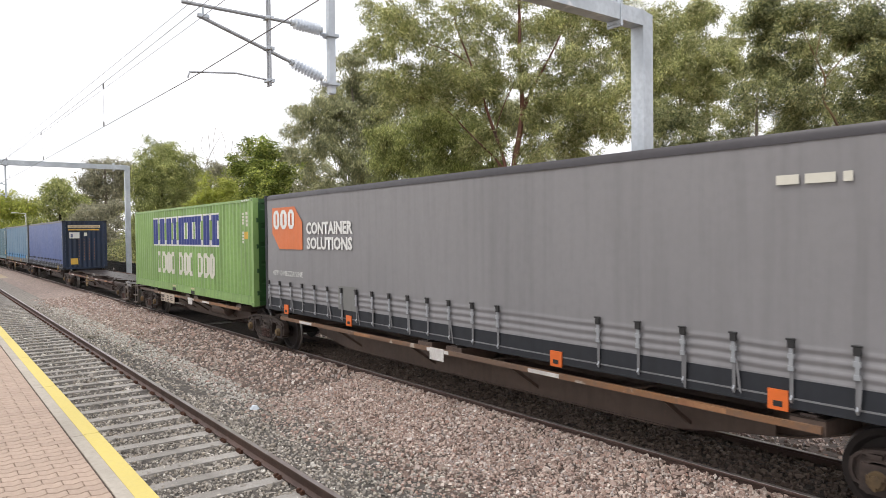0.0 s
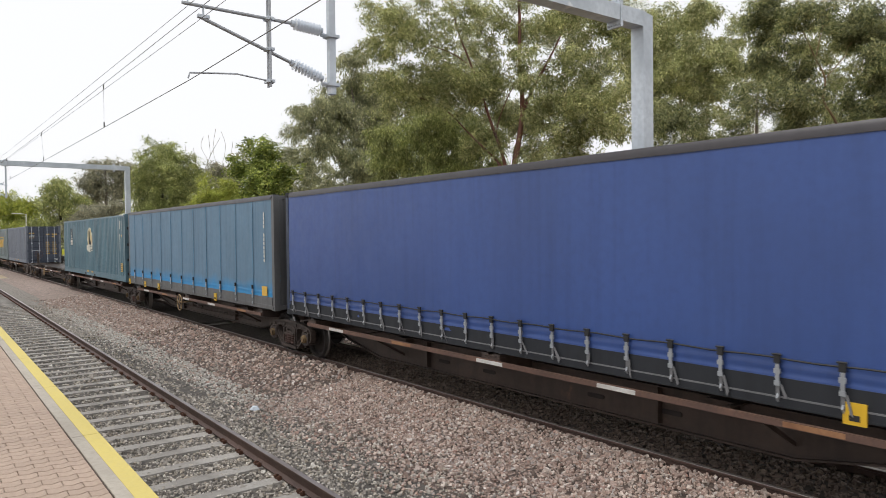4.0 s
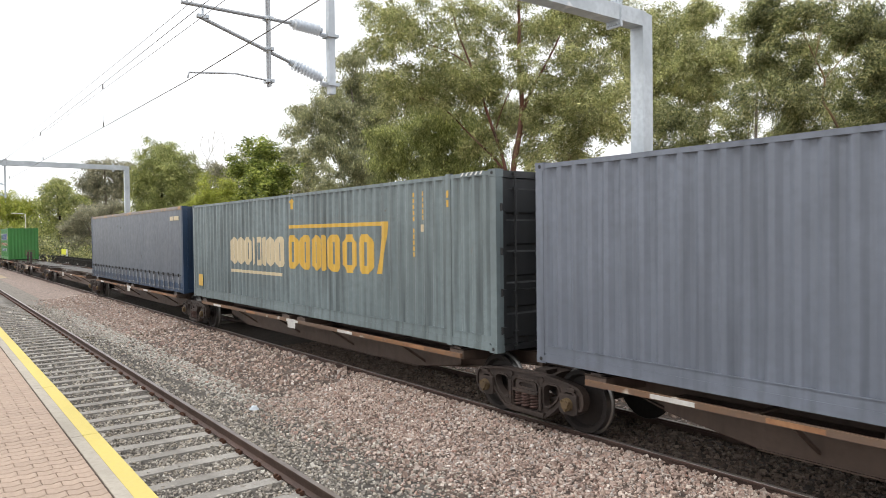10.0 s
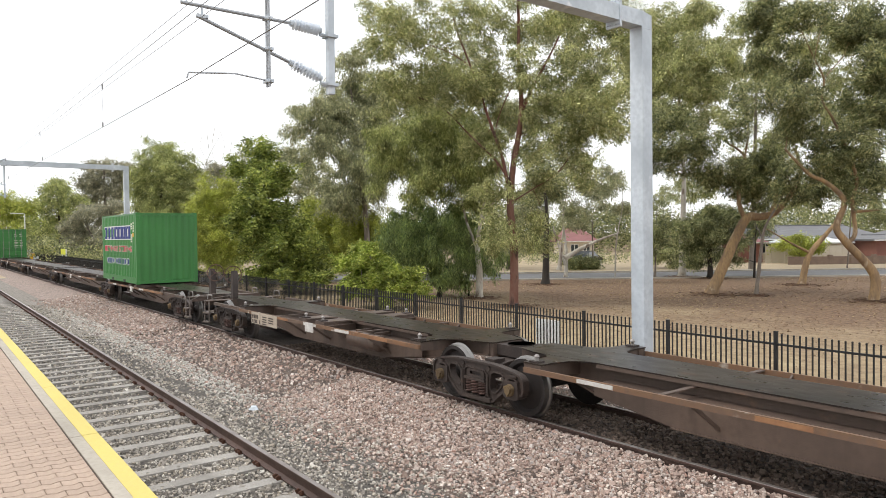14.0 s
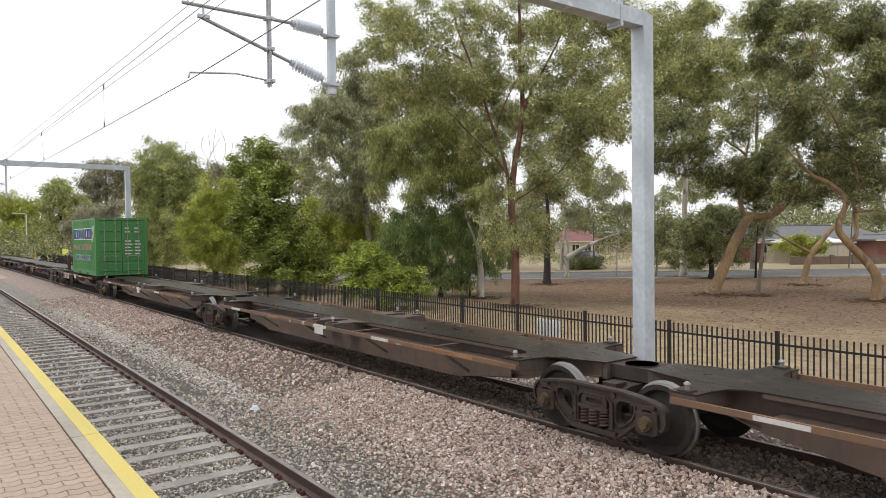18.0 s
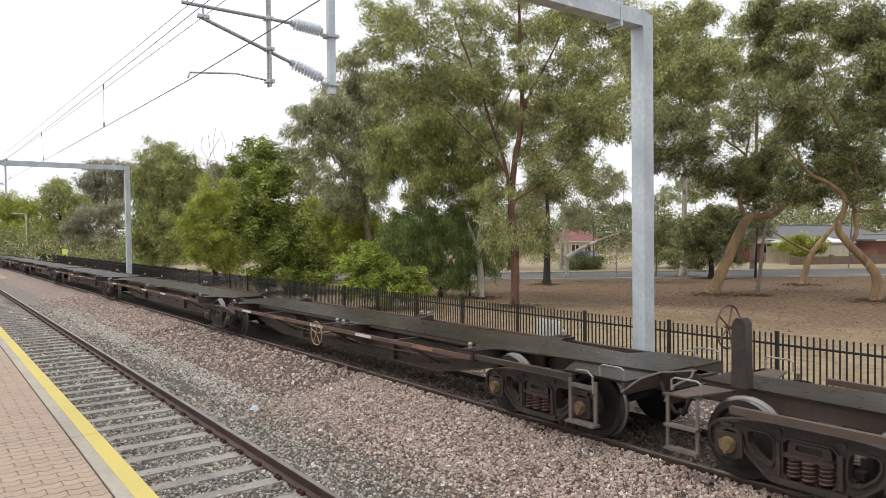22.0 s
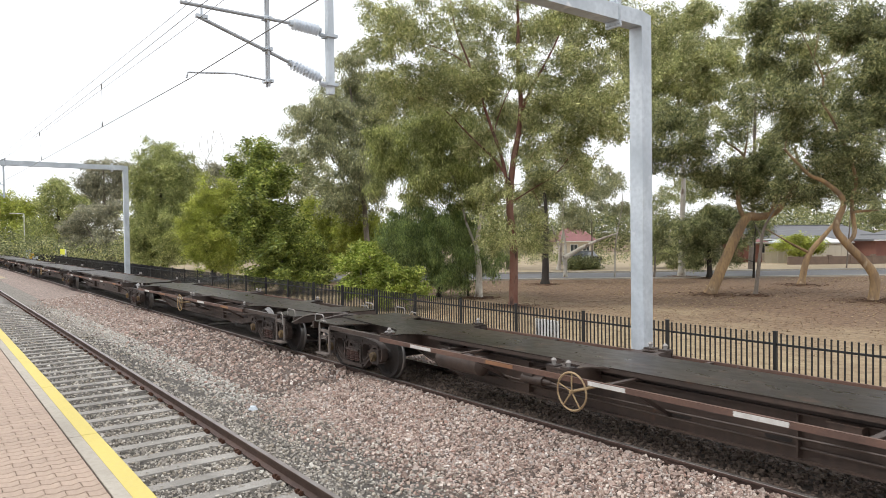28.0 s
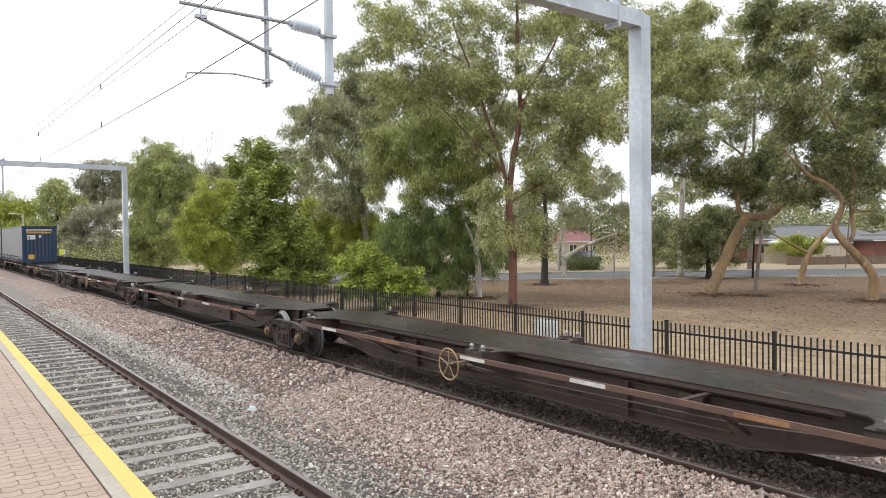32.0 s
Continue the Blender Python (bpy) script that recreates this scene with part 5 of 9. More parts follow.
def curtain_box(u, L, H, cloth, frame, rail_mat, label, strap_x, strap_h, hem=0.42, tags=(), tag_mat=None, seams=(), seam_mat=None, end_mat=None, end="plain", ridges=0.0, cable=False, strap_mat=None):
    """A curtain-sided container: frame, hanging curtain with straps and buckles, roof rail."""
    c = riding(thing("curtain_sided_container", label, "container", "containers on the train"), u)
    c.location.z = ZB
    rng = random.Random(int(-u * 10))
    castings(c, L, H, frame)
    for x in (0.0, L - 0.15):
        for y in (-W2 + 0.004, W2 - 0.154):
            s = Solid()
            s.box(x + 0.003, x + 0.147, y, y + 0.15, 0.119, H - 0.119)
            part("corner_post", s, end_mat or frame, c)
    for sy in (-1, 1):
        s = Solid()
        y = sy * (W2 - 0.03)
        s.box(0.179, L - 0.179, y - 0.028, y - 0.0, 0.03, 0.33)
        s.box(0.179, L - 0.179, min(y - sy * 0.02, y + sy * 0.03), max(y - sy * 0.02, y + sy * 0.03), 0.02, 0.04)
        part("base_rail", s, frame, c)
        s = Solid()
        s.box(0.179, L - 0.179, min(y + sy * 0.001, y + sy * 0.032), max(y + sy * 0.001, y + sy * 0.032), 0.115, 0.135)
        part("rail_lip", s, strap_mat or frame, c, "worn pale lip of the base rail")
        if sy < 0:
            for i in range(int(L / 0.62)):
                s = Solid()
                s.box(0.35 + 0.62 * i, 0.39 + 0.62 * i, y - 0.022, y + 0.0, 0.0405, 0.1145)
                part("rail_post", s, frame, c)
        s = Solid()
        s.slab([(sy * (W2 - 0.09), H - 0.12), (sy * W2, H - 0.12), (sy * W2, H - 0.05), (sy * (W2 - 0.03), H), (sy * (W2 - 0.09), H)][::1 if sy > 0 else -1], "x", 0.1, L - 0.1)
        part("roof_rail", s, rail_mat, c, "dark roof rail")
        # the curtain: a thin sheet with shallow folds and a rippled hem
        n = int(L / 0.1) if sy < 0 else 20
        hem_z = hem - 0.15
        levels = [hem_z + 0.022 * j for j in range(27)] + [hem_z + 0.62 + (H - 0.72 - hem_z) * j / 16 for j in range(17)] if sy < 0 else [hem_z, 0.8, 1.6, H - 0.1]
        m = len(levels) - 1
        vs = []
        for j, z in enumerate(levels):
            low = max(0.0, 1 - (z - hem_z) / 0.75)
            for i in range(n + 1):
                x = 0.14 + (L - 0.28) * i / n
                d = 0.008 * noise.noise((x * 0.55 + u, z * 0.5, 1.0)) + 0.004 * noise.noise((x * 2.4 + u, z * 0.8, 2.0)) + low * (0.016 * noise.noise((x * 3.0 + u, z * 2.2, 5.0)))
                if hem_z + 0.1 < z < strap_h - 0.03:  # boards behind the cloth press through, sagging between the straps
                    d += (0.004 + ridges) * math.sin((z - 0.3 + 0.022 * noise.noise((x * 0.9 + u, 0.0, 7.0))) * 56)
                drop = (0.018 * noise.noise((x * 1.7 + u, 3.0, 0.0)) + 0.012 * math.sin(x * 5.1)) if j == 0 and sy < 0 else 0.0
                vs.append((x, sy * (W2 - 0.012 + d), z + drop))
        k = len(vs)
        vs += [(x, y - sy * 0.006, z) for x, y, z in vs]
        fs = [(j * (n + 1) + i, j * (n + 1) + i + 1, (j + 1) * (n + 1) + i + 1, (j + 1) * (n + 1) + i) for j in range(m) for i in range(n)]
        if sy > 0:
            fs = [f[::-1] for f in fs]
        fs += [tuple(k + i for i in f[::-1]) for f in fs]
        s = Solid()
        s.add(vs, fs)
        cur = part("curtain", s, cloth, c, smooth=80)
        if sy < 0:
            for x in seams:
                q = Solid()
                q.box(x - 0.017, x + 0.017, -W2 - 0.012, -W2 - 0.004, hem - 0.13, H - 0.13)
                part("seam", q, seam_mat, cur, "paler weld seam of the curtain")
            for x in strap_x:
                q = Solid()
                q.box(x - 0.020, x + 0.020, -W2 - 0.026, -W2 - 0.018, 0.10, strap_h)
                st = part("strap", q, strap_mat or frame, c, "webbing strap")
                q = Solid()
                q.box(x - 0.035, x + 0.035, -W2 - 0.05, -W2 - 0.02, strap_h - 0.06, strap_h + 0.04)
                q.tube((x - 0.05, -W2 - 0.045, strap_h + 0.03), (x + 0.05, -W2 - 0.045, strap_h + 0.03), 0.012, n=6)
                part("ratchet", q, RUBBER, st, "black buckle top")
                q = Solid()
                q.box(x - 0.02, x + 0.02, -W2 - 0.042, -W2 - 0.026, strap_h - 0.30, strap_h - 0.07)
                q.box(x - 0.035, x + 0.035, -W2 - 0.046, -W2 - 0.026, strap_h - 0.17, strap_h - 0.12)
                q.box(x - 0.03, x + 0.03, -W2 - 0.046, -W2 - 0.026, strap_h - 0.30, strap_h - 0.25)
                part("buckle", q, ALU, st, "steel buckle")
                q = Solid()
                q.pipe([(x, -W2 - 0.02, 0.16), (x, -W2 - 0.045, 0.12), (x, -W2 - 0.02, 0.085)], 0.012, 6)
                part("hook", q, ALU, st)
                if rng.random() < 0.75:  # a loose tail of webbing
                    dx = rng.uniform(-0.03, 0.12)
                    q = Solid()
                    q.slab([(x + 0.02, strap_h - 0.28), (x + 0.05, strap_h - 0.28), (x + 0.05 + dx, rng.uniform(0.02, 0.14)), (x + 0.02 + dx, rng.uniform(0.02, 0.14))][::-1], "y", -W2 - 0.034, -W2 - 0.029)
                    part("strap_tail", q, strap_mat or frame, st)
            if cable:
                q = Solid()
                q.pipe([(0.2 + (L - 0.4) * i / 60, -W2 - 0.03, strap_h - 0.01 + 0.008 * math.sin(i * 1.3)) for i in range(61)], 0.011, 5)
                part("tension_cable", q, RUBBER, c, "dark cable along the straps")
            for x in tags:
                q = Solid()
                q.box(x - 0.11, x + 0.11, -W2 - 0.022, -W2 - 0.004, -0.02, 0.2)
                tg = part("fork_pocket", q, tag_mat, c, "bright painted forklift pocket")
                # A black patch stands for the shade in the pocket's hole.
                q = Solid()
                q.box(x - 0.05, x + 0.05, -W2 - 0.025, -W2 - 0.0225, 0.02, 0.08)
                part("pocket_hole", q, RUBBER, tg)
    s = Solid()
    s.box(0.1, L - 0.1, -W2 + 0.092, W2 - 0.092, H - 0.05, H - 0.025)
    part("roof_panel", s, rail_mat, c)
    s = Solid()
    s.box(0.1, L - 0.1, -W2 + 0.1, W2 - 0.1, 0.06, 0.14)
    part("floor", s, RUBBER, c)
    em = end_mat or frame
    if end == "doors":
        doors(c, L, H, em, em)
    else:
        end_wall(c, L - 0.006, H, em, 1)
    end_wall(c, 0.006, H, em, -1)
    return c


LIGHT_GREEN = paint("light_green_paint", (0.265, 0.43, 0.135), 0.35, 0.45, rust=(0.14, 0.12, 0.05), rust_at=0.77)
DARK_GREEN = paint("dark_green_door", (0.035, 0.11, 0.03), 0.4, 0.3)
MID_GREEN = paint("mid_green_paint", (0.050, 0.232, 0.051), 0.28, 0.3)
SLATE = paint("slate_grey_paint", (0.180, 0.203, 0.250), 0.35, 0.4, 0.42)
SLATE_DOOR = paint("slate_door_dark", (0.065, 0.08, 0.115), 0.3, 0.3, 0.45)
TEAL = paint("teal_paint", (0.115, 0.215, 0.268), 0.4, 0.55, rust=(0.12, 0.07, 0.045), rust_at=0.74)
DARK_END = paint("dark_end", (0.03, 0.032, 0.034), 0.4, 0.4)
GREEN_GREY = paint("green_grey_paint", (0.200, 0.248, 0.258), 0.45, 0.75, rust=(0.13, 0.075, 0.04), rust_at=0.72)
BLUE_END = paint("blue_end", (0.012, 0.028, 0.066), 0.5, 0.6)
CLOTH_GREY = paint("grey_pvc", (0.24, 0.235, 0.24), 0.15, 0.18, 0.48)
CLOTH_BLUE = paint("blue_pvc", (0.046, 0.094, 0.295), 0.3, 0.2, 0.4)
CLOTH_SKY = paint("faded_blue_pvc", (0.125, 0.225, 0.325), 0.2, 0.3, 0.55, low=((0.03, 0.24, 0.5), 0.58))
CLOTH_SKY2 = paint("clean_blue_pvc", (0.10, 0.245, 0.38), 0.2, 0.2, 0.5)
CLOTH_NAVY = paint("navy_pvc", (0.106, 0.124, 0.158), 0.3, 0.4, 0.38)
NAVY_FRAME = paint("navy_frame", (0.022, 0.052, 0.11), 0.4, 0.5)
DARK_FRAME = paint("dark_frame", (0.015, 0.018, 0.024), 0.3, 0.4, 0.65)
BLACK_RAIL = paint("black_rail", (0.05, 0.045, 0.05), 0.4, 0.2)
ORANGE = paint("orange_paint", (0.75, 0.16, 0.03), 0.2, 0.1)
YELLOW = paint("yellow_paint", (0.75, 0.46, 0.03), 0.2, 0.1)
GREY_FRAME = paint("grey_frame", (0.13, 0.13, 0.13), 0.3, 0.3)
STRAP_GREY = paint("worn_webbing", (0.20, 0.20, 0.205), 0.4, 0.3, 0.6)


def spaced(a, b, n):
    return [a + (b - a) * i / (n - 1) for i in range(n)]


SCF = curtain_box(-16.8, 14.63, 2.9, CLOTH_GREY, DARK_FRAME, BLACK_RAIL, "grey curtain-sided container with an orange badge", [0.3 + 0.62 * i for i in range(15)] + spaced(10.98, 14.19, 6), 0.72, ridges=0.005, strap_mat=STRAP_GREY, tags=(1.25, 4.3, 10.2, 13.4), tag_mat=ORANGE)
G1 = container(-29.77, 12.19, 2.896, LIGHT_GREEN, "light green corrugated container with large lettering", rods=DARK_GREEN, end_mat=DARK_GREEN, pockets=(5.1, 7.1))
BLU = curtain_box(-61.3, 14.63, 2.93, CLOTH_BLUE, DARK_FRAME, BLACK_RAIL, "royal blue curtain-sided container with dark end", spaced(0.4, 14.1, 22), 0.55, cable=True, hem=0.38, strap_mat=STRAP_GREY, tags=(12.9,), tag_mat=YELLOW, end_mat=BLUE_END)
SKY = curtain_box(-76.65, 14.63, 2.93, CLOTH_SKY, GREY_FRAME, BLACK_RAIL, "faded light blue curtain-sided container with yellow pockets", [1.02 + 1.225 * i for i in range(11)], 0.56, hem=0.40, strap_mat=STRAP_GREY, tags=(0.1, 2.49, 4.34, 10.35), tag_mat=YELLOW, seams=[1.02 + 1.225 * i for i in range(11)], seam_mat=CLOTH_SKY2)
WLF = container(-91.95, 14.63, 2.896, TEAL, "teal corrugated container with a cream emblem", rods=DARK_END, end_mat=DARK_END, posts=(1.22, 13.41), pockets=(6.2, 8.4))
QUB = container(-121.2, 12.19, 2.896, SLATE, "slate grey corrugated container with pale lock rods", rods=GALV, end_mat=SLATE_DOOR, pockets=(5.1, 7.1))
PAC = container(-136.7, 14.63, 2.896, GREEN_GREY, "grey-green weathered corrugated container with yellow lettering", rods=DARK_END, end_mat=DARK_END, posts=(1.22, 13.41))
NAV = curtain_box(-152.4, 14.63, 2.93, CLOTH_NAVY, NAVY_FRAME, paint("rusted_rail", (0.16, 0.12, 0.09), 0.4, 0.3, rust=(0.35, 0.17, 0.03), rust_at=0.55), "dirty navy curtain-sided container with rusty roof rail", spaced(0.4, 14.2, 24), 0.6, cable=True, hem=0.46, strap_mat=STRAP_GREY, end_mat=NAVY_FRAME)
GR3 = container(-195.3, 6.06, 2.896, MID_GREEN, "mid green short container with lettering, closed end", end="wall", pockets=(2.0, 4.06))
GR2 = container(-248.71, 6.06, 2.896, MID_GREEN, "mid green short container with lettering and doors", rods=LOCK_STEEL, pockets=(2.0, 4.06))
END1 = curtain_box(-441.6, 14.63, 2.93, CLOTH_GREY, DARK_FRAME, BLACK_RAIL, "grey curtain-sided container with a navy end", spaced(0.4, 14.2, 20), 0.5, end_mat=NAVY_FRAME)
END2 = curtain_box(-456.9, 14.63, 2.93, CLOTH_GREY, DARK_FRAME, BLACK_RAIL, "grey curtain-sided container near the train's tail", spaced(0.4, 14.2, 20), 0.5, end_mat=NAVY_FRAME)
# ---- fence along the park ----
FY = 13.5
fence = thing("fence", "black steel picket fence along the park", "fence", at=(0, FY, 0))
SLOPE = 0.0015


def fz(x):
    return -0.36 - SLOPE * min(0, x)


pm = Solid()
pm.box(-0.0125, 0.0125, -0.0125, 0.0125, 0.06, 1.19)
pm.lathe([(0.0, 1.235), (0.017, 1.225), (0.022, 1.205), (0.013, 1.188), (0.0, 1.188)], (0, 0, 0), "z", 8)
PICKET = pm.mesh("picket", FENCE_BLACK)
ps = Solid()
ps.box(-0.0325, 0.0325, -0.0325, 0.0325, -0.1, 1.26)
ps.box(-0.037, 0.037, -0.037, 0.037, 1.26, 1.275)
POST = ps.mesh("post", FENCE_BLACK)
rest = Solid()
for i in range(-3, 54):
    x = -7.02 - 2.46 * i
    part("post", POST, None, fence, at=(x, 0, fz(x)))
    for z in (1.02, 0.16):
        r = Solid()
        r.box(x - 2.425, x - 0.035, -0.02, 0.02, fz(x) + z - 0.02, fz(x) + z + 0.02)
        part("fence_rail", r, FENCE_BLACK, fence)
    for k in range(1, 21):
        xp = x - 2.46 * k / 21
        if -2 <= i < 12:
            part("picket", PICKET, None, fence, at=(xp, 0, fz(x)))
        else:
            rest.box(xp - 0.0125, xp + 0.0125, -0.0125, 0.0125, fz(x) + 0.06, fz(x) + 1.22)
tagged(part("pickets_beyond", rest, FENCE_BLACK, fence), kind="stuff")
# ---- trees ----
BARK_RED = grunge("red_gum_bark", (0.150, 0.054, 0.036), (0.215, 0.125, 0.092), 0.85, big=1.6, fine=14.0, amount=1.0, bump=0.9, bump_scale=12.0, stretch=(1, 1, 0.3), rust=(0.045, 0.024, 0.020), rust_at=0.56)
BARK_TAN = grunge("tan_gum_bark", (0.40, 0.265, 0.13), (0.17, 0.115, 0.075), 0.85, big=2.4, fine=11.0, amount=1.0, bump=0.9, bump_scale=9.0, stretch=(1, 1, 0.35), rust=(0.46, 0.36, 0.24), rust_at=0.6)
BARK_GREY = grunge("grey_bark", (0.26, 0.22, 0.18), (0.12, 0.10, 0.085), 0.9, big=2.2, fine=24.0, amount=0.9, bump=0.5, bump_scale=30.0)
BARK_PALE = grunge("pale_bark", (0.62, 0.585, 0.51), (0.30, 0.255, 0.21), 0.85, big=1.4, fine=12.0, amount=0.9, bump=0.5, bump_scale=18.0, stretch=(1, 1, 0.45), rust=(0.16, 0.115, 0.085), rust_at=0.58)
BARK_DARK = grunge("dark_bark", (0.06, 0.05, 0.042), (0.03, 0.026, 0.022), 0.95, big=2.2, fine=24.0, amount=0.8, bump=0.6, bump_scale=30.0)
LEAF_GUM = leaf_mat("gum_leaves", (0.155, 0.180, 0.060), (0.350, 0.370, 0.145), (0.68, 0.66, 0.34))
LEAF_OLIVE = leaf_mat("olive_leaves", (0.179, 0.196, 0.100), (0.350, 0.359, 0.196), (0.603, 0.586, 0.342))
LEAF_DARK = leaf_mat("dark_leaves", (0.070, 0.092, 0.034), (0.205, 0.228, 0.095), (0.54, 0.525, 0.245))
LEAF_SHEOAK = leaf_mat("sheoak_leaves", (0.091, 0.140, 0.046), (0.191, 0.256, 0.079), (0.363, 0.430, 0.140))
LEAF_FRESH = leaf_mat("fresh_leaves", (0.085, 0.120, 0.022), (0.230, 0.285, 0.055), (0.52, 0.55, 0.14))
LEAF_SHRUB = leaf_mat("shrub_leaves", (0.150, 0.210, 0.030), (0.310, 0.380, 0.060), (0.50, 0.53, 0.13))
LEAF_LIME = leaf_mat("lime_leaves", (0.212, 0.258, 0.040), (0.376, 0.412, 0.070), (0.588, 0.600, 0.141))
LEAF_GREY = leaf_mat("grey_leaves", (0.179, 0.181, 0.116), (0.326, 0.317, 0.215), (0.483, 0.462, 0.326))
LEAF_FINE = leaf_mat("fine_leaves", (0.150, 0.180, 0.052), (0.345, 0.380, 0.135), (0.64, 0.65, 0.27))
TURN = 52.81  # the park and street lie square to the view: a to the right, b away


def far(a, b, z):
    c, s = math.cos(radians(TURN)), math.sin(radians(TURN))
    return (a * c - b * s, a * s + b * c, z)


def smooth_path(pts, n=5):
    """A rounder path through a few points."""
    P = [Vector(p) for p in pts]
    out = []
    for i in range(len(P) - 1):
        a, b, c, d = P[max(i - 1, 0)], P[i], P[i + 1], P[min(i + 2, len(P) - 1)]
        for k in range(n):
            t = k / n
            out.append(0.5 * ((2 * b) + (c - a) * t + (2 * a - 5 * b + 4 * c - d) * t * t + (3 * b - a - 3 * c + d) * t ** 3))
    return out + [P[-1]]


def tree(name, stems, blobs, r0, bark, leaf, label, seed, leaf_len=0.145, cover=1.15, droop=0.7, wide=0.27, solid=0.0, group="park trees"):
    """stems: paths (a, b, z) of the trunk and main limbs; blobs: (a, b, z, across, up) of the crown's masses.
    Twigs grow from the nearest wood to sprays of leaves, with gaps between the sprays."""
    rng = np.random.default_rng(seed)
    base = Vector(far(*stems[0][0]))
    t = thing(name, label, "shrub" if "shrub" in name else "tree", group, at=base)
    woods_ = []
    nodes, radii, owner = [], [], []
    for i, st in enumerate(stems):
        p = smooth_path([Vector(far(*q)) - base for q in st])
        tot = max(1, len(p) - 1)
        grown = i and (p[0].length > 0.5 * r0 + 1.2)
        ra = r0
        if grown and nodes:
            q0 = min(range(len(nodes)), key=lambda k: (nodes[k] - p[0]).length)
            ra = radii[q0] * 0.8
        elif i:
            ra = r0 * 0.8
        rs = [max(0.022, ra * (1 - 0.8 * (k / tot) ** 0.9)) for k in range(len(p))]
        if not grown:
            rs[0] *= 1.3
        for k, q in enumerate(p):
            q.x += 0.05 * min(1.0, ra / 0.2) * float(noise.noise((q.z * 1.3, seed, i)))
            q.y += 0.05 * min(1.0, ra / 0.2) * float(noise.noise((q.z * 1.3, seed, i + 9)))
        if not grown:
            woods_.append(Solid())
            own = len(woods_) - 1
        else:
            own = owner[q0] if nodes else 0
        woods_[own].pipe(p, rs, 12 if not grown else 8)
        lo = len(p) // 4 if grown else len(p) // 2
        nodes += p[lo:]
        radii += rs[lo:]
        owner += [own] * len(p[lo:])
    sprays = []
    for a, b, z, rw, rh in blobs:
        c = Vector(far(a, b, z)) - base
        size = (0.28 if solid else 0.34) + (0.15 if solid else 0.20) * min(rw, 2.2)
        k = int(5 + (6.5 if solid else 5.2) * rw * rh / size)
        for _ in range(k):
            d = rng.normal(size=3)
            d /= np.linalg.norm(d)
            rad = rng.uniform(0.12, 1.0) ** 0.5
            m = c + Vector((d[0] * rw, d[1] * rw * 0.9, d[2] * rh)) * rad * (1 + 0.22 * noise.noise((d[0] * 2 + a, d[1] * 2, d[2] * 2 + z)))
            if not solid and noise.noise((m.x * 0.55, m.y * 0.55, m.z * 0.8 + seed)) < -0.29:
                continue
            sprays.append((m, size * rng.uniform(0.55, 1.15), rw * rh / k))
    P = np.array([tuple(q) for q in nodes])
    order = sorted(range(len(sprays)), key=lambda i: float(np.min(np.linalg.norm(P - np.array(sprays[i][0]), axis=1))))
    parts_, counts = [], []
    leaf_len *= 1.22
    wide = max(wide, 0.22)
    unit = 0.30 * leaf_len * leaf_len * wide
    for i in order:
        m, size, share = sprays[i]
        mv = np.array(m)
        dist = np.linalg.norm(P - mv, axis=1) + 0.9 * np.maximum(0, P[:, 2] - mv[2] - 0.1)
        q = int(np.argmin(dist))
        s0, rq = nodes[q], radii[q]
        L = (m - s0).length
        if L > 0.1:
            r = min(rq * 0.75, 0.010 + 0.012 * L + 0.02 * min(1.0, r0 / 0.3))
            mid = s0.lerp(m, 0.5) + Vector(rng.uniform(-0.14, 0.14, 3)) * L + Vector((0, 0, 0.10 * L))
            path = smooth_path([s0, mid, m], 2)
            rs = [max(0.006, r * (1 - 0.8 * j / 4)) for j in range(5)]
            woods_[owner[q]].pipe(path, rs, 3)
            owner += [owner[q]] * len(path[1:])
            nodes += path[1:]
            radii += rs[1:]
            P = np.vstack([P, np.array([tuple(v) for v in path[1:]])])
        parts_.append(mv)
        counts.append((size, max(12, int(cover * math.pi * share / unit * 3.0))))
    for wood in woods_:
        part("trunk", wood, bark, t, smooth=60)
    pts = []
    for mv, (size, n) in zip(parts_, counts):
        tufts = max(3, n // 26)
        o = rng.normal(size=(tufts, 3)) * size * (np.array([0.55, 0.55, 0.34]) if solid else np.array([0.47, 0.47, 0.28]))
        o[:, 2] -= 0.25 * droop * (o[:, 0] ** 2 + o[:, 1] ** 2) / size
        tuft = mv + o
        idx = rng.integers(0, tufts, n)
        off = rng.normal(size=(n, 3)) * leaf_len * 0.75 * np.array([1, 1, 0.7])
        off[:, 2] -= droop * np.abs(rng.normal(size=n)) * leaf_len * 0.9
        pts.append(tuft[idx] + off)
    p = np.concatenate(pts)
    n = len(p)
    ax = rng.normal(size=(n, 3)) * np.array([1, 1, 0.5])
    ax[:, 2] -= droop * 1.2
    ax /= np.linalg.norm(ax, axis=1)[:, None]
    sd = np.cross(ax, rng.normal(size=(n, 3)))
    sd /= np.linalg.norm(sd, axis=1)[:, None]
    ln = leaf_len * rng.uniform(0.65, 1.3, n)[:, None]
    wd = ln * wide * 0.6
    v = np.stack([p + sd * wd * 0.7, p + ax * ln, p - sd * wd + ax * ln * 0.3], 1).reshape(-1, 3)
    me = bpy.data.meshes.new("crown")
    me.from_pydata(v, [], np.arange(3 * n).reshape(-1, 3))
    me.materials.append(leaf)
    part("crown", me, None, t)
    return t


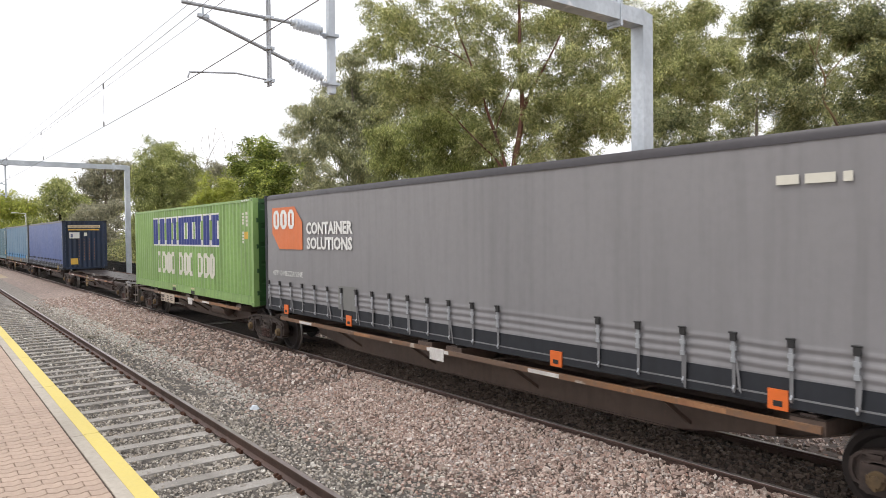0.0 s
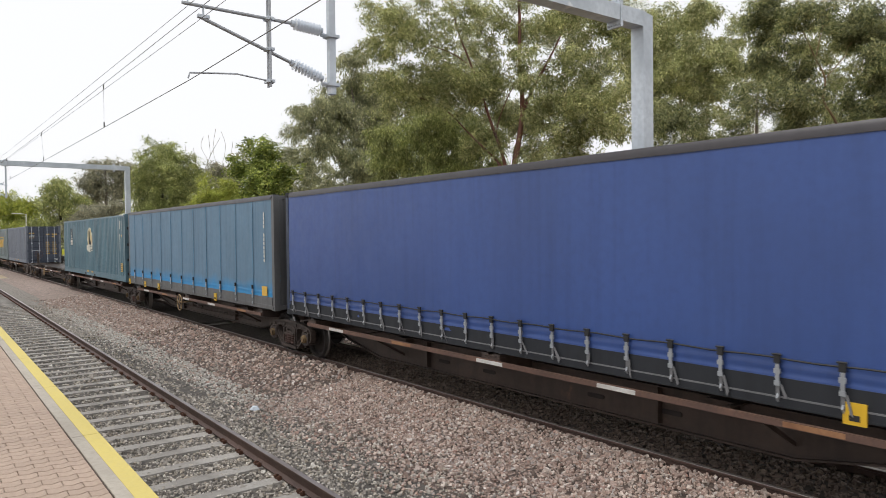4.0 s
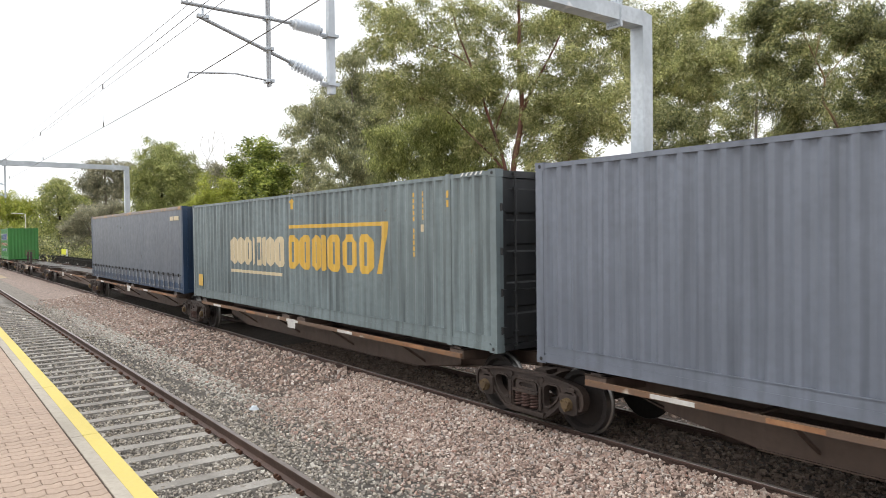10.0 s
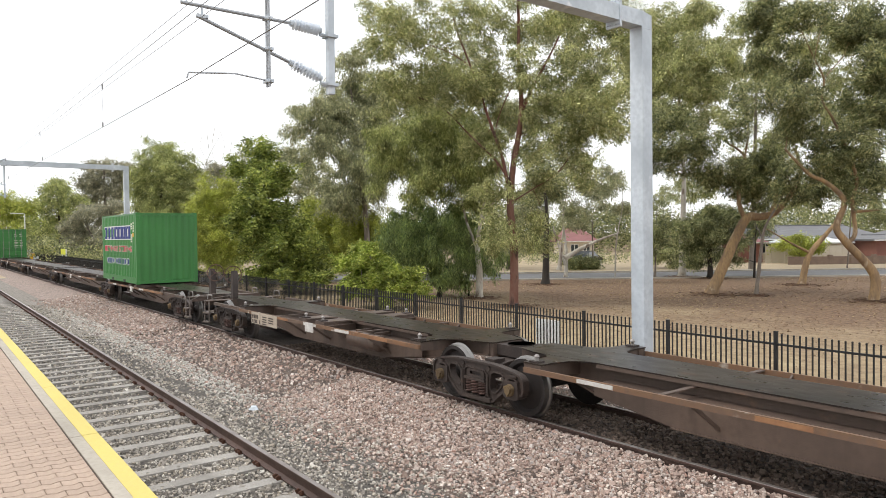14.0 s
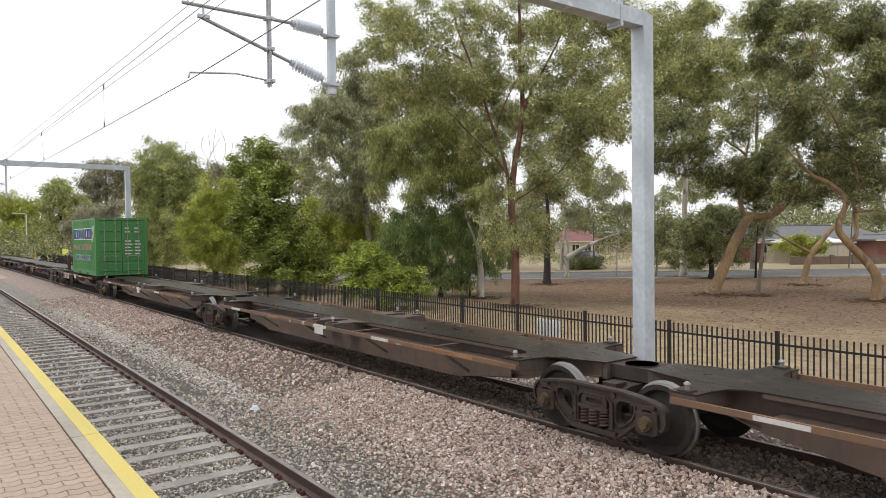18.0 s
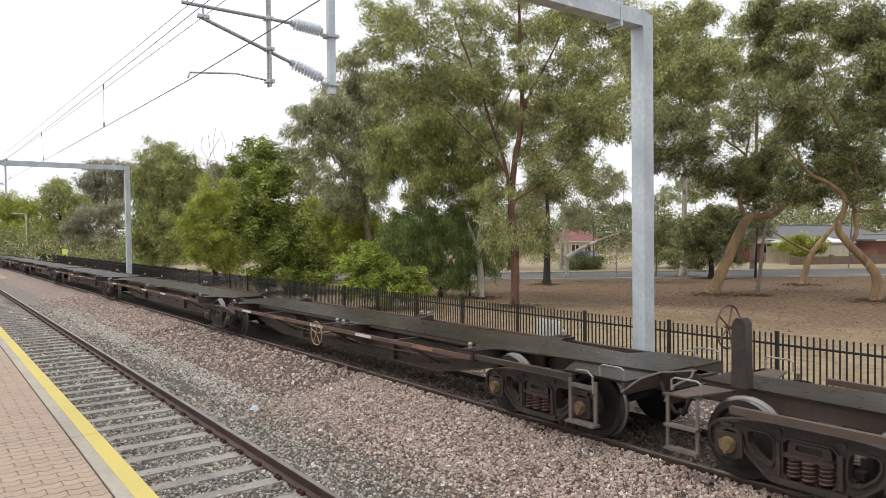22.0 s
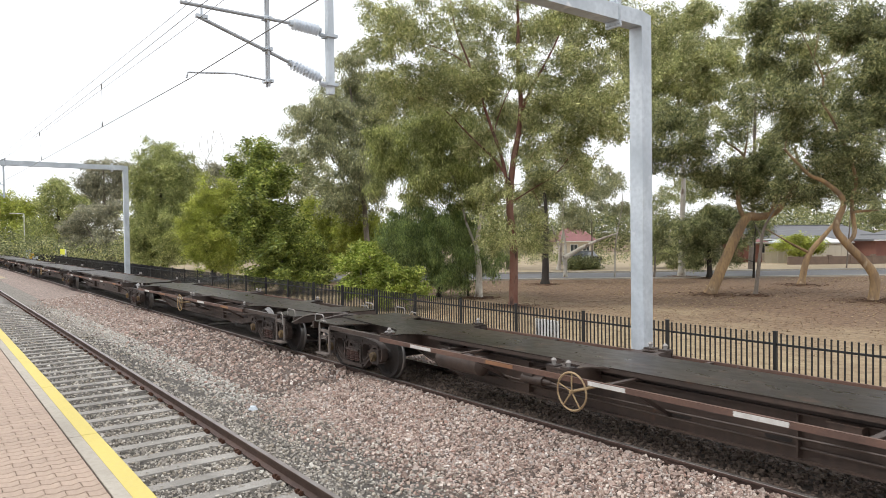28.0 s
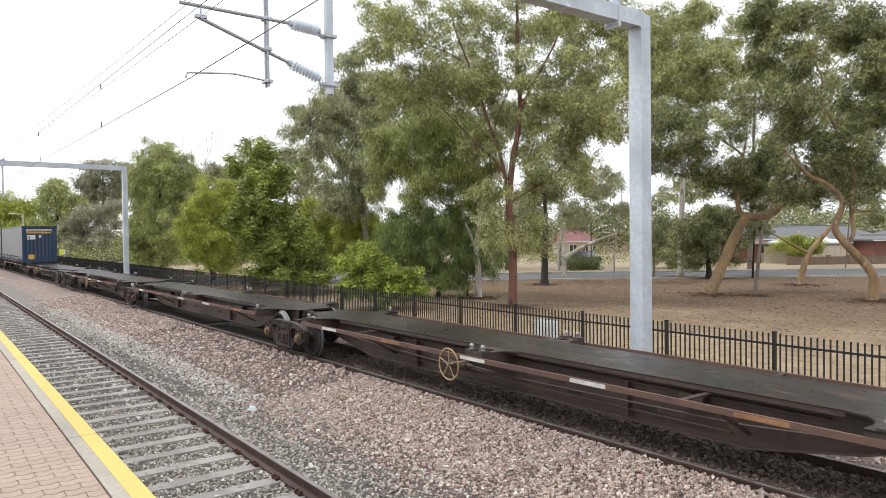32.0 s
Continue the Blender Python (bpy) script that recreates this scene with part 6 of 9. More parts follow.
tree("gum_tree", [[(3.18, 31.7, -0.45), (3.23, 31.7, 1.96), (3.08, 31.7, 4.25), (3.25, 31.7, 6.03), (3.61, 31.7, 8.31), (3.51, 31.7, 10.6), (3.53, 31.7, 12.89), (3.58, 31.7, 14.41)], [(3.08, 31.7, 4.3), (2.77, 31.74, 6.17), (2.19, 31.79, 7.96), (1.38, 31.83, 10.4), (0.72, 31.88, 12.21), (0.41, 31.92, 14.02)], [(3.05, 31.7, 5.27), (2.45, 31.81, 6.18), (1.31, 31.92, 7.35), (0.15, 32.03, 8.54), (-1.13, 32.14, 9.17)], [(3.15, 31.7, 4.3), (4.11, 31.83, 4.88), (5.28, 31.97, 5.65), (6.59, 32.1, 7.32), (7.52, 32.23, 7.97)], [(3.61, 31.7, 8.31), (4.26, 31.97, 9.63), (5.2, 32.23, 11.36), (5.89, 32.5, 12.85)], [(2.77, 31.7, 6.16), (2.45, 31.84, 7.46), (3.1, 31.99, 9.27), (4.15, 32.13, 10.7)], [(1.37, 31.7, 10.37), (0.41, 32.08, 11.12), (-1.02, 32.46, 11.75)]],
     [(-1.69, 30.48, 11.71, 1.69, 1.26), (0.15, 31.61, 12.65, 1.75, 1.31), (2.27, 32.85, 12.61, 1.67, 1.36), (4.4, 32.09, 12.62, 1.78, 1.33), (6.85, 32.74, 12.65, 1.81, 1.51), (7.9, 30.69, 10.3, 1.27, 1.7), (-2.26, 31.62, 10.4, 1.31, 1.17), (-0.6, 31.04, 9.74, 1.86, 1.09), (1.17, 31.81, 9.25, 1.47, 1.11), (5.65, 31.89, 10.11, 1.62, 1.24), (6.86, 30.43, 8.54, 1.68, 1.18), (7.6, 30.96, 7.15, 1.28, 0.97), (4.77, 31.13, 8.2, 1.29, 0.92), (2.52, 32.78, 9.43, 1.03, 1.03), (5.87, 32.39, 6.98, 1.34, 0.84), (4.35, 30.81, 6.42, 0.97, 0.68), (1.72, 32.47, 6.91, 1.02, 0.78), (2.37, 30.76, 3.23, 0.91, 1.13), (4.13, 32.01, 3.1, 0.89, 1.24), (6.31, 30.73, 5.65, 1.08, 0.57), (3.56, 30.4, 10.28, 1.12, 0.95), (-2.72, 32.67, 13.27, 1.05, 0.75), (8.34, 30.94, 12.35, 1.14, 1.14), (2.14, 30.96, 4.98, 0.86, 0.57), (2.15, 33, 10.15, 1.05, 0.85), (1.14, 32.2, 9.47, 1.19, 0.93), (2.51, 33, 8.36, 0.94, 0.99), (4.51, 32.3, 9.11, 0.93, 0.88), (5.43, 33, 9.33, 0.99, 0.89), (6.66, 31.8, 10.41, 1.07, 1.12), (7.03, 33, 8.14, 1.1, 1.05), (5.66, 32.2, 7.54, 1.08, 0.93), (4.08, 33, 6.87, 0.85, 0.75), (7.7, 31.6, 6.56, 0.76, 0.86), (2.48, 32.2, 7.02, 0.88, 0.77), (6.24, 33, 6.2, 0.85, 0.6), (-0.98, 33, 9.52, 1.15, 0.85), (-2.41, 32, 8.66, 0.87, 0.62), (-2.21, 33, 9.98, 1.09, 0.75), (-2.96, 31.8, 11.64, 0.61, 0.61), (-0.1, 33, 10.9, 1.1, 0.75), (2.87, 33, 4.62, 0.74, 0.64), (4.57, 32.4, 5.36, 0.78, 0.57), (2.61, 32.2, 2.76, 0.83, 0.88), (7.72, 32, 12.0, 0.87, 1.13)],
     0.21, BARK_RED, LEAF_GUM, "tall gum tree with reddish peeling trunk and open crown", 11, cover=0.8)
tree("gum_tree", [[(1.85, 36, -0.37), (1.88, 36, 0.99), (1.79, 36, 2.15), (1.96, 36, 3.44), (2.19, 36, 5.03), (1.91, 36, 6.76)], [(1.79, 36, 2.15), (1.28, 36.29, 3.46), (0.91, 36.58, 5.08), (0.18, 36.87, 6.88)], [(1.96, 36, 3.44), (2.8, 36.34, 4.75), (3.12, 36.67, 5.94)]],
     [(-1.96, 35.45, 7.74, 1.42, 1.08), (-0.57, 37.2, 8.86, 1.64, 1.01), (1.33, 36.1, 8.37, 1.45, 0.98), (-2.54, 36.46, 6.57, 1.05, 0.99), (-0.96, 35.23, 6.71, 1.55, 0.96), (0.77, 37.15, 6.75, 1.64, 1.13), (2.22, 36.5, 6.37, 1.05, 1.17), (-0.12, 37.21, 5.28, 1.64, 0.78), (1.81, 37.02, 4.95, 1.25, 0.77), (-1.68, 35.48, 5.47, 1.08, 0.57), (0.46, 35.64, 7.6, 1.43, 0.86), (-2.65, 35.2, 7.83, 1.24, 0.96), (-0.68, 35.4, 8.57, 1.48, 0.79), (1.36, 36.8, 8.05, 1.3, 1.0), (-3.04, 36.5, 6.25, 1.0, 1.05), (1.58, 35.2, 5.85, 1.13, 0.96), (-0.67, 35, 6.12, 1.23, 0.95)],
     0.2, BARK_PALE, LEAF_FINE, "patchy white-barked gum with a domed drooping crown", 12, droop=1.2, cover=1.25)
tree("drooping_tree", [[(-0.21, 37, -0.43), (-0.18, 37, 0.66), (-0.42, 37, 2.45), (-0.71, 37, 3.94)], [(1.36, 37, -0.36), (1.29, 36.7, 0.96), (0.9, 36.4, 2.73)]],
     [(-1.27, 36.08, 2.47, 1.22, 1.1), (0.17, 35.87, 2.89, 1.32, 1.09), (1.4, 36.48, 1.99, 1.05, 1.05), (-0.42, 37.27, 1.4, 1.43, 0.78), (-2.06, 35.71, 3.34, 0.97, 0.92), (-2.82, 37.46, 2.32, 0.72, 1.02), (-1, 36.58, 3.93, 1.17, 0.73), (0.91, 36.51, 0.68, 0.76, 0.47), (0.49, 37.83, 3.94, 1.21, 0.79), (-2.1, 38, 3.34, 1.04, 1.34), (2.5, 38.5, 2.12, 1.05, 1.23), (1.41, 38.2, 3.65, 1.04, 1.04), (-2.59, 38.4, 1.66, 0.92, 1.05), (0.17, 36, 1.3, 0.98, 0.75)],
     0.15, BARK_DARK, LEAF_SHEOAK, "low drooping tree with fine dark green foliage", 26, droop=1.8, cover=1.2, wide=0.14)
tree("wattle_tree", [[(-5.16, 48, -0.33), (-5.08, 48, 2.37), (-5.35, 48, 3.91)]],
     [(-5.54, 47.95, 4.1, 1.59, 1.13), (-4.73, 47.52, 3.13, 1.58, 1.3), (-5.92, 47.95, 2.76, 1.41, 1.22), (-5.02, 48.53, 1.78, 1.71, 1.04)],
     0.12, BARK_GREY, LEAF_LIME, "small rounded light green wattle behind a shrub", 17, cover=1.6, leaf_len=0.17)
tree("gum_tree", [[(-4.76, 46, -0.38), (-4.94, 46, 3.5), (-5.24, 46, 7.19), (-5.87, 46, 12.73)], [(-5.13, 46, 5.71), (-6.36, 45.6, 8.63), (-7.58, 45.2, 10.59)], [(-5.24, 46, 7.19), (-4.47, 46.86, 10.26)]],
     [(-5.89, 44.76, 13.97, 1.32, 0.66), (-4.83, 46.65, 13.23, 1.81, 1.46), (-6.92, 46.9, 12.56, 1.56, 1.12), (-8.04, 44.75, 10.88, 1.57, 1.16), (-9.33, 46.75, 10.12, 1.03, 0.86), (-6.74, 45.65, 10.29, 1.77, 1.43), (-4.97, 46.2, 10.17, 1.7, 1.79), (-7.32, 44.72, 8.89, 1.4, 0.99), (-6.07, 44.82, 7.99, 1.74, 1.49), (-4.42, 45.17, 7.1, 1.5, 1.75), (-5.45, 47.18, 5.41, 1.57, 1.74), (-6.67, 45.21, 5.86, 1.25, 1.42), (-4.64, 46.66, 11.73, 1.72, 1.46)],
     0.25, BARK_GREY, LEAF_OLIVE, "tall grey-green gum with hanging foliage", 13, leaf_len=0.18, cover=1.3, droop=1.0)
tree("broadleaf_tree", [[(-8.96, 40.5, -0.16), (-9.55, 40.5, 2.84), (-10.2, 40.5, 6.74)]],
     [(-10.5, 41.17, 7.86, 1.13, 0.8), (-10.77, 41.19, 6.81, 1.81, 0.98), (-9.88, 40.26, 6.07, 1.54, 0.96), (-10.21, 40.27, 4.95, 1.99, 1.12), (-10.86, 40.54, 3.99, 1.37, 1.13), (-9.65, 40.93, 3.99, 1.93, 1.14), (-8.6, 39.89, 2.83, 1.72, 1.09), (-10.62, 40.89, 2.68, 1.44, 1.12), (-7.85, 40.96, 1.67, 1.52, 1.04), (-9.35, 41.06, 1.68, 2.01, 1.04), (-7.15, 39.78, 0.74, 1.17, 0.7), (-9.71, 41.2, 0.62, 1.77, 0.64), (-8.28, 39.86, 0.59, 1.72, 0.62)],
     0.16, BARK_GREY, LEAF_FRESH, "dense cone-shaped tree with fresh glossy green leaves", 14, leaf_len=0.15, wide=0.5, cover=1.7, droop=0.2, solid=1.0)
tree("wattle_tree", [[(-8.5, 50, -0.42), (-8.38, 50, 1.98), (-8.5, 50, 4.39)]],
     [(-8.71, 49.59, 4.78, 1.26, 1.16), (-8.23, 50.29, 3.59, 1.57, 1.48), (-7.95, 51.09, 2.16, 1.5, 1.6), (-8.71, 49.58, 2.39, 1.46, 1.65), (-7.34, 51.1, 1.33, 0.9, 1)],
     0.14, BARK_GREY, LEAF_LIME, "rounded light green wattle half hidden by a darker tree", 27, leaf_len=0.17, cover=1.3, solid=1.0, wide=0.14)
tree("wattle_tree", [[(-16.52, 51, -0.19), (-16.32, 51, 2.05), (-16.11, 51, 4.91)], [(-16.6, 51, 0.42), (-17.37, 51.08, 2.88)]],
     [(-15.88, 50.51, 5.91, 1.68, 1.38), (-16.57, 50.52, 4.82, 1.68, 1.38), (-15.04, 50.16, 4.67, 1.47, 1.67), (-17.37, 49.9, 3.69, 1.27, 1.46), (-16.03, 50.09, 3.19, 1.86, 1.47), (-15.24, 51.49, 2.65, 1.31, 1.81), (-17.78, 52.29, 2.05, 1.64, 1.53), (-15.43, 50.12, 1.46, 1.77, 1.18), (-17.54, 49.83, 4.57, 0.88, 0.88)],
     0.16, BARK_DARK, LEAF_LIME, "rounded fine-leaved tree in yellowish green", 15, leaf_len=0.18, cover=1.3, solid=1.0, wide=0.14)
tree("wattle_tree", [[(-26.15, 66, -0.25), (-26.25, 66, 3.98), (-26.15, 66, 9.27)], [(-26.94, 66, -0.14), (-27.99, 66.88, 4.01)]],
     [(-26.07, 66.09, 10.77, 2.2, 1.42), (-27, 65.76, 9.26, 2.19, 1.8), (-24.41, 65.32, 9.3, 2.17, 1.79), (-26.24, 66.24, 7.44, 2.98, 2.2), (-28.2, 66.85, 6.7, 1.7, 2.22), (-23.99, 65.88, 6.86, 1.68, 2.19), (-27.38, 65.8, 3.99, 1.93, 2.45), (-24.65, 64.84, 4.21, 2.66, 2.54), (-26.84, 67.08, 1.85, 2.89, 1.84), (-23.33, 64.79, 2.9, 1.52, 2.28), (-28.26, 65.98, 2.95, 1.29, 2.32)],
     0.25, BARK_DARK, LEAF_FINE, "tall rounded green tree behind the fence", 16, leaf_len=0.24, cover=1.3, solid=1.0, wide=0.2)
tree("shrub", [[(-3.47, 31.1, -0.06), (-3.59, 31.1, 1.31), (-3.47, 31.1, 2.06)], [(-2.34, 31.1, -0.12), (-2.11, 31.34, 0.65)], [(-4.09, 31.1, -0.05), (-4.18, 30.83, 0.84)]],
     [(-3.49, 31.34, 2.05, 0.92, 0.49), (-4.03, 31.57, 1.55, 0.74, 0.56), (-2.98, 31.24, 1.42, 0.86, 0.55), (-3.37, 31.4, 0.79, 1.23, 0.55), (-2.07, 30.69, 0.82, 0.9, 0.48), (-1.47, 31.03, 0.79, 0.67, 0.49), (-2.56, 30.74, 1.07, 0.72, 0.42), (-1.24, 31.46, 0.38, 0.55, 0.37), (-4.11, 30.89, 0.71, 0.6, 0.42), (-2.34, 31.05, 0.3, 1.22, 0.36)],
     0.04, BARK_GREY, LEAF_SHRUB, "low spreading shrub with bright green leaves at the fence", 18, leaf_len=0.12, wide=0.5, cover=1.8, droop=0.1, solid=1.0)
tree("gum_tree", [[(13.87, 36.4, -0.4), (14.92, 36.4, 1.98), (15.7, 36.4, 3.49), (16.38, 36.4, 3.6), (17.05, 36.4, 3.74), (17.75, 36.4, 4.37), (18.24, 36.4, 5.15), (18.51, 36.4, 5.97), (18.24, 36.4, 7.14)], [(15.7, 36.4, 3.49), (15.4, 36.58, 4.41), (15.62, 36.76, 5.71), (15.88, 36.94, 6.73), (15.12, 37.12, 7.5), (14.36, 37.3, 8.04)], [(15.59, 36.4, 6.5), (15.96, 36.72, 7.85), (15.92, 37.03, 8.94)], [(17.05, 36.4, 3.77), (17.48, 36.83, 4.87), (17.36, 37.26, 5.22)], [(14.01, 36.4, 7.92), (12.71, 36.36, 7.11), (11.53, 36.32, 6.92)]],
     [(11.72, 36.35, 8.81, 1.78, 0.85), (11.33, 36.15, 6.67, 1.2, 0.64), (12.55, 35.48, 7.09, 1.39, 0.56), (14.06, 36.08, 6.17, 1.48, 0.64), (16.71, 37.67, 5.77, 1.47, 1.03), (16.82, 37.6, 4.8, 1.32, 0.66), (17.32, 36.73, 6.07, 0.93, 0.86), (15.47, 36.4, 10, 1.21, 0.78), (14.89, 35.98, 8.19, 1.2, 0.63), (11.79, 35.33, 7.71, 1.38, 0.55), (15.37, 37.13, 5.24, 1.09, 0.58), (11.64, 36.2, 7.33, 1.28, 0.75), (13.53, 37, 7.13, 1.31, 0.65), (12.23, 35.8, 6.42, 0.98, 0.52), (11.75, 37, 8.53, 0.89, 0.53), (14.9, 36, 6.21, 0.98, 0.64), (16.88, 37.2, 6.32, 0.89, 0.78), (16.61, 37.6, 5.6, 0.9, 0.6), (14.65, 37.6, 5.75, 1.03, 0.54)],
     0.3, BARK_TAN, LEAF_DARK, "leaning gum tree with smooth tan trunk and dark crown", 19, cover=1.15)
tree("gum_tree", [[(15.8, 35.5, -0.43), (16.06, 35.5, 1.79), (16.28, 35.5, 3.07), (17.11, 35.5, 4.54), (17.39, 35.5, 5.96)], [(16.17, 35.5, 2.41), (16.07, 36.16, 3.28)]],
     [(17.36, 35.14, 6.21, 0.85, 0.56), (18.49, 36.24, 5.14, 0.87, 0.47), (17.31, 36.21, 7.33, 1.05, 0.64)],
     0.11, BARK_GREY, LEAF_DARK, "slender grey gum tree among leaning ones", 20)
tree("gum_tree", [[(19.55, 32, -0.57), (19.63, 32, 0.84), (18.37, 32, 2.29), (17.91, 32, 3.01), (18.27, 32, 4.16), (17.48, 32, 5.02), (16.63, 32, 5.46), (15.6, 32, 6.55)], [(18.37, 32, 2.24), (18.78, 32.04, 2.72), (18.68, 32.08, 4.16), (18.9, 32.12, 5.16), (18.46, 32.16, 6.62), (17.87, 32.19, 7.92), (17.4, 32.23, 8.78), (17.49, 32.27, 9.8), (17.08, 32.31, 10.69), (16.5, 32.35, 12.01)], [(17.35, 32, 9.74), (18.44, 32.3, 10.83)], [(16.91, 32, 10.62), (17.47, 32.47, 12.19)], [(18.63, 32, 3.7), (19.76, 31.75, 3.75)]],
     [(15.29, 32.53, 11.79, 1.46, 0.83), (14.92, 31.43, 8.94, 1.78, 0.8), (16.46, 31.96, 8.62, 1, 0.81), (17.57, 32.7, 7.4, 1.28, 0.77), (18.32, 32.5, 6.66, 1.46, 0.89), (18.87, 31.46, 7.21, 1.11, 0.86), (19.6, 33.16, 9.23, 1.3, 1.04), (18.26, 32.39, 12.8, 1.71, 0.89), (19.4, 32.21, 12.22, 1.32, 1.2), (19.05, 30.73, 10.13, 0.96, 1.26), (14.66, 32.12, 12.97, 1.01, 0.69), (15.71, 31.35, 12.58, 1.1, 0.61), (20.11, 32.45, 5.31, 1.14, 1.27), (18.86, 31.9, 4.71, 0.87, 0.56), (16.21, 32.82, 10.2, 1.09, 0.64), (17.04, 32.38, 6.19, 1.14, 0.57), (16.19, 32.77, 7.95, 1.28, 0.64), (20.43, 31.6, 8.1, 1.24, 1.86), (20.93, 32.37, 11.86, 1.27, 1.27), (14.67, 32.62, 10.82, 0.96, 0.64), (18.2, 32.85, 5.44, 0.96, 0.45), (17.53, 31.4, 12.63, 1.01, 0.86), (19.38, 32.4, 12.5, 1.14, 1.14), (19.41, 31.6, 10.24, 0.71, 1.01), (17.62, 32.6, 13.37, 0.68, 0.52), (14.58, 32.4, 12.63, 1.04, 0.78), (15.56, 31.5, 11.86, 1.01, 0.81), (14.14, 32.3, 11.18, 0.88, 0.57), (19.17, 31.2, 8.14, 0.6, 0.85), (16.6, 33.6, 5.04, 1.08, 0.7), (18.08, 33.6, 4.64, 0.97, 0.59), (20.24, 33.6, 5.04, 1.08, 0.75), (21.97, 36, 3.67, 0.75, 0.52)],
     0.24, BARK_TAN, LEAF_DARK, "gnarled gum tree with twisting tan limbs", 21, cover=1.15)
tree("gum_tree", [[(21.42, 42, -0.4), (21.89, 42, 1.38), (22.94, 42, 2.68), (23.68, 42, 3.62), (24.12, 42, 5.13)], [(21.89, 42, 1.55), (20.68, 41.87, 2.14), (19.04, 41.73, 3.1)]],
     [(24.63, 42.89, 5.86, 1.17, 0.62), (25.7, 42.96, 4.82, 1.03, 0.55), (23.37, 42.49, 6.53, 1.16, 0.61)],
     0.22, BARK_TAN, LEAF_DARK, "tan gum tree leaning beside the street", 28)
tree("gum_tree", [[(17.34, 51, -0.47), (17.42, 51, 3.29), (17.5, 51, 6.85), (17.18, 51, 12.78), (17.01, 51, 16.38)], [(17.34, 51, 9.84), (18.6, 51.43, 13.59), (19.17, 51.86, 17.42)]],
     [(16.82, 52.19, 18.04, 2.2, 1.57), (16.21, 51.05, 15.67, 2.35, 1.54), (16.63, 51.08, 13.75, 2.36, 1.54), (18.41, 50.13, 18.14, 1.71, 1.11), (18.55, 51.88, 15.77, 2.08, 1.35), (15.72, 52.14, 17.54, 1.78, 1.88), (18.63, 50.94, 13.49, 1.84, 1.23), (15.11, 51.5, 14.47, 2.06, 2.06), (15.56, 51.6, 12.01, 2.07, 1.03), (14.61, 46, 15.98, 1.62, 1.48), (16.09, 45, 14.43, 1.59, 1.44), (14.65, 45, 12.81, 1.59, 1.44), (17.19, 46, 12.29, 1.62, 1.33), (13.93, 45, 10.64, 1.3, 1.08), (17.0, 47, 17.4, 1.36, 0.9), (18.88, 47, 14.0, 1.28, 1.51), (16.27, 46, 10.26, 1.25, 0.96)],
     0.27, BARK_PALE, LEAF_GUM, "tall pale-trunked gum with light green crown by the street", 22, leaf_len=0.2, cover=1.3)
tree("shade_tree", [[(18.63, 49, -0.36), (18.63, 49, 1.68), (18.7, 49, 3.25)], [(21.69, 49, -0.59), (21.64, 48.7, 1.65), (21.58, 48.41, 3.21)]],
     [(18.58, 49.73, 3.26, 1.36, 0.88), (19.57, 49.21, 2.65, 1.1, 0.87), (17.88, 49.43, 2.28, 1.03, 0.79), (18.63, 48.79, 1.69, 1.17, 0.55), (21.99, 49.32, 3.22, 1.03, 0.71), (17.39, 48.4, 2.69, 1.71, 1.47), (19.97, 49.4, 3.4, 1.74, 1.51), (20.11, 48.6, 1.91, 1.4, 1.09), (18.06, 49.4, 1.42, 1.58, 0.79), (19.1, 49, 4.26, 1.34, 0.94)],
     0.22, BARK_DARK, LEAF_DARK, "dark round shade tree beside the street", 25, leaf_len=0.16, cover=1.2)
tree("dark_tree", [[(6.57, 45, -0.37), (6.64, 45, 1.9), (6.68, 45, 4.43), (6.42, 45, 6.24)]],
     [(6.27, 45.71, 5.56, 0.88, 0.66), (7.31, 45.36, 5.89, 0.8, 0.8), (6.43, 45.57, 7.01, 1.02, 0.66)],
     0.26, BARK_DARK, LEAF_DARK, "slim black-barked tree in the park", 43, leaf_len=0.17)
tree("slender_tree", [[(9.09, 52, -0.44), (9.13, 52, 1.73), (8.92, 52, 3.82), (9.22, 52, 5.9)], [(12.76, 52, -0.4), (12.77, 51.72, 2.11), (13.2, 51.43, 5), (12.96, 51.15, 7.04)], [(9.13, 52, 0.48), (8.33, 51.69, 2.58), (8.08, 51.39, 3.41)]],
     [(9.4, 51.85, 5.06, 1.08, 0.83), (8.65, 52.39, 5.72, 0.84, 0.59), (12.58, 51.27, 6.23, 1.07, 0.82), (13.72, 52.48, 4.83, 0.84, 0.84), (12.21, 52.34, 7.57, 1.01, 0.59), (10.23, 50.81, 6.23, 0.98, 0.57), (11.49, 51.93, 5.04, 0.75, 0.5)],
     0.16, BARK_PALE, LEAF_OLIVE, "slender sparse gum trees by the street", 24, cover=0.9, leaf_len=0.18)
tree("fallen_tree", [[(8.66, 50, 1.06), (9.86, 50, 1.76), (11.15, 50, 2.35), (12.59, 50, 2.86)], [(8.26, 50, 0.26), (8.46, 49.75, 2.19), (8.58, 49.51, 3.58)]],
     [(8.46, 48.84, 3.76, 0.63, 0.39)],
     0.2, BARK_PALE, LEAF_OLIVE, "pale trunk leaning low over the grass", 42, cover=0.6)
tree("small_tree", [[(13.87, 46, -0.05), (13.94, 46, 1.43), (14.02, 46, 4.75)], [(13.5, 46, 0.03), (13.16, 45.34, 1.82)]],
     [(13.84, 45.53, 4.91, 0.8, 0.58), (14.06, 45.17, 3.26, 0.87, 0.65), (13.27, 45.2, 2.18, 0.8, 0.65), (14.58, 44.79, 1.46, 0.79, 0.5)],
     0.08, BARK_GREY, LEAF_DARK, "small crooked tree beside the street", 23, cover=1.2)
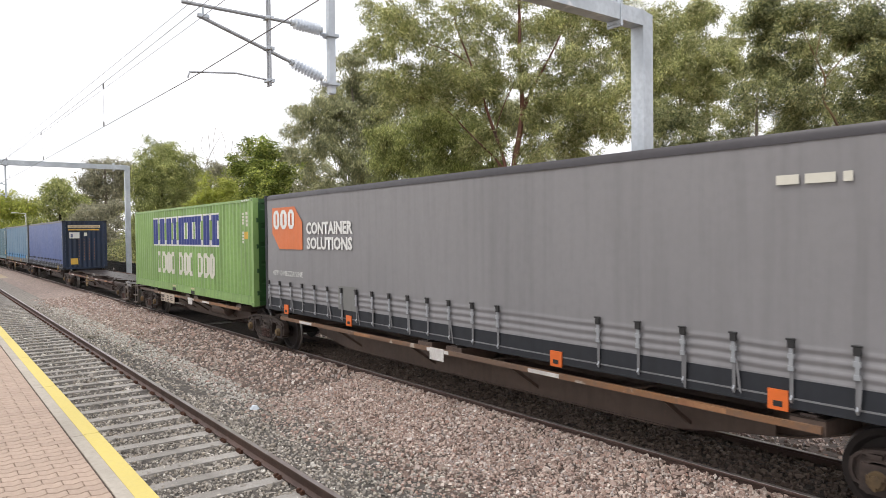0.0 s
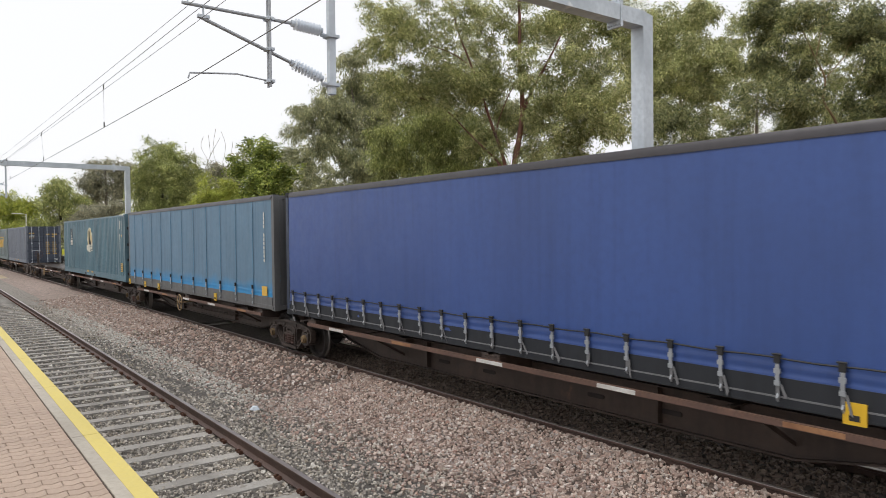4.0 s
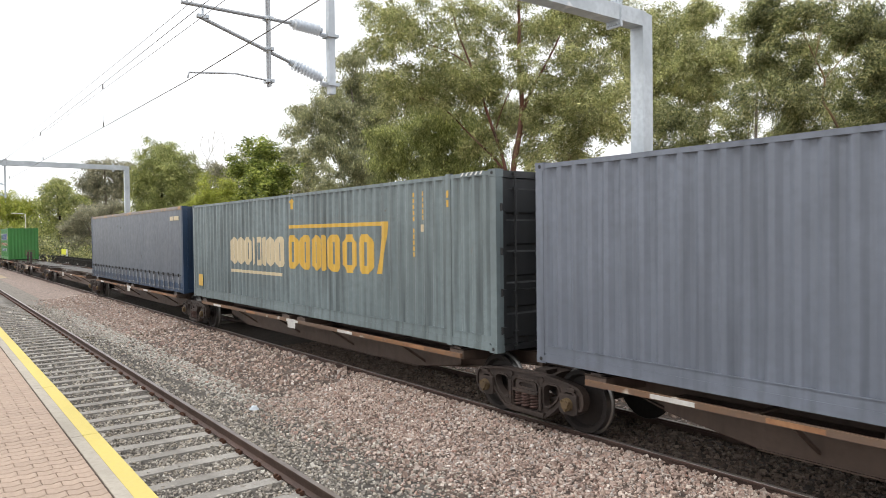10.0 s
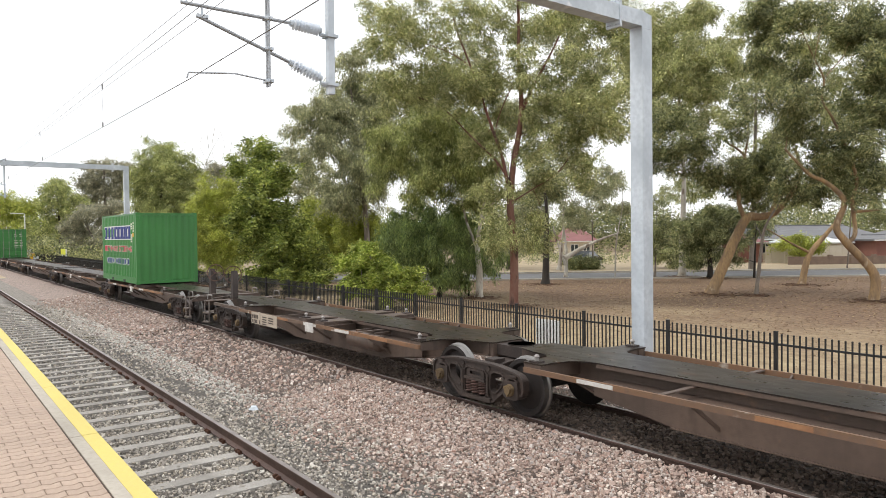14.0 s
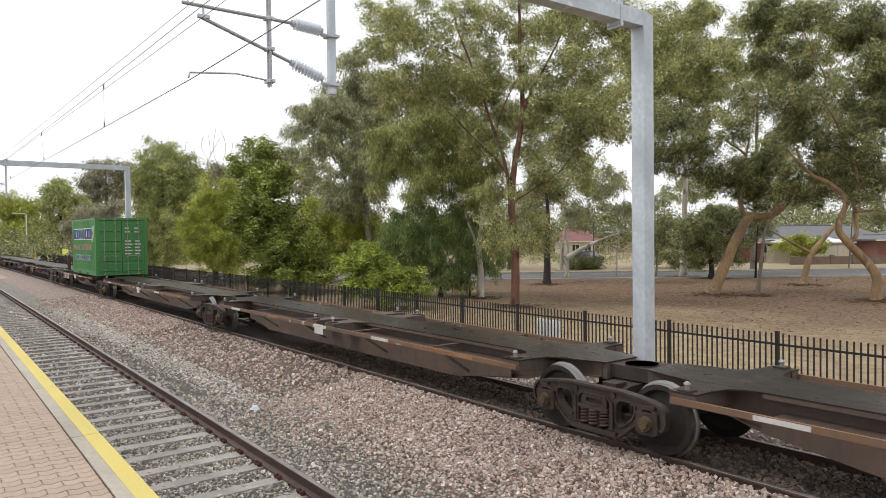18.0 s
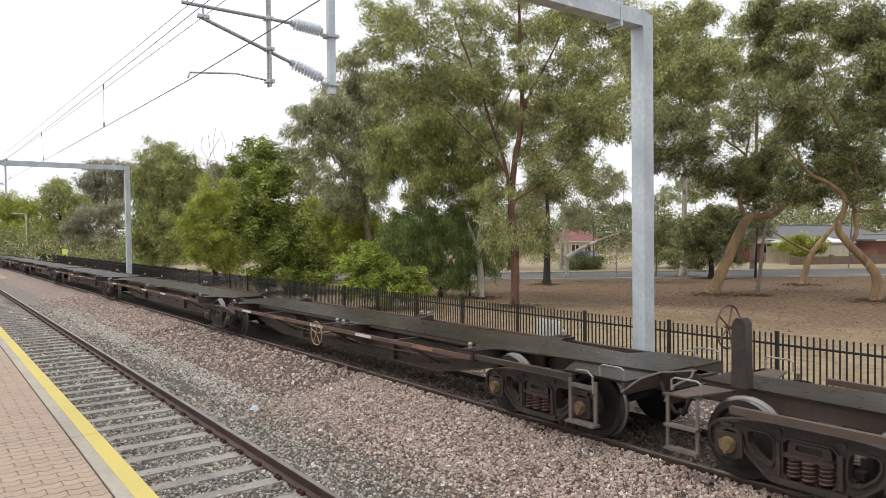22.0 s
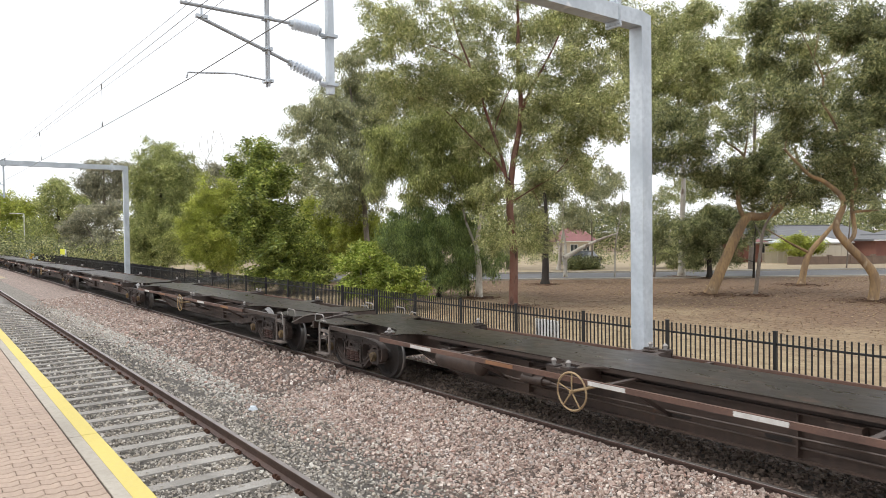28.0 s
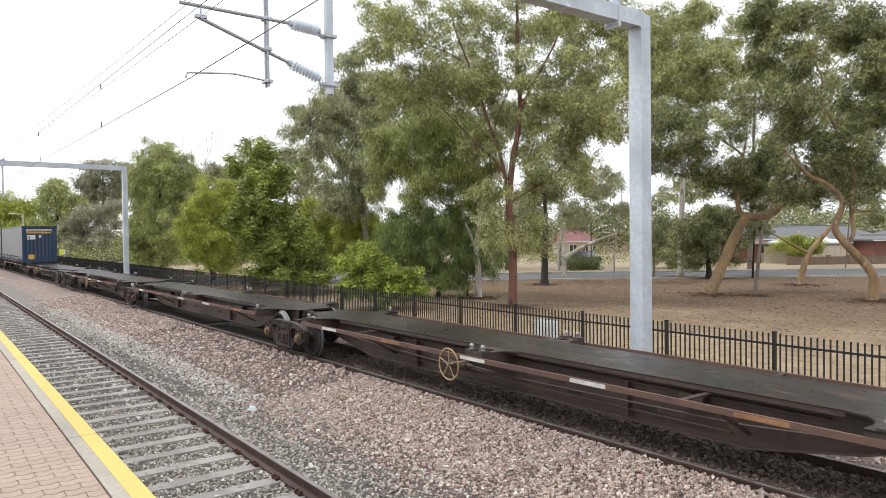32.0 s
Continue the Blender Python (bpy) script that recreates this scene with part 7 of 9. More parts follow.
tree("gum_tree", [[(5.77, 62, -0.92), (6.02, 62, 3.55), (5.77, 62, 7.04)], [(13.23, 62, -0.76), (13.19, 61.81, 4.46)]],
     [(-4.6, 61.07, 13.46, 2.2, 2.94), (-1.21, 62.87, 14.74, 2.52, 2.52), (2.82, 62.7, 17.68, 3.02, 2.51), (5.82, 59.96, 13.15, 2.4, 1.92), (9.19, 65.14, 7.21, 1.88, 1.25), (11.46, 58.11, 13.23, 2.8, 1.68), (13.56, 61.26, 17.21, 2.46, 1.97), (10.44, 60.27, 19.92, 2.42, 1.93), (5.7, 61.3, 1.58, 1.47, 0.98), (6.91, 59, 4.93, 1.61, 1.14), (-2.8, 64.58, 5.24, 2.07, 1.35), (9.43, 60, 8.41, 2.41, 1.92), (13.28, 60, 6.97, 1.92, 1.64), (7.27, 60, 5.53, 1.73, 1.64), (11.73, 62, 4.62, 1.69, 1.09), (7.26, 62, 13.07, 1.99, 2.19), (11.24, 62, 14.07, 2.19, 2.19)],
     0.25, BARK_GREY, LEAF_OLIVE, "grey-green tree behind the red-trunked gum", 38, leaf_len=0.24, cover=1.1)
tree("bare_tree", [[(-25.98, 75, -0.73), (-25.98, 75, 8.3), (-26.4, 75, 12.39)], [(-25.98, 75, 8.3), (-24.56, 74.89, 11.57), (-23.51, 74.77, 13.35)], [(-25.98, 75, 7.69), (-26.85, 74.58, 10.67), (-27, 74.16, 12.71)], [(-24.6, 75, 11.59), (-24.85, 75.2, 13.72)], [(-23.58, 75, 8.27), (-22.38, 74.64, 11.52), (-21.98, 74.27, 12.96)], [(-23.5, 74.8, 10.0), (-22.9, 74.7, 12.4), (-23.3, 74.6, 14.0)], [(-24.6, 75, 10.6), (-25.6, 75.1, 12.4), (-25.4, 75.2, 13.6)], [(-23.4, 75, 9.2), (-24.3, 75.0, 11.9), (-24.0, 75.0, 14.4)], [(-22.8, 74.8, 10.4), (-21.3, 74.5, 11.9), (-20.6, 74.3, 12.3)]],
     [(-26.44, 75.12, 9.81, 1.57, 1.57), (-23.86, 74.58, 9.44, 1.79, 1.56), (-22.26, 75.21, 7.66, 2.05, 2.17), (-25.6, 76.19, 7.46, 1.59, 1.59), (-23.71, 76, 9.88, 2.07, 1.22)],
     0.12, BARK_PALE, LEAF_GREY, "half-bare pale-branched tree behind others", 36, leaf_len=0.26, cover=0.9)
tree("gum_tree", [[(-15.24, 72, -0.7), (-15.53, 72, 5.08), (-16.11, 72, 10.28)], [(-12.93, 72, -0.72), (-13.04, 72.57, 7.98)]],
     [(-16.35, 71.79, 10.84, 1.73, 1.15), (-14.83, 72.81, 11.23, 1.99, 1.28), (-13, 72.37, 9.7, 2.09, 1.74), (-15.17, 71.66, 8.52, 2.07, 1.72), (-11.63, 71.07, 7.86, 1.71, 1.71), (-19.93, 72.25, 11.22, 1.27, 0.81), (-12.96, 72.17, 6.21, 2.31, 1.74)],
     0.2, BARK_PALE, LEAF_OLIVE, "airy grey-green gum behind the cone-shaped tree", 37, leaf_len=0.26, cover=1.1)
tree("grey_tree", [[(-45.63, 95, -2.3), (-46.4, 95, 1.51), (-48.3, 95, 5.35)], [(-45.25, 95, -2.16), (-44.3, 95.41, 3.01), (-44.88, 95.82, 6.86)]],
     [(-49.69, 96.22, 4.61, 2.47, 1.85), (-46.92, 95.28, 6.1, 2.6, 1.83), (-43.93, 94.61, 6.42, 1.82, 2.12), (-48.82, 96.02, 1.52, 3.08, 2), (-44.26, 93.7, 2.27, 2.1, 2.55), (-49.67, 93.98, 2.33, 1.66, 1.81), (-46.48, 95.17, -0.02, 3.51, 1.22)],
     0.2, BARK_GREY, LEAF_GREY, "low spreading silver-grey tree behind the fence", 33, leaf_len=0.34, cover=1.6)
tree("gum_tree", [[(-56.68, 120, -3.2), (-57.16, 120, 6.91), (-57.35, 120, 15.57)]],
     [(-57.5, 120.3, 15.41, 3.86, 1.54), (-59.1, 119.07, 12.63, 2.48, 2.29), (-54.91, 120.34, 12.68, 2.9, 2.9), (-57.65, 121.02, 9.85, 3.88, 2.91), (-53.17, 119.68, 14.53, 1.34, 1.34)],
     0.4, BARK_GREY, LEAF_GREY, "tall grey-green gum far along the line", 31, leaf_len=0.45, cover=1.5)
tree("gum_tree", [[(-59.45, 110, -2.17), (-59.63, 110, 4.89), (-59.9, 110, 11.07)]],
     [(-59.8, 109.82, 10.88, 2.64, 1.59), (-60.82, 109.29, 8.84, 2.1, 2.1), (-57.41, 109.46, 8.37, 2.28, 2.46), (-60.12, 111.23, 5.36, 3.39, 2.5), (-63.68, 109.69, 3.18, 2.11, 2.64)],
     0.35, BARK_DARK, LEAF_FINE, "dark green tree far along the line", 32, leaf_len=0.42, cover=1.6)
tree("gum_tree", [[(-73.08, 125, -2.79), (-73.58, 125, 6.24)], [(-76.58, 125, -2.75), (-77.6, 125.83, 5.29)]],
     [(-74.21, 126.08, 8.29, 3.44, 2.63), (-77.24, 125.25, 8.8, 3.01, 3.01), (-75.2, 124.38, 4.25, 3.99, 2.99), (-71.78, 126.25, 4.72, 3.44, 2.83), (-71.57, 124.99, 1.2, 4.01, 2.61)],
     0.3, BARK_GREY, LEAF_LIME, "yellowish green trees at the far end of the line", 34, leaf_len=0.45, cover=1.6)
tree("gum_tree", [[(25.4, 58, -0.91), (25.63, 58, 4.21), (25.86, 58, 12.58), (26.09, 58, 19.08)], [(25.77, 58, 7.93), (28.54, 57.77, 13.43), (29.81, 57.54, 18.91)], [(33.3, 58, -0.91), (33.48, 57.51, 5.48), (33.66, 57.02, 14.6)]],
     [(26.55, 61.78, 20.15, 2.72, 2.18), (28.62, 57.94, 16.71, 2.81, 2.04), (30.09, 56.33, 18.56, 2.48, 1.99), (34.13, 57.82, 17.08, 2.81, 2.55), (24.55, 55.05, 15.17, 2.43, 1.94), (31.01, 58.95, 14.1, 2.6, 2.08), (27.51, 57.56, 10.63, 2.54, 2.03), (32.38, 56.39, 12.22, 2.98, 1.99), (24.91, 60.2, 12.96, 2.12, 1.59), (36.71, 60.55, 9, 2.14, 2.14), (29.82, 54.2, 6.22, 2.39, 1.15), (25.04, 58.25, 8.89, 2.06, 1.54), (20.11, 56.24, 6.48, 2.48, 1.29), (19.99, 61.39, 6.34, 1.84, 1.08), (30.7, 60.2, 6.14, 2.66, 1.27)],
     0.25, BARK_GREY, LEAF_GUM, "leafy light green gum trees along the street", 29, leaf_len=0.22, cover=0.9)
# ---- writing and marks on the containers ----
WHITE_P = paint("white_lettering", (0.78, 0.78, 0.75), 0.2, 0.1)
NAVY_P = paint("navy_lettering", (0.035, 0.055, 0.24), 0.2, 0.1)
RED_P = paint("red_lettering", (0.62, 0.06, 0.10), 0.2, 0.1)
CREAM_P = paint("cream_lettering", (0.72, 0.70, 0.60), 0.2, 0.15)
GOLD_P = paint("gold_lettering", (0.70, 0.43, 0.07), 0.2, 0.15)
PALE_GOLD = paint("pale_gold_lettering", (0.66, 0.55, 0.36), 0.2, 0.15)
ORANGE_P = paint("orange_badge", (0.68, 0.17, 0.045), 0.15, 0.1)
BLACK_P = paint("black_emblem", (0.03, 0.028, 0.025), 0.2, 0.1)
EMBLEM_GOLD = paint("emblem_gold", (0.64, 0.54, 0.30), 0.15, 0.1)
DARK_TEAL = paint("dark_teal_patch", (0.03, 0.055, 0.075), 0.2, 0.1)
FRONT = -(W2 - 0.008)


def lay(name, bm, mat, parent, z_order=1, start=None, label="", lift=None):
    """A painted shape, drawn in x and z, laid on a side: it follows the ribs of a corrugated wall that begins at start."""
    if start is not None:
        xs = [v.co.x for v in bm.verts]
        k = math.floor((min(xs) - start) / (PITCH_C / 4))
        while start + k * PITCH_C / 4 < max(xs):
            g = bm.verts[:] + bm.edges[:] + bm.faces[:]
            bmesh.ops.bisect_plane(bm, geom=g, plane_co=(start + k * PITCH_C / 4, 0, 0), plane_no=(1, 0, 0), dist=1e-5)
            k += 1
    for v in bm.verts:
        d = rib(v.co.x, start) if start is not None else (lift or 0.0)
        v.co = (v.co.x, FRONT - 0.004 * z_order + d, v.co.z)
    me = bpy.data.meshes.new(name)
    bm.to_mesh(me)
    bm.free()
    me.materials.append(mat)
    for p in me.polygons:
        if p.normal.y > 0:
            p.flip()
    return part(name, me, None, parent, label)


def shape(polys):
    bm = bmesh.new()
    for p in polys:
        bm.faces.new([bm.verts.new((x, 0, z)) for x, z in p])
    return bm


def written(text, x0, x1, z0, z1, bold=0.0):
    """Words as a shape that fills the given field."""
    me, (a, b, c, d) = letters(text, 1.0, bold)
    bm = bmesh.new()
    bm.from_mesh(me)
    bpy.data.meshes.remove(me)
    for v in bm.verts:
        v.co = (x0 + (v.co.x - a) / (b - a) * (x1 - x0), 0, z0 + (v.co.y - c) / (d - c) * (z1 - z0))
    return bm


def rect(x0, x1, z0, z1):
    return [(x0, z0), (x1, z0), (x1, z1), (x0, z1)]


def slab_block(x0, x1, z0, z1, g=0.0):
    """A plain upright block with broad head and foot."""
    x0, x1, z0, z1 = x0 - g, x1 + g, z0 - g, z1 + g
    w, h = x1 - x0, z1 - z0
    i, t = 0.14 * w - g * 0.3, 0.2 * h
    return [[(x0, z0), (x1, z0), (x1, z0 + t), (x1 - i, z0 + t), (x1 - i, z1 - t), (x1, z1 - t), (x1, z1), (x0, z1), (x0, z1 - t), (x0 + i, z1 - t), (x0 + i, z0 + t), (x0, z0 + t)]]


def round_block(x0, x1, z0, z1, g=0.0, slit=True):
    x0, x1, z0, z1 = x0 - g, x1 + g, z0 - g, z1 + g
    w, h = x1 - x0, z1 - z0
    c = min(w, h) * 0.28
    if not slit or w < 0.25 * h:
        return [[(x0 + c, z0), (x1 - c, z0), (x1, z0 + c), (x1, z1 - c), (x1 - c, z1), (x0 + c, z1), (x0, z1 - c), (x0, z0 + c)]]
    m, q = (x0 + x1) / 2, w * 0.13
    return [[(x0 + c, z0), (m - q, z0), (m - q, z1), (x0 + c, z1), (x0, z1 - c), (x0, z0 + c)], [(m + q, z0), (x1 - c, z0), (x1, z0 + c), (x1, z1 - c), (x1 - c, z1), (m + q, z1)],
            rect(m - q, m + q, z0, z0 + h * 0.2), rect(m - q, m + q, z1 - h * 0.2, z1)]


def blocks_row(parent, cells, z0, z1, kind, mat, start, edge_mat=None, edge=0.0, label="plain coloured block of a painted name"):
    for a, b in cells:
        if edge_mat:
            lay("name_edge", shape(kind(a, b, z0, z1, edge)), edge_mat, parent, 1, start, "pale outline of a block")
        lay("name_block", shape(kind(a, b, z0, z1)), mat, parent, 2, start, label)


def code_column(parent, x, z0, z1, n, w, mat, start, gap=(), order=1):
    """A column of unreadable characters as short bars."""
    h = (z1 - z0) / n
    for i in range(n):
        if i in gap:
            continue
        lay("code_bar", shape([rect(x, x + w, z1 - (i + 0.75) * h, z1 - i * h)]), mat, parent, order, start, "painted code bar")


def hazard(parent, x0, x1, z0, z1, start, a=None, b=None, n=5):
    lay("hazard_strip", shape([rect(x0, x1, z0, z1)]), b or BLACK_P, parent, 1, start)
    w = (x1 - x0) / n
    for i in range(n):
        lay("hazard_stripe", shape([[(x0 + (i + 0.05) * w, z0), (x0 + (i + 0.45) * w, z0), (x0 + (i + 0.85) * w, z1), (x0 + (i + 0.45) * w, z1)]]), a or YELLOW, parent, 2, start, "slanting warning stripe")


# light green container: big block name, number bars
edges = (2.51, 3.3, 4.15, 4.91, 5.54, 6.49, 7.31, 8.07, 8.83, 9.56)
blocks_row(G1, [(a + 0.06, b - 0.06) for a, b in zip(edges[:-1], edges[1:])], 1.62, 2.53, slab_block, NAVY_P, 0.15, WHITE_P, 0.05)
blocks_row(G1, [(3.09, 3.5), (3.6, 4.2), (4.3, 4.75), (4.8, 5.2), (5.6, 6.1), (6.2, 6.7), (6.8, 7.1), (7.54, 8.05), (8.1, 8.65), (8.75, 9.15)], 0.6, 1.36, round_block, CREAM_P, 0.15, label="cream number bar")
code_column(G1, 11.37, 1.66, 2.52, 10, 0.07, CREAM_P, 0.15, (4, 5))
code_column(G1, 11.64, 2.12, 2.54, 4, 0.07, CREAM_P, 0.15)
lay("label_patch", shape([rect(11.56, 11.74, 1.80, 2.0)]), GOLD_P, G1, 1, 0.15, "orange label patch")
hazard(G1, 11.35, 11.95, 2.82, 2.875, None, WHITE_P, LIGHT_GREEN)
for x in (5.1, 7.1):
    lay("pocket_label", shape([rect(x - 0.2, x + 0.16, 0.17, 0.22)]), PALE_GOLD, G1, 1, None, "pale strip above a pocket")

# grey curtain: orange badge with white bars, company words
lay("badge", shape([[(0.49, 1.94), (0.9, 1.55), (2.17, 1.55), (2.17, 2.19), (1.76, 2.57), (0.49, 2.57)]]), ORANGE_P, SCF, 4, None, "orange badge with cut corners")
for a, b in ((0.58, 0.93), (0.98, 1.36), (1.42, 1.76)):
    lay("badge_block", shape(round_block(a, b, 2.04, 2.5)), WHITE_P, SCF, 6, None, "white block on the badge")
lay("lettering", written("CONTAINER", 2.38, 4.50, 1.90, 2.18, 0.04), WHITE_P, SCF, 5, None, "white words CONTAINER SOLUTIONS")
lay("lettering", written("SOLUTIONS", 2.40, 4.48, 1.56, 1.84, 0.04), WHITE_P, SCF, 5, None, "white words CONTAINER SOLUTIONS")
lay("lettering", written("48'9'10 MEZZANINE", 0.5, 2.17, 0.90, 1.03), WHITE_P, SCF, 5, None, "small white words on the curtain")
for a, b in ((13.38, 13.62), (13.68, 13.98), (14.05, 14.14)):
    lay("code_bar", shape([rect(a, b, 2.35, 2.45)]), CREAM_P, SCF, 5, None)
lay("patch", shape([rect(3.86, 4.62, 0.30, 0.80)]), paint("patch_grey", (0.2, 0.2, 0.19), 0.2, 0.2), SCF, 6, None, "sewn-on grey patch")

# royal blue curtain: code column
code_column(BLU, 14.33, 1.86, 2.64, 10, 0.075, CREAM_P, None, (4,), 5)
lay("label_patch", shape([rect(13.85, 14.2, 0.35, 0.6)]), GOLD_P, SKY, 5, None, "yellow label on the curtain")
code_column(SKY, 14.0, 1.2, 2.5, 12, 0.07, CREAM_P, None, (4,), 5)

# teal container: emblem in plain shapes
disc = [(7.28 + 0.62 * math.cos(2 * math.pi * i / 36), 1.84 + 0.60 * math.sin(2 * math.pi * i / 36)) for i in range(36)]
inner = [(7.28 + 0.55 * math.cos(2 * math.pi * i / 36), 1.84 + 0.53 * math.sin(2 * math.pi * i / 36)) for i in range(36)]
S2 = 1.295
lay("emblem_disc", shape([disc]), CREAM_P, WLF, 1, S2, "cream emblem disc")
lay("emblem_ground", shape([inner]), EMBLEM_GOLD, WLF, 2, S2, "pale gold emblem ground")
lay("emblem_shape", shape([[(7.05, 1.5), (7.6, 1.45), (7.52, 1.75), (7.36, 2.05), (7.22, 2.28), (7.06, 2.34), (6.98, 2.27), (7.1, 2.18), (7.08, 1.9)]]), BLACK_P, WLF, 3, S2, "plain dark shape on the emblem")
lay("emblem_plinth", shape([[(6.63, 1.28), (7.24, 1.19), (7.24, 1.58), (6.63, 1.56)]]), CREAM_P, WLF, 4, S2, "cream plinth of the emblem")
lay("emblem_plinth", shape([[(7.24, 1.19), (7.92, 1.28), (7.92, 1.54), (7.24, 1.58)]]), CREAM_P, WLF, 4, S2, "cream plinth of the emblem")
lay("emblem_panel", shape([[(7.28, 1.24), (7.88, 1.31), (7.88, 1.5), (7.28, 1.53)]]), DARK_TEAL, WLF, 5, S2, "dark panel of the emblem")
for i in range(4):
    lay("emblem_bar", shape([rect(7.36 + 0.13 * i, 7.45 + 0.13 * i, 1.31 + 0.01 * i, 1.47 + 0.005 * i)]), CREAM_P, WLF, 6, S2)
lay("emblem_patch", shape([rect(1.96, 2.74, 1.50, 2.44)]), DARK_TEAL, WLF, 1, S2, "dark patch with a pale stepped mark")
for q in (((2.3, 2.3), (2.42, 2.3), (2.36, 2.42)), ((2.28, 2.14), (2.44, 2.14), (2.44, 2.24), (2.28, 2.24)), ((2.24, 1.96), (2.48, 1.96), (2.48, 2.09), (2.24, 2.09)), ((2.16, 1.88), (2.56, 1.88), (2.56, 1.92), (2.16, 1.92)),
          ((2.06, 1.66), (2.66, 1.66), (2.6, 1.82), (2.12, 1.82)), ((1.96, 1.55), (2.74, 1.55), (2.7, 1.62), (2.0, 1.62))):
    lay("emblem_bar", shape([list(q)]), CREAM_P, WLF, 2, S2)
code_column(WLF, 13.72, 1.3, 2.63, 14, 0.08, CREAM_P, None, (4, 5), 3)
code_column(WLF, 14.02, 2.15, 2.62, 4, 0.08, CREAM_P, None, (), 3)
lay("label_patch", shape([rect(14.0, 14.12, 1.93, 2.03)]), GOLD_P, WLF, 3, None)
lay("label_patch", shape([rect(13.85, 14.2, 0.43, 0.8)]), GOLD_P, WLF, 3, None, "yellow label with dark print")
for i in range(4):
    lay("print_bar", shape([rect(13.88, 14.17 - 0.05 * (i % 2), 0.48 + 0.08 * i, 0.51 + 0.08 * i)]), BLACK_P, WLF, 4, None)
for a, b in ((6.55, 7.0), (7.61, 8.06)):
    lay("pocket_label", shape([rect(a, b, 0.175, 0.26)]), GOLD_P, WLF, 2, None, "yellow strip above a pocket")
hazard(WLF, 0.2, 0.7, 2.83, 2.88, None, WHITE_P, TEAL)
hazard(WLF, 13.7, 14.4, 2.83, 2.88, None, WHITE_P, TEAL)

# slate container: codes, labels, hazard strips
code_column(QUB, 11.47, 1.21, 2.47, 11, 0.075, GOLD_P, 0.15, (4, 5))
code_column(QUB, 11.74, 2.05, 2.5, 4, 0.075, GOLD_P, 0.15)
lay("label_patch", shape([rect(11.68, 11.82, 1.84, 1.99)]), GOLD_P, QUB, 1, 0.15)
for x in (5.1, 7.1):
    lay("pocket_label", shape([rect(x - 0.32, x + 0.34, 0.15, 0.215)]), GOLD_P, QUB, 2, None, "yellow strip above a pocket")
hazard(QUB, 11.6, 12.0, 2.83, 2.885, None)
for a, z, w, h in ((5.94, 1.02, 0.16, 0.06), (6.36, 0.8, 0.2, 0.07), (5.92, 0.66, 0.1, 0.1)):
    lay("scrape", shape([rect(a, a + w, z, z + h)]), WHITE_P, QUB, 2, None, "white scrape in the paint")

# weathered container: yellow block name between lines
w9 = [3.25, 3.78, 4.3, 4.8, 5.05, 5.5, 5.75, 6.25, 6.9]
blocks_row(PAC, [(a + 0.03, b - 0.05) for a, b in zip(w9[:-1], w9[1:])], 1.12, 1.87, round_block, PALE_GOLD, S2)
w8 = [7.0, 7.65, 8.3, 8.75, 9.0, 9.7, 10.35, 11.0]
blocks_row(PAC, [(a + 0.03, b - 0.05) for a, b in zip(w8[:-1], w8[1:])], 1.1, 1.9, round_block, GOLD_P, S2)
lay("name_line", shape([rect(7.05, 11.47, 2.06, 2.14)]), GOLD_P, PAC, 1, S2, "yellow line over the name")
lay("name_line", shape([[(11.1, 1.12), (11.3, 1.12), (11.47, 2.06), (11.27, 2.06)]]), GOLD_P, PAC, 1, S2)
lay("name_line", shape([rect(3.3, 6.68, 0.89, 0.97)]), PALE_GOLD, PAC, 1, S2, "pale line under the name")
lay("arrow", shape([rect(7.22, 7.29, 2.52, 2.68), [(7.16, 2.68), (7.35, 2.68), (7.255, 2.77)]]), GOLD_P, PAC, 1, S2, "small yellow arrow")
code_column(PAC, 12.3, 1.45, 2.64, 11, 0.08, GOLD_P, S2, (5,))
code_column(PAC, 12.6, 2.12, 2.65, 5, 0.08, GOLD_P, S2)
lay("label_patch", shape([rect(12.55, 12.7, 1.93, 2.06)]), PALE_GOLD, PAC, 1, S2)
lay("label_patch", shape([rect(0.48, 0.85, 0.36, 0.72)]), GOLD_P, PAC, 1, None, "yellow label with print")
hazard(PAC, 13.75, 14.35, 2.83, 2.885, None, WHITE_P, GREEN_GREY)
code_column(PAC, 13.37, 2.3, 2.62, 2, 0.06, GOLD_P, None, (), 3)

# navy curtain: faint code
for a, b in ((13.25, 13.62), (13.7, 14.25)):
    lay("code_bar", shape([rect(a, b, 2.46, 2.6)]), PALE_GOLD, NAV, 5, None)
for x, z, w, h in ((5.4, 2.33, 0.16, 0.12), (9.4, 1.05, 0.08, 0.18), (5.95, 2.28, 0.3, 0.06), (0.9, 0.5, 0.3, 0.18), (3.2, 1.4, 0.08, 0.2)):
    n = 9
    lay("stain", shape([[(x + w * (0.5 + (0.5 - 0.15 * noise.noise((i * 1.7, x, z))) * math.cos(2 * math.pi * i / n)), z + h * (0.5 + 0.5 * math.sin(2 * math.pi * i / n))) for i in range(n)]]), DARK_END, NAV, 5, None, "dark worn patch")

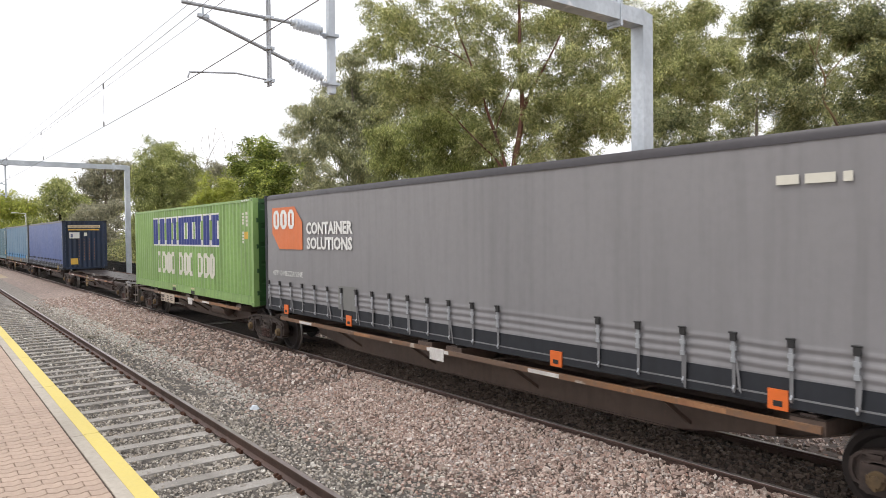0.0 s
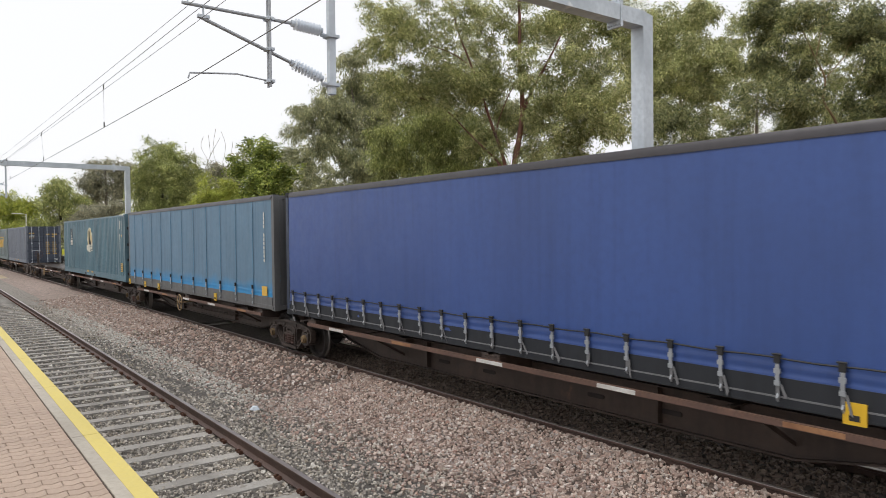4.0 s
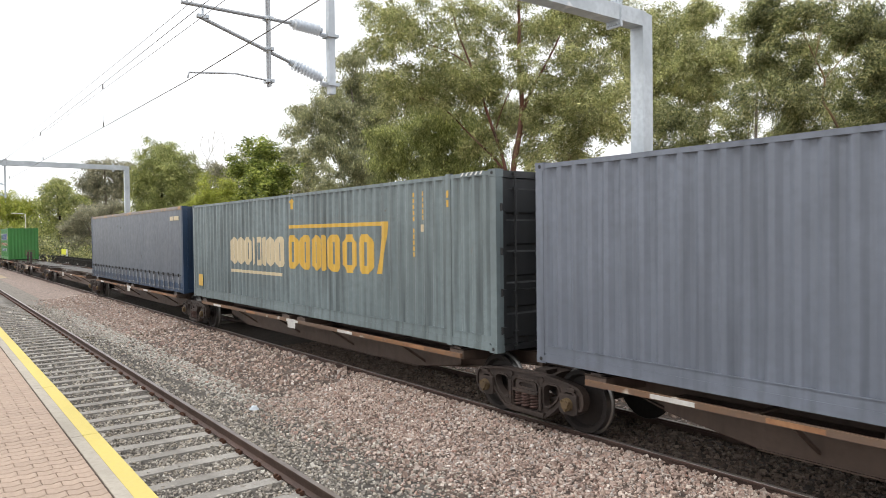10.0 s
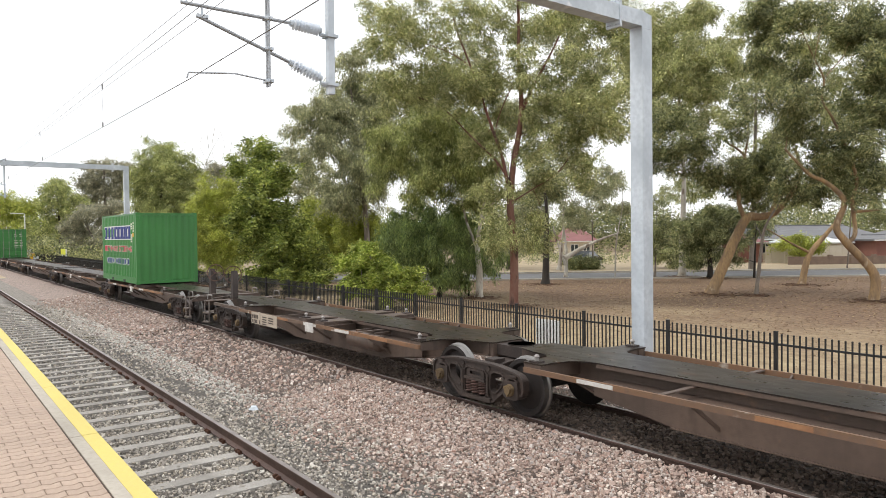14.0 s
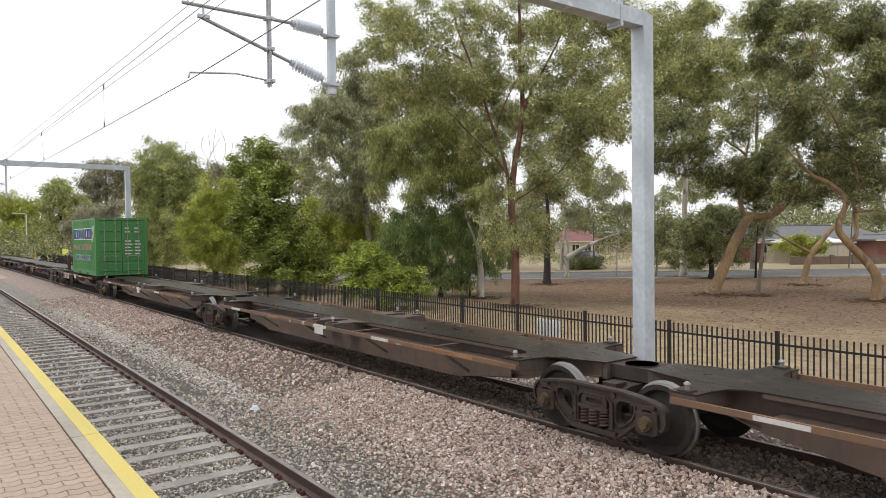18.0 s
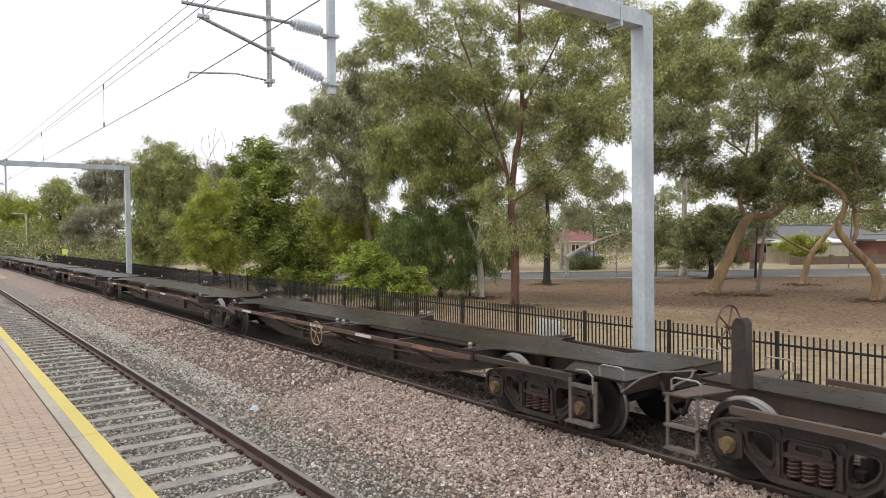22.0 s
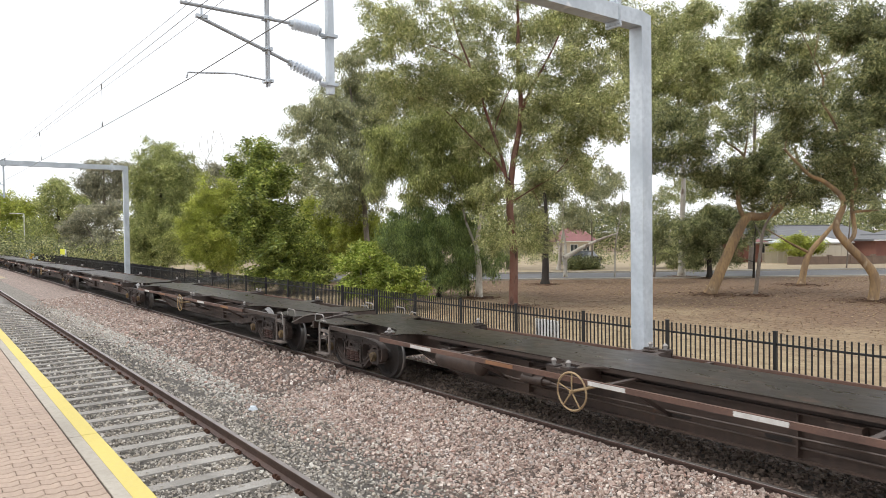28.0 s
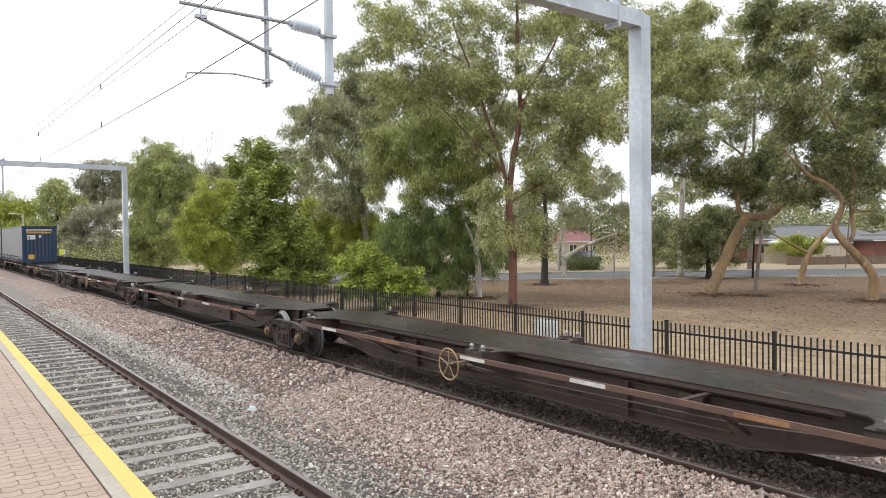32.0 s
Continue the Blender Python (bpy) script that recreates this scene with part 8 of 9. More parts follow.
# the two short green containers
for c, last in ((GR3, 4.72), (GR2, 5.14)):
    step = (last - 0.4) / 8 if c is GR2 else (5.2 - 0.48) / 8
    a0 = 0.4 if c is GR2 else 0.48
    blocks_row(c, [(a0 + step * i + 0.03, a0 + step * (i + 1) - 0.06) for i in range(8)], 1.84, 2.36, slab_block, NAVY_P, 0.15, WHITE_P, 0.04)
    b0 = 0.38 if c is GR2 else 0.49
    lay("lettering", written("MOVING & STORING", b0, b0 + 4.78, 1.28, 1.56, 0.024), WHITE_P, c, 1, 0.15, "red words MOVING & STORING with white edges")
    lay("lettering", written("MOVING & STORING", b0 + 0.01, b0 + 4.77, 1.295, 1.545, 0.006), RED_P, c, 2, 0.15, "red words MOVING & STORING with white edges")
    d0 = 0.82
    blocks_row(c, [(d0 + q, d0 + q + 0.3) for q in (0, 0.36, 0.72, 1.08, 1.66, 2.02, 2.38, 2.92, 3.28, 3.64)], 0.77, 1.0, round_block, NAVY_P, 0.15, WHITE_P, 0.025, "navy number bar")
    code_column(c, 5.23, 1.68, 2.47, 9, 0.06, CREAM_P, 0.15, (3, 4))
    code_column(c, 5.52, 2.1, 2.51, 4, 0.06, CREAM_P, 0.15)
    lay("label_patch", shape([rect(5.46, 5.64, 1.92, 2.08)]), GOLD_P, c, 1, 0.15, "orange label patch")


def end_marks(c, L, items, x=-0.023):
    """Small painted fields on a container's end: (y0, y1, z0, z1, material)."""
    for y0, y1, z0, z1, m in items:
        s = Solid()
        s.box(L + x, L + x + 0.0025, y0, y1, z0, z1)
        part("door_mark", s, m, c)


def rows_of(y0, y1, z1, n, h, m, short=0.8):
    return [(y0, y0 + (y1 - y0) * (1 if i % 2 else short), z1 - i * h - h * 0.38, z1 - i * h, m) for i in range(n)]


end_marks(QUB, 12.19, [(-1.0, -0.62, 2.32, 2.38, GOLD_P), (-1.0, -0.62, 2.12, 2.16, WHITE_P), (-1.0, -0.62, 2.04, 2.08, WHITE_P), (-1.0, -0.62, 1.96, 1.99, GOLD_P), (0.18, 0.42, 2.2, 2.3, GOLD_P), (0.6, 0.95, 2.2, 2.3, GOLD_P), (0.6, 0.8, 2.02, 2.12, GOLD_P)]
          + rows_of(0.15, 0.42, 1.66, 6, 0.18, GOLD_P) + rows_of(0.62, 0.92, 1.66, 6, 0.18, GOLD_P) + [(0.82, 0.98, 0.22, 0.3, WHITE_P)])
end_marks(GR2, 6.06, rows_of(0.15, 0.4, 2.4, 2, 0.18, CREAM_P) + rows_of(0.6, 0.85, 2.4, 2, 0.18, CREAM_P) + rows_of(0.15, 0.5, 1.75, 5, 0.16, CREAM_P) + rows_of(0.62, 0.9, 1.75, 5, 0.16, CREAM_P))
end_marks(G1, 12.19, [(-0.75, -0.6, 1.62, 1.75, CREAM_P), (-0.1, 0.05, 1.62, 1.78, CREAM_P)])
end_marks(WLF, 14.63, [(-0.95, -0.55, 2.0, 2.3, CREAM_P), (-0.85, -0.65, 2.02, 2.2, BLACK_P), (-0.95, -0.2, 2.5, 2.56, CREAM_P)])
for c, L in ((BLU, 14.63), (END1, 14.63)):
    end_marks(c, L, [(-0.92, 0.85, 2.5, 2.66, PALE_GOLD), (-0.9, 0.8, 2.34, 2.42, GOLD_P), (-0.85, -0.3, 1.86, 2.22, WHITE_P), (-0.78, -0.66, 1.92, 2.12, NAVY_P), (-0.05, 0.12, 2.0, 2.2, CREAM_P), (-0.8, -0.4, 0.3, 0.66, GOLD_P)]
              + [(-0.35 + 0.28 * i, -0.32 + 0.28 * i, 1.75 - 0.17 * j, 1.84 - 0.17 * j, ORANGE_MARK) for i in range(4) for j in range(8)], x=-0.004)
    s = written("OVER LENGTH CONTAINER", -0.86, 0.8, 2.53, 2.63)
    for v in s.verts:
        v.co = (L + 0.001, v.co.x, v.co.z)
    me = bpy.data.meshes.new("lettering")
    s.to_mesh(me)
    s.free()
    me.materials.append(BLACK_P)
    part("lettering", me, None, c, "dark words OVER LENGTH CONTAINER")
# ---- street, houses and far trees beyond the park ----
def street_piece(name, a0, a1, b0, b1, z0, z1, mat, label, category, kind="structure"):
    s = Solid()
    s.box(a0, a1, b0, b1, z0, z1)
    ob = solo(name, s, mat, label, category, kind=kind)
    ob.matrix_basis = pose(0, 0, 0, 0, 0, TURN)
    return ob


VERGE = grunge("street_verge", (0.46, 0.37, 0.25), (0.32, 0.25, 0.16), 0.95, big=0.3, fine=6.0, amount=0.8, bump=0.4, bump_scale=20.0)
street_piece("road", -90, 160, 49.5, 57.0, -0.6, -0.385, ASPHALT, "grey asphalt suburban street", "road")
street_piece("kerb", -90, 160, 49.2, 49.5, -0.6, -0.30, CONCRETE, "concrete kerb beside the park", "kerb")
street_piece("kerb", -90, 160, 57.0, 57.3, -0.6, -0.27, CONCRETE, "concrete kerb beside the houses", "kerb")
street_piece("pavement", -90, 160, 57.3, 112.0, -0.6, -0.275, VERGE, "pale dry verge and front yards before the houses", "pavement")

ROOF_GREY = grunge("grey_roof_tiles", (0.17, 0.17, 0.175), (0.10, 0.10, 0.105), 0.8, big=1.0, fine=18.0, amount=0.6, bump=0.4, bump_scale=14.0, stretch=(1, 3, 3))
ROOF_RED = grunge("red_roof_tiles", (0.26, 0.115, 0.11), (0.17, 0.075, 0.07), 0.8, big=1.0, fine=18.0, amount=0.6, bump=0.4, bump_scale=14.0, stretch=(1, 3, 3))
ROOF_WHITE = plain("white_metal_roof", (0.74, 0.76, 0.78), 0.4)
WALL_CREAM = grunge("cream_wall", (0.60, 0.54, 0.44), (0.46, 0.41, 0.33), 0.85, big=0.7, fine=14.0, amount=0.4, bump=0.1)
WALL_RED = grunge("red_brick_wall", (0.27, 0.12, 0.09), (0.18, 0.085, 0.07), 0.9, big=1.0, fine=18.0, amount=0.6, bump=0.3, bump_scale=24.0)
WALL_STONE = grunge("garden_wall_brick", (0.24, 0.17, 0.13), (0.15, 0.11, 0.09), 0.9, big=2.0, fine=20.0, amount=0.7, bump=0.4, bump_scale=20.0)
TRIM_WHITE = plain("white_trim", (0.75, 0.75, 0.72), 0.5)
GLASS_D = plain("dark_window", (0.03, 0.04, 0.045), 0.12, 0.0, 0.8)
TEAL_W = plain("teal_blind", (0.10, 0.42, 0.42), 0.4)


def house(a0, a1, b0, b1, wall_h, ridge, wall, roof, label, windows=(), hip=1.5, eave=0.45, door=None):
    h = thing("house", label, "house", "houses across the street", turn=TURN)
    g = -0.3
    wall_h, ridge = wall_h * 0.86, ridge * 0.7
    windows = [(p, q, r * 0.86, v * 0.86) for p, q, r, v in windows]
    t = 0.25
    front = Solid()
    cuts = sorted(windows)
    x = a0
    for wa, wb, z0, z1 in cuts:
        front.box(x, wa, b0, b0 + t, g, g + wall_h)
        front.box(wa, wb, b0, b0 + t, g, g + z0)
        front.box(wa, wb, b0, b0 + t, g + z1, g + wall_h)
        x = wb
    front.box(x, a1, b0, b0 + t, g, g + wall_h)
    part("front_wall", front, wall, h)
    for nm, (p, q, r, s2) in (("side_wall", (a0, a0 + t, b0 + t, b1)), ("side_wall", (a1 - t, a1, b0 + t, b1)), ("rear_wall", (a0 + t, a1 - t, b1 - t, b1))):
        s = Solid()
        s.box(p, q, r, s2, g, g + wall_h)
        part(nm, s, wall, h)
    for wa, wb, z0, z1 in cuts:
        f = Solid()
        for p in ((wa, wa + 0.07, z0, z1), (wb - 0.07, wb, z0, z1), (wa + 0.07, wb - 0.07, z0, z0 + 0.07), (wa + 0.07, wb - 0.07, z1 - 0.07, z1), ((wa + wb) / 2 - 0.03, (wa + wb) / 2 + 0.03, z0 + 0.07, z1 - 0.07)):
            f.box(p[0], p[1], b0 + 0.05, b0 + 0.13, g + p[2], g + p[3])
        win = part("window", f, TRIM_WHITE, h, "white framed window")
        pn = Solid()
        pn.box(wa + 0.07, wb - 0.07, b0 + 0.085, b0 + 0.095, g + z0 + 0.07, g + z1 - 0.07)
        part("pane", pn, GLASS_D, win)
    zt = g + wall_h
    e = eave
    mb = (b0 + b1) / 2
    r = Solid()
    v = [(a0 - e, b0 - e, zt), (a1 + e, b0 - e, zt), (a1 + e, b1 + e, zt), (a0 - e, b1 + e, zt), (a0 + hip, mb, zt + ridge), (a1 - hip, mb, zt + ridge)]
    v += [(x, y, z - 0.16) for x, y, z in v[:4]]
    r.add(v, [(0, 1, 5, 4), (1, 2, 5), (2, 3, 4, 5), (3, 0, 4), (6, 7, 1, 0), (7, 8, 2, 1), (8, 9, 3, 2), (9, 6, 0, 3), (9, 8, 7, 6)])
    part("roof", r, roof, h)
    gt = Solid()
    gt.box(a0 - e, a1 + e, b0 - e - 0.1, b0 - e - 0.002, zt - 0.14, zt - 0.03)
    part("gutter", gt, TRIM_WHITE, h)
    cap = Solid()
    cap.tube((a0 + hip, mb, zt + ridge + 0.02), (a1 - hip, mb, zt + ridge + 0.02), 0.09, n=8)
    part("ridge_cap", cap, roof, h)
    return h


house(31.0, 46.5, 74.0, 84.0, 2.7, 1.9, WALL_CREAM, ROOF_GREY, "cream house with a long grey tiled roof", windows=((33.0, 35.0, 0.9, 2.1), (38.0, 40.0, 0.9, 2.1)))
house(34.5, 40.0, 69.5, 73.9, 2.3, 0.5, WALL_CREAM, ROOF_WHITE, "white-roofed verandah in front of a grey-roofed house", windows=((35.2, 36.6, 0.8, 1.9),), hip=0.6)
house(29.4, 31.6, 69.5, 73.8, 2.4, 0.9, WALL_RED, ROOF_RED, "red brick wing beside the cream house", hip=0.6)
house(41.0, 47.0, 66.5, 73.9, 2.6, 0.5, WALL_RED, ROOF_GREY, "red brick garage with a shallow roof", windows=((44.6, 46.6, 0.7, 1.7),), hip=0.8)
house(15.2, 19.4, 90.0, 96.0, 2.5, 2.2, WALL_CREAM, ROOF_RED, "cream house with a red tiled roof", windows=((16.4, 17.4, 0.8, 2.0), (18.0, 18.9, 0.8, 2.0)), hip=0.9)
house(48.0, 60.0, 70.0, 80.0, 2.7, 1.8, WALL_CREAM, ROOF_GREY, "cream suburban house with a grey roof", windows=((50.0, 52.0, 0.9, 2.1),))

gw = thing("garden_wall", "low brown brick garden wall with piers", "wall", turn=TURN)
for i in range(8):
    a = 31.6 + i * 2.0
    s = Solid()
    s.box(a, a + 1.64, 64.2, 64.42, -0.3, 0.45)
    part("wall_panel", s, WALL_STONE, gw)
    s = Solid()
    s.box(a + 1.65, a + 1.99, 64.14, 64.48, -0.3, 0.6)
    part("pier", s, WALL_STONE, gw)
cf = thing("front_fence", "pale timber front fence before the cream house", "fence", turn=TURN)
for i in range(14):
    s = Solid()
    s.box(31.2 + i * 0.62, 31.2 + i * 0.62 + 0.58, 68.0, 68.04, -0.3, 1.35)
    part("fence_panel", s, WALL_CREAM, cf)


def car(a, b, turn, mat, label):
    x, y, z = far(a, b, -0.275)
    c = thing("car", label, "car", at=(x, y, z), turn=TURN + turn)
    body = Solid()
    body.slab([(-2.1, 0.32), (2.1, 0.32), (2.15, 0.6), (2.0, 0.82), (1.1, 0.9), (-1.5, 0.92), (-2.1, 0.85), (-2.15, 0.55)], "y", -0.85, 0.85)
    part("body", body, mat, c)
    cab = Solid()
    cab.add([(-1.5, -0.78, 0.9), (1.1, -0.78, 0.9), (1.1, 0.78, 0.9), (-1.5, 0.78, 0.9), (-1.0, -0.62, 1.42), (0.35, -0.62, 1.42), (0.35, 0.62, 1.42), (-1.0, 0.62, 1.42)],
            [(0, 1, 5, 4), (1, 2, 6, 5), (2, 3, 7, 6), (3, 0, 4, 7), (4, 5, 6, 7)])
    part("cabin_glass", cab, GLASS_D, c)
    rf = Solid()
    rf.box(-1.0, 0.35, -0.64, 0.64, 1.4, 1.45)
    part("roof_panel", rf, mat, c)
    for sx in (-1.3, 1.3):
        for sy in (-0.8, 0.8):
            wl2 = Solid()
            wl2.tube((sx, sy - 0.1, 0.32), (sx, sy + 0.1, 0.32), 0.32, n=18)
            wh = part("wheel", wl2, RUBBER, c)
            rim = Solid()
            rim.tube((sx, sy - 0.108, 0.32), (sx, sy + 0.108, 0.32), 0.19, n=14)
            part("rim", rim, ALU, wh)
    for sy in (-0.6, 0.6):
        hl = Solid()
        hl.box(2.04, 2.12, sy - 0.17, sy + 0.17, 0.6, 0.74)
        part("headlight", hl, TRIM_WHITE, c)
    return c


car(13.5, 66, 58, plain("dark_car", (0.018, 0.022, 0.032), 0.2, 0.2), "dark blue-black hatchback parked by the kerb")

# small things at the fence
board = Solid()
board.box(-13.86, -13.02, 13.72, 13.76, -0.36, 0.55)
solo("white_board", board, plain("white_sheet", (0.9, 0.9, 0.88), 0.5), "white sheet board standing behind the fence", "board")
sg = thing("yellow_sign", "yellow warning sign on posts by the track", "sign", at=(-88.5, 13.9, 0))
s = Solid()
s.box(-1.6, 1.2, -0.02, 0.02, 1.12, 1.72)
part("sign_panel", s, plain("sign_yellow", (0.78, 0.80, 0.06), 0.5), sg)
s = Solid()
s.box(1.35, 1.95, -0.02, 0.02, 1.25, 1.72)
part("small_panel", s, TRIM_WHITE, sg)
for x in (-1.2, 0.9, 1.6):
    s = Solid()
    s.tube((x, 0.06, -0.5), (x, 0.06, 1.7), 0.04, n=8)
    part("sign_post", s, GALV, sg)


def lamp_post(x, y, h):
    e = thing("street_lamp", "slim grey lamp post with one arm", "lamp post", at=(x, y, -0.4))
    s = Solid()
    s.tube((0, 0, 0), (0, 0, h), 0.11, 0.07, n=10)
    part("pole", s, TRIM_WHITE, e)
    s = Solid()
    s.tube((0, 0, h - 0.05), (-0.9, -1.3, h + 0.1), 0.045, n=8)
    part("arm", s, TRIM_WHITE, e)
    s = Solid()
    s.box(-1.5, -0.8, -1.75, -1.2, h + 0.03, h + 0.16)
    part("lamp_head", s, TRIM_WHITE, e)


lamp_post(-125.5, 14.5, 7.2)
for i, (x, z, m) in enumerate(((-98.0, 1.1, GALV), (-101.0, 1.5, YELLOW), (-104.0, 1.9, GALV), (-107.5, 1.2, YELLOW))):
    e = thing("signal_box", "small trackside equipment cabinet on a post", "cabinet", "trackside cabinets", at=(x, 12.4, -0.4))
    s = Solid()
    s.box(-0.35, 0.35, -0.25, 0.25, 0.5, z)
    part("cabinet_body", s, m, e)
    s = Solid()
    s.box(-0.4, 0.4, -0.3, 0.3, z, z + 0.05)
    part("lid", s, GALV, e)
    s = Solid()
    s.tube((0, 0, -0.1), (0, 0, 0.5), 0.06, n=8)
    part("stand", s, GALV, e)
bag = Solid()
bag.add([(0.11 * math.cos(i * 1.05) * (1 + 0.3 * math.sin(i * 2.3)), 0.09 * math.sin(i * 1.05), 0.0) for i in range(6)] + [(0.06 * math.cos(i * 1.05 + 0.4), 0.05 * math.sin(i * 1.05 + 0.4), 0.05 + 0.015 * (i % 2)) for i in range(6)],
        [(i, (i + 1) % 6, 6 + (i + 1) % 6, 6 + i) for i in range(6)] + [tuple(range(6, 12))])
solo("plastic_bag", bag, grunge("pale_plastic", (0.62, 0.68, 0.74), (0.5, 0.55, 0.6), 0.35, big=8.0, fine=40.0, bump=0.3), "crumpled pale plastic bag on the ballast", "litter", at=(-12.35, 4.98, -0.27))


tree("hedge_shrub", [[(11.5, 60.5, -0.4), (11.5, 60.5, 0.4)]], [(11.2, 60.5, 0.4, 1.3, 0.7), (12.6, 60.5, 0.3, 1.0, 0.6)], 0.06, BARK_DARK, LEAF_DARK, "clipped dark hedge before a parked car", 44, cover=2.2, leaf_len=0.18, solid=1.0)
tree("garden_shrub", [[(20.0, 60, -0.4), (20.0, 60, 0.8)]], [(19.4, 60, 1.0, 1.5, 1.1), (21.0, 60, 0.7, 1.2, 0.8), (17.5, 62, 1.0, 1.2, 1.0)], 0.06, BARK_DARK, LEAF_GUM, "flowering garden shrub beside the street", 45, leaf_len=0.18, cover=1.8)
tree("garden_shrub", [[(33.5, 66, -0.4), (33.5, 66, 1.0)]], [(33.0, 66, 1.9, 1.6, 0.8), (34.8, 66, 1.7, 1.4, 0.7), (33.8, 66, 1.2, 1.2, 0.6)], 0.08, BARK_DARK, LEAF_LIME, "bright green garden bush over a brick wall", 46, leaf_len=0.18, cover=1.8, wide=0.4)
tree("gum_tree", [[(-97.5, 140, -0.4), (-98, 140, 9.0)]], [(-97.5, 140, 9.6, 3.4, 2.8), (-93.5, 140, 9.0, 2.8, 2.2), (-95, 140, 5, 6, 4)], 0.3, BARK_GREY, LEAF_GREY, "hazy grey trees in the distance", 35, leaf_len=0.5, cover=1.5)


def woods(name, n, a0, a1, b0, b1, h, size, mat, seed, label, per=15):
    """Far woods as one mass of hanging clumps over an uneven crown line."""
    rng = np.random.default_rng(seed)
    a = rng.uniform(a0, a1, n)
    b = rng.uniform(b0, b1, n)
    top = np.array([h * (0.75 + 0.45 * noise.noise((x * 0.11, y * 0.05, seed)) + 0.2 * noise.noise((x * 0.4, y * 0.1, seed))) for x, y in zip(a, b)])
    z = -0.4 + top * rng.uniform(0.02, 1.0, n) ** 0.7
    p = np.repeat(np.stack([a, b, z], 1), per, 0) + rng.normal(size=(n * per, 3)) * size * 1.5
    ax = rng.normal(size=p.shape)
    ax /= np.linalg.norm(ax, axis=1)[:, None]
    sd = np.cross(ax, rng.normal(size=p.shape))
    sd /= np.linalg.norm(sd, axis=1)[:, None]
    v = np.stack([p, p + ax * size * 0.5 + sd * size * 0.25, p + ax * size, p + ax * size * 0.5 - sd * size * 0.25], 1).reshape(-1, 3)
    me = bpy.data.meshes.new(name)
    me.from_pydata(v, [], np.arange(4 * n * per).reshape(-1, 4))
    me.materials.append(mat)
    ob = tagged(new(name, me), label, "woods", kind="stuff")
    ob.matrix_basis = pose(0, 0, 0, 0, 0, TURN)


woods("far_woods", 3600, -30, 75, 104, 118, 7.5, 0.40, LEAF_DARK, 51, "far belt of suburban trees", 24)
woods("far_woods", 1900, -130, -25, 112, 150, 5.5, 0.36, LEAF_DARK, 52, "far trees along the railway", 28)
woods("front_yard_shrubs", 420, 7, 28, 68, 82, 1.5, 0.16, LEAF_DARK, 54, "low garden shrubs along the front yards", 22)
woods("far_woods", 800, -60, -14, 80, 95, 3.4, 0.30, LEAF_DARK, 53, "undergrowth behind the fence", 24)


def litter(n, seed, mat, name, label):
    """Bark, twigs and leaves lying about under the trees."""
    rng = np.random.default_rng(seed)
    a = rng.uniform(-25, 40, n)
    b = 16 + 33 * rng.random(n) ** 0.8
    keep = np.array([noise.noise((x * 0.13, y * 0.13, seed)) + 0.35 > rng.random() * 0.6 for x, y in zip(a, b)])
    a, b = a[keep], b[keep]
    c, s2 = math.cos(radians(TURN)), math.sin(radians(TURN))
    x, y = a * c - b * s2, a * s2 + b * c
    ok = y > 13.9
    x, y = x[ok], y[ok]
    m = len(x)
    w = rng.uniform(0.006, 0.02, m)
    ln = rng.uniform(0.014, 0.045, m) * (1 + 0.8 * (rng.random(m) > 0.9))
    an = rng.uniform(0, 6.28, m)
    ux, uy = np.cos(an), np.sin(an)
    h = rng.uniform(0.0, 0.03, (m, 4))
    pts = [(-ln, -w), (ln, -w), (ln, w), (-ln, w)]
    v = np.stack([np.stack([x + ux * p - uy * q, y + uy * p + ux * q, -0.397 + h[:, k]], 1) for k, (p, q) in enumerate(pts)], 1).reshape(-1, 3)
    me = bpy.data.meshes.new(name)
    me.from_pydata(v, [], np.arange(4 * m).reshape(-1, 4))
    me.materials.append(mat)
    tagged(new(name, me), label, "litter", kind="stuff")


litter(56000, 61, stone_mat("bark_litter", ((0.10, 0.06, 0.04), (0.2, 0.115, 0.06), (0.12, 0.07, 0.04), (0.32, 0.2, 0.11))), "bark_litter", "brown bark and leaf litter on the park ground")
litter(30000, 62, stone_mat("straw_litter", ((0.3, 0.21, 0.1), (0.46, 0.36, 0.2), (0.38, 0.28, 0.14))), "dry_straw", "dry straw-coloured grass tufts on the park ground")


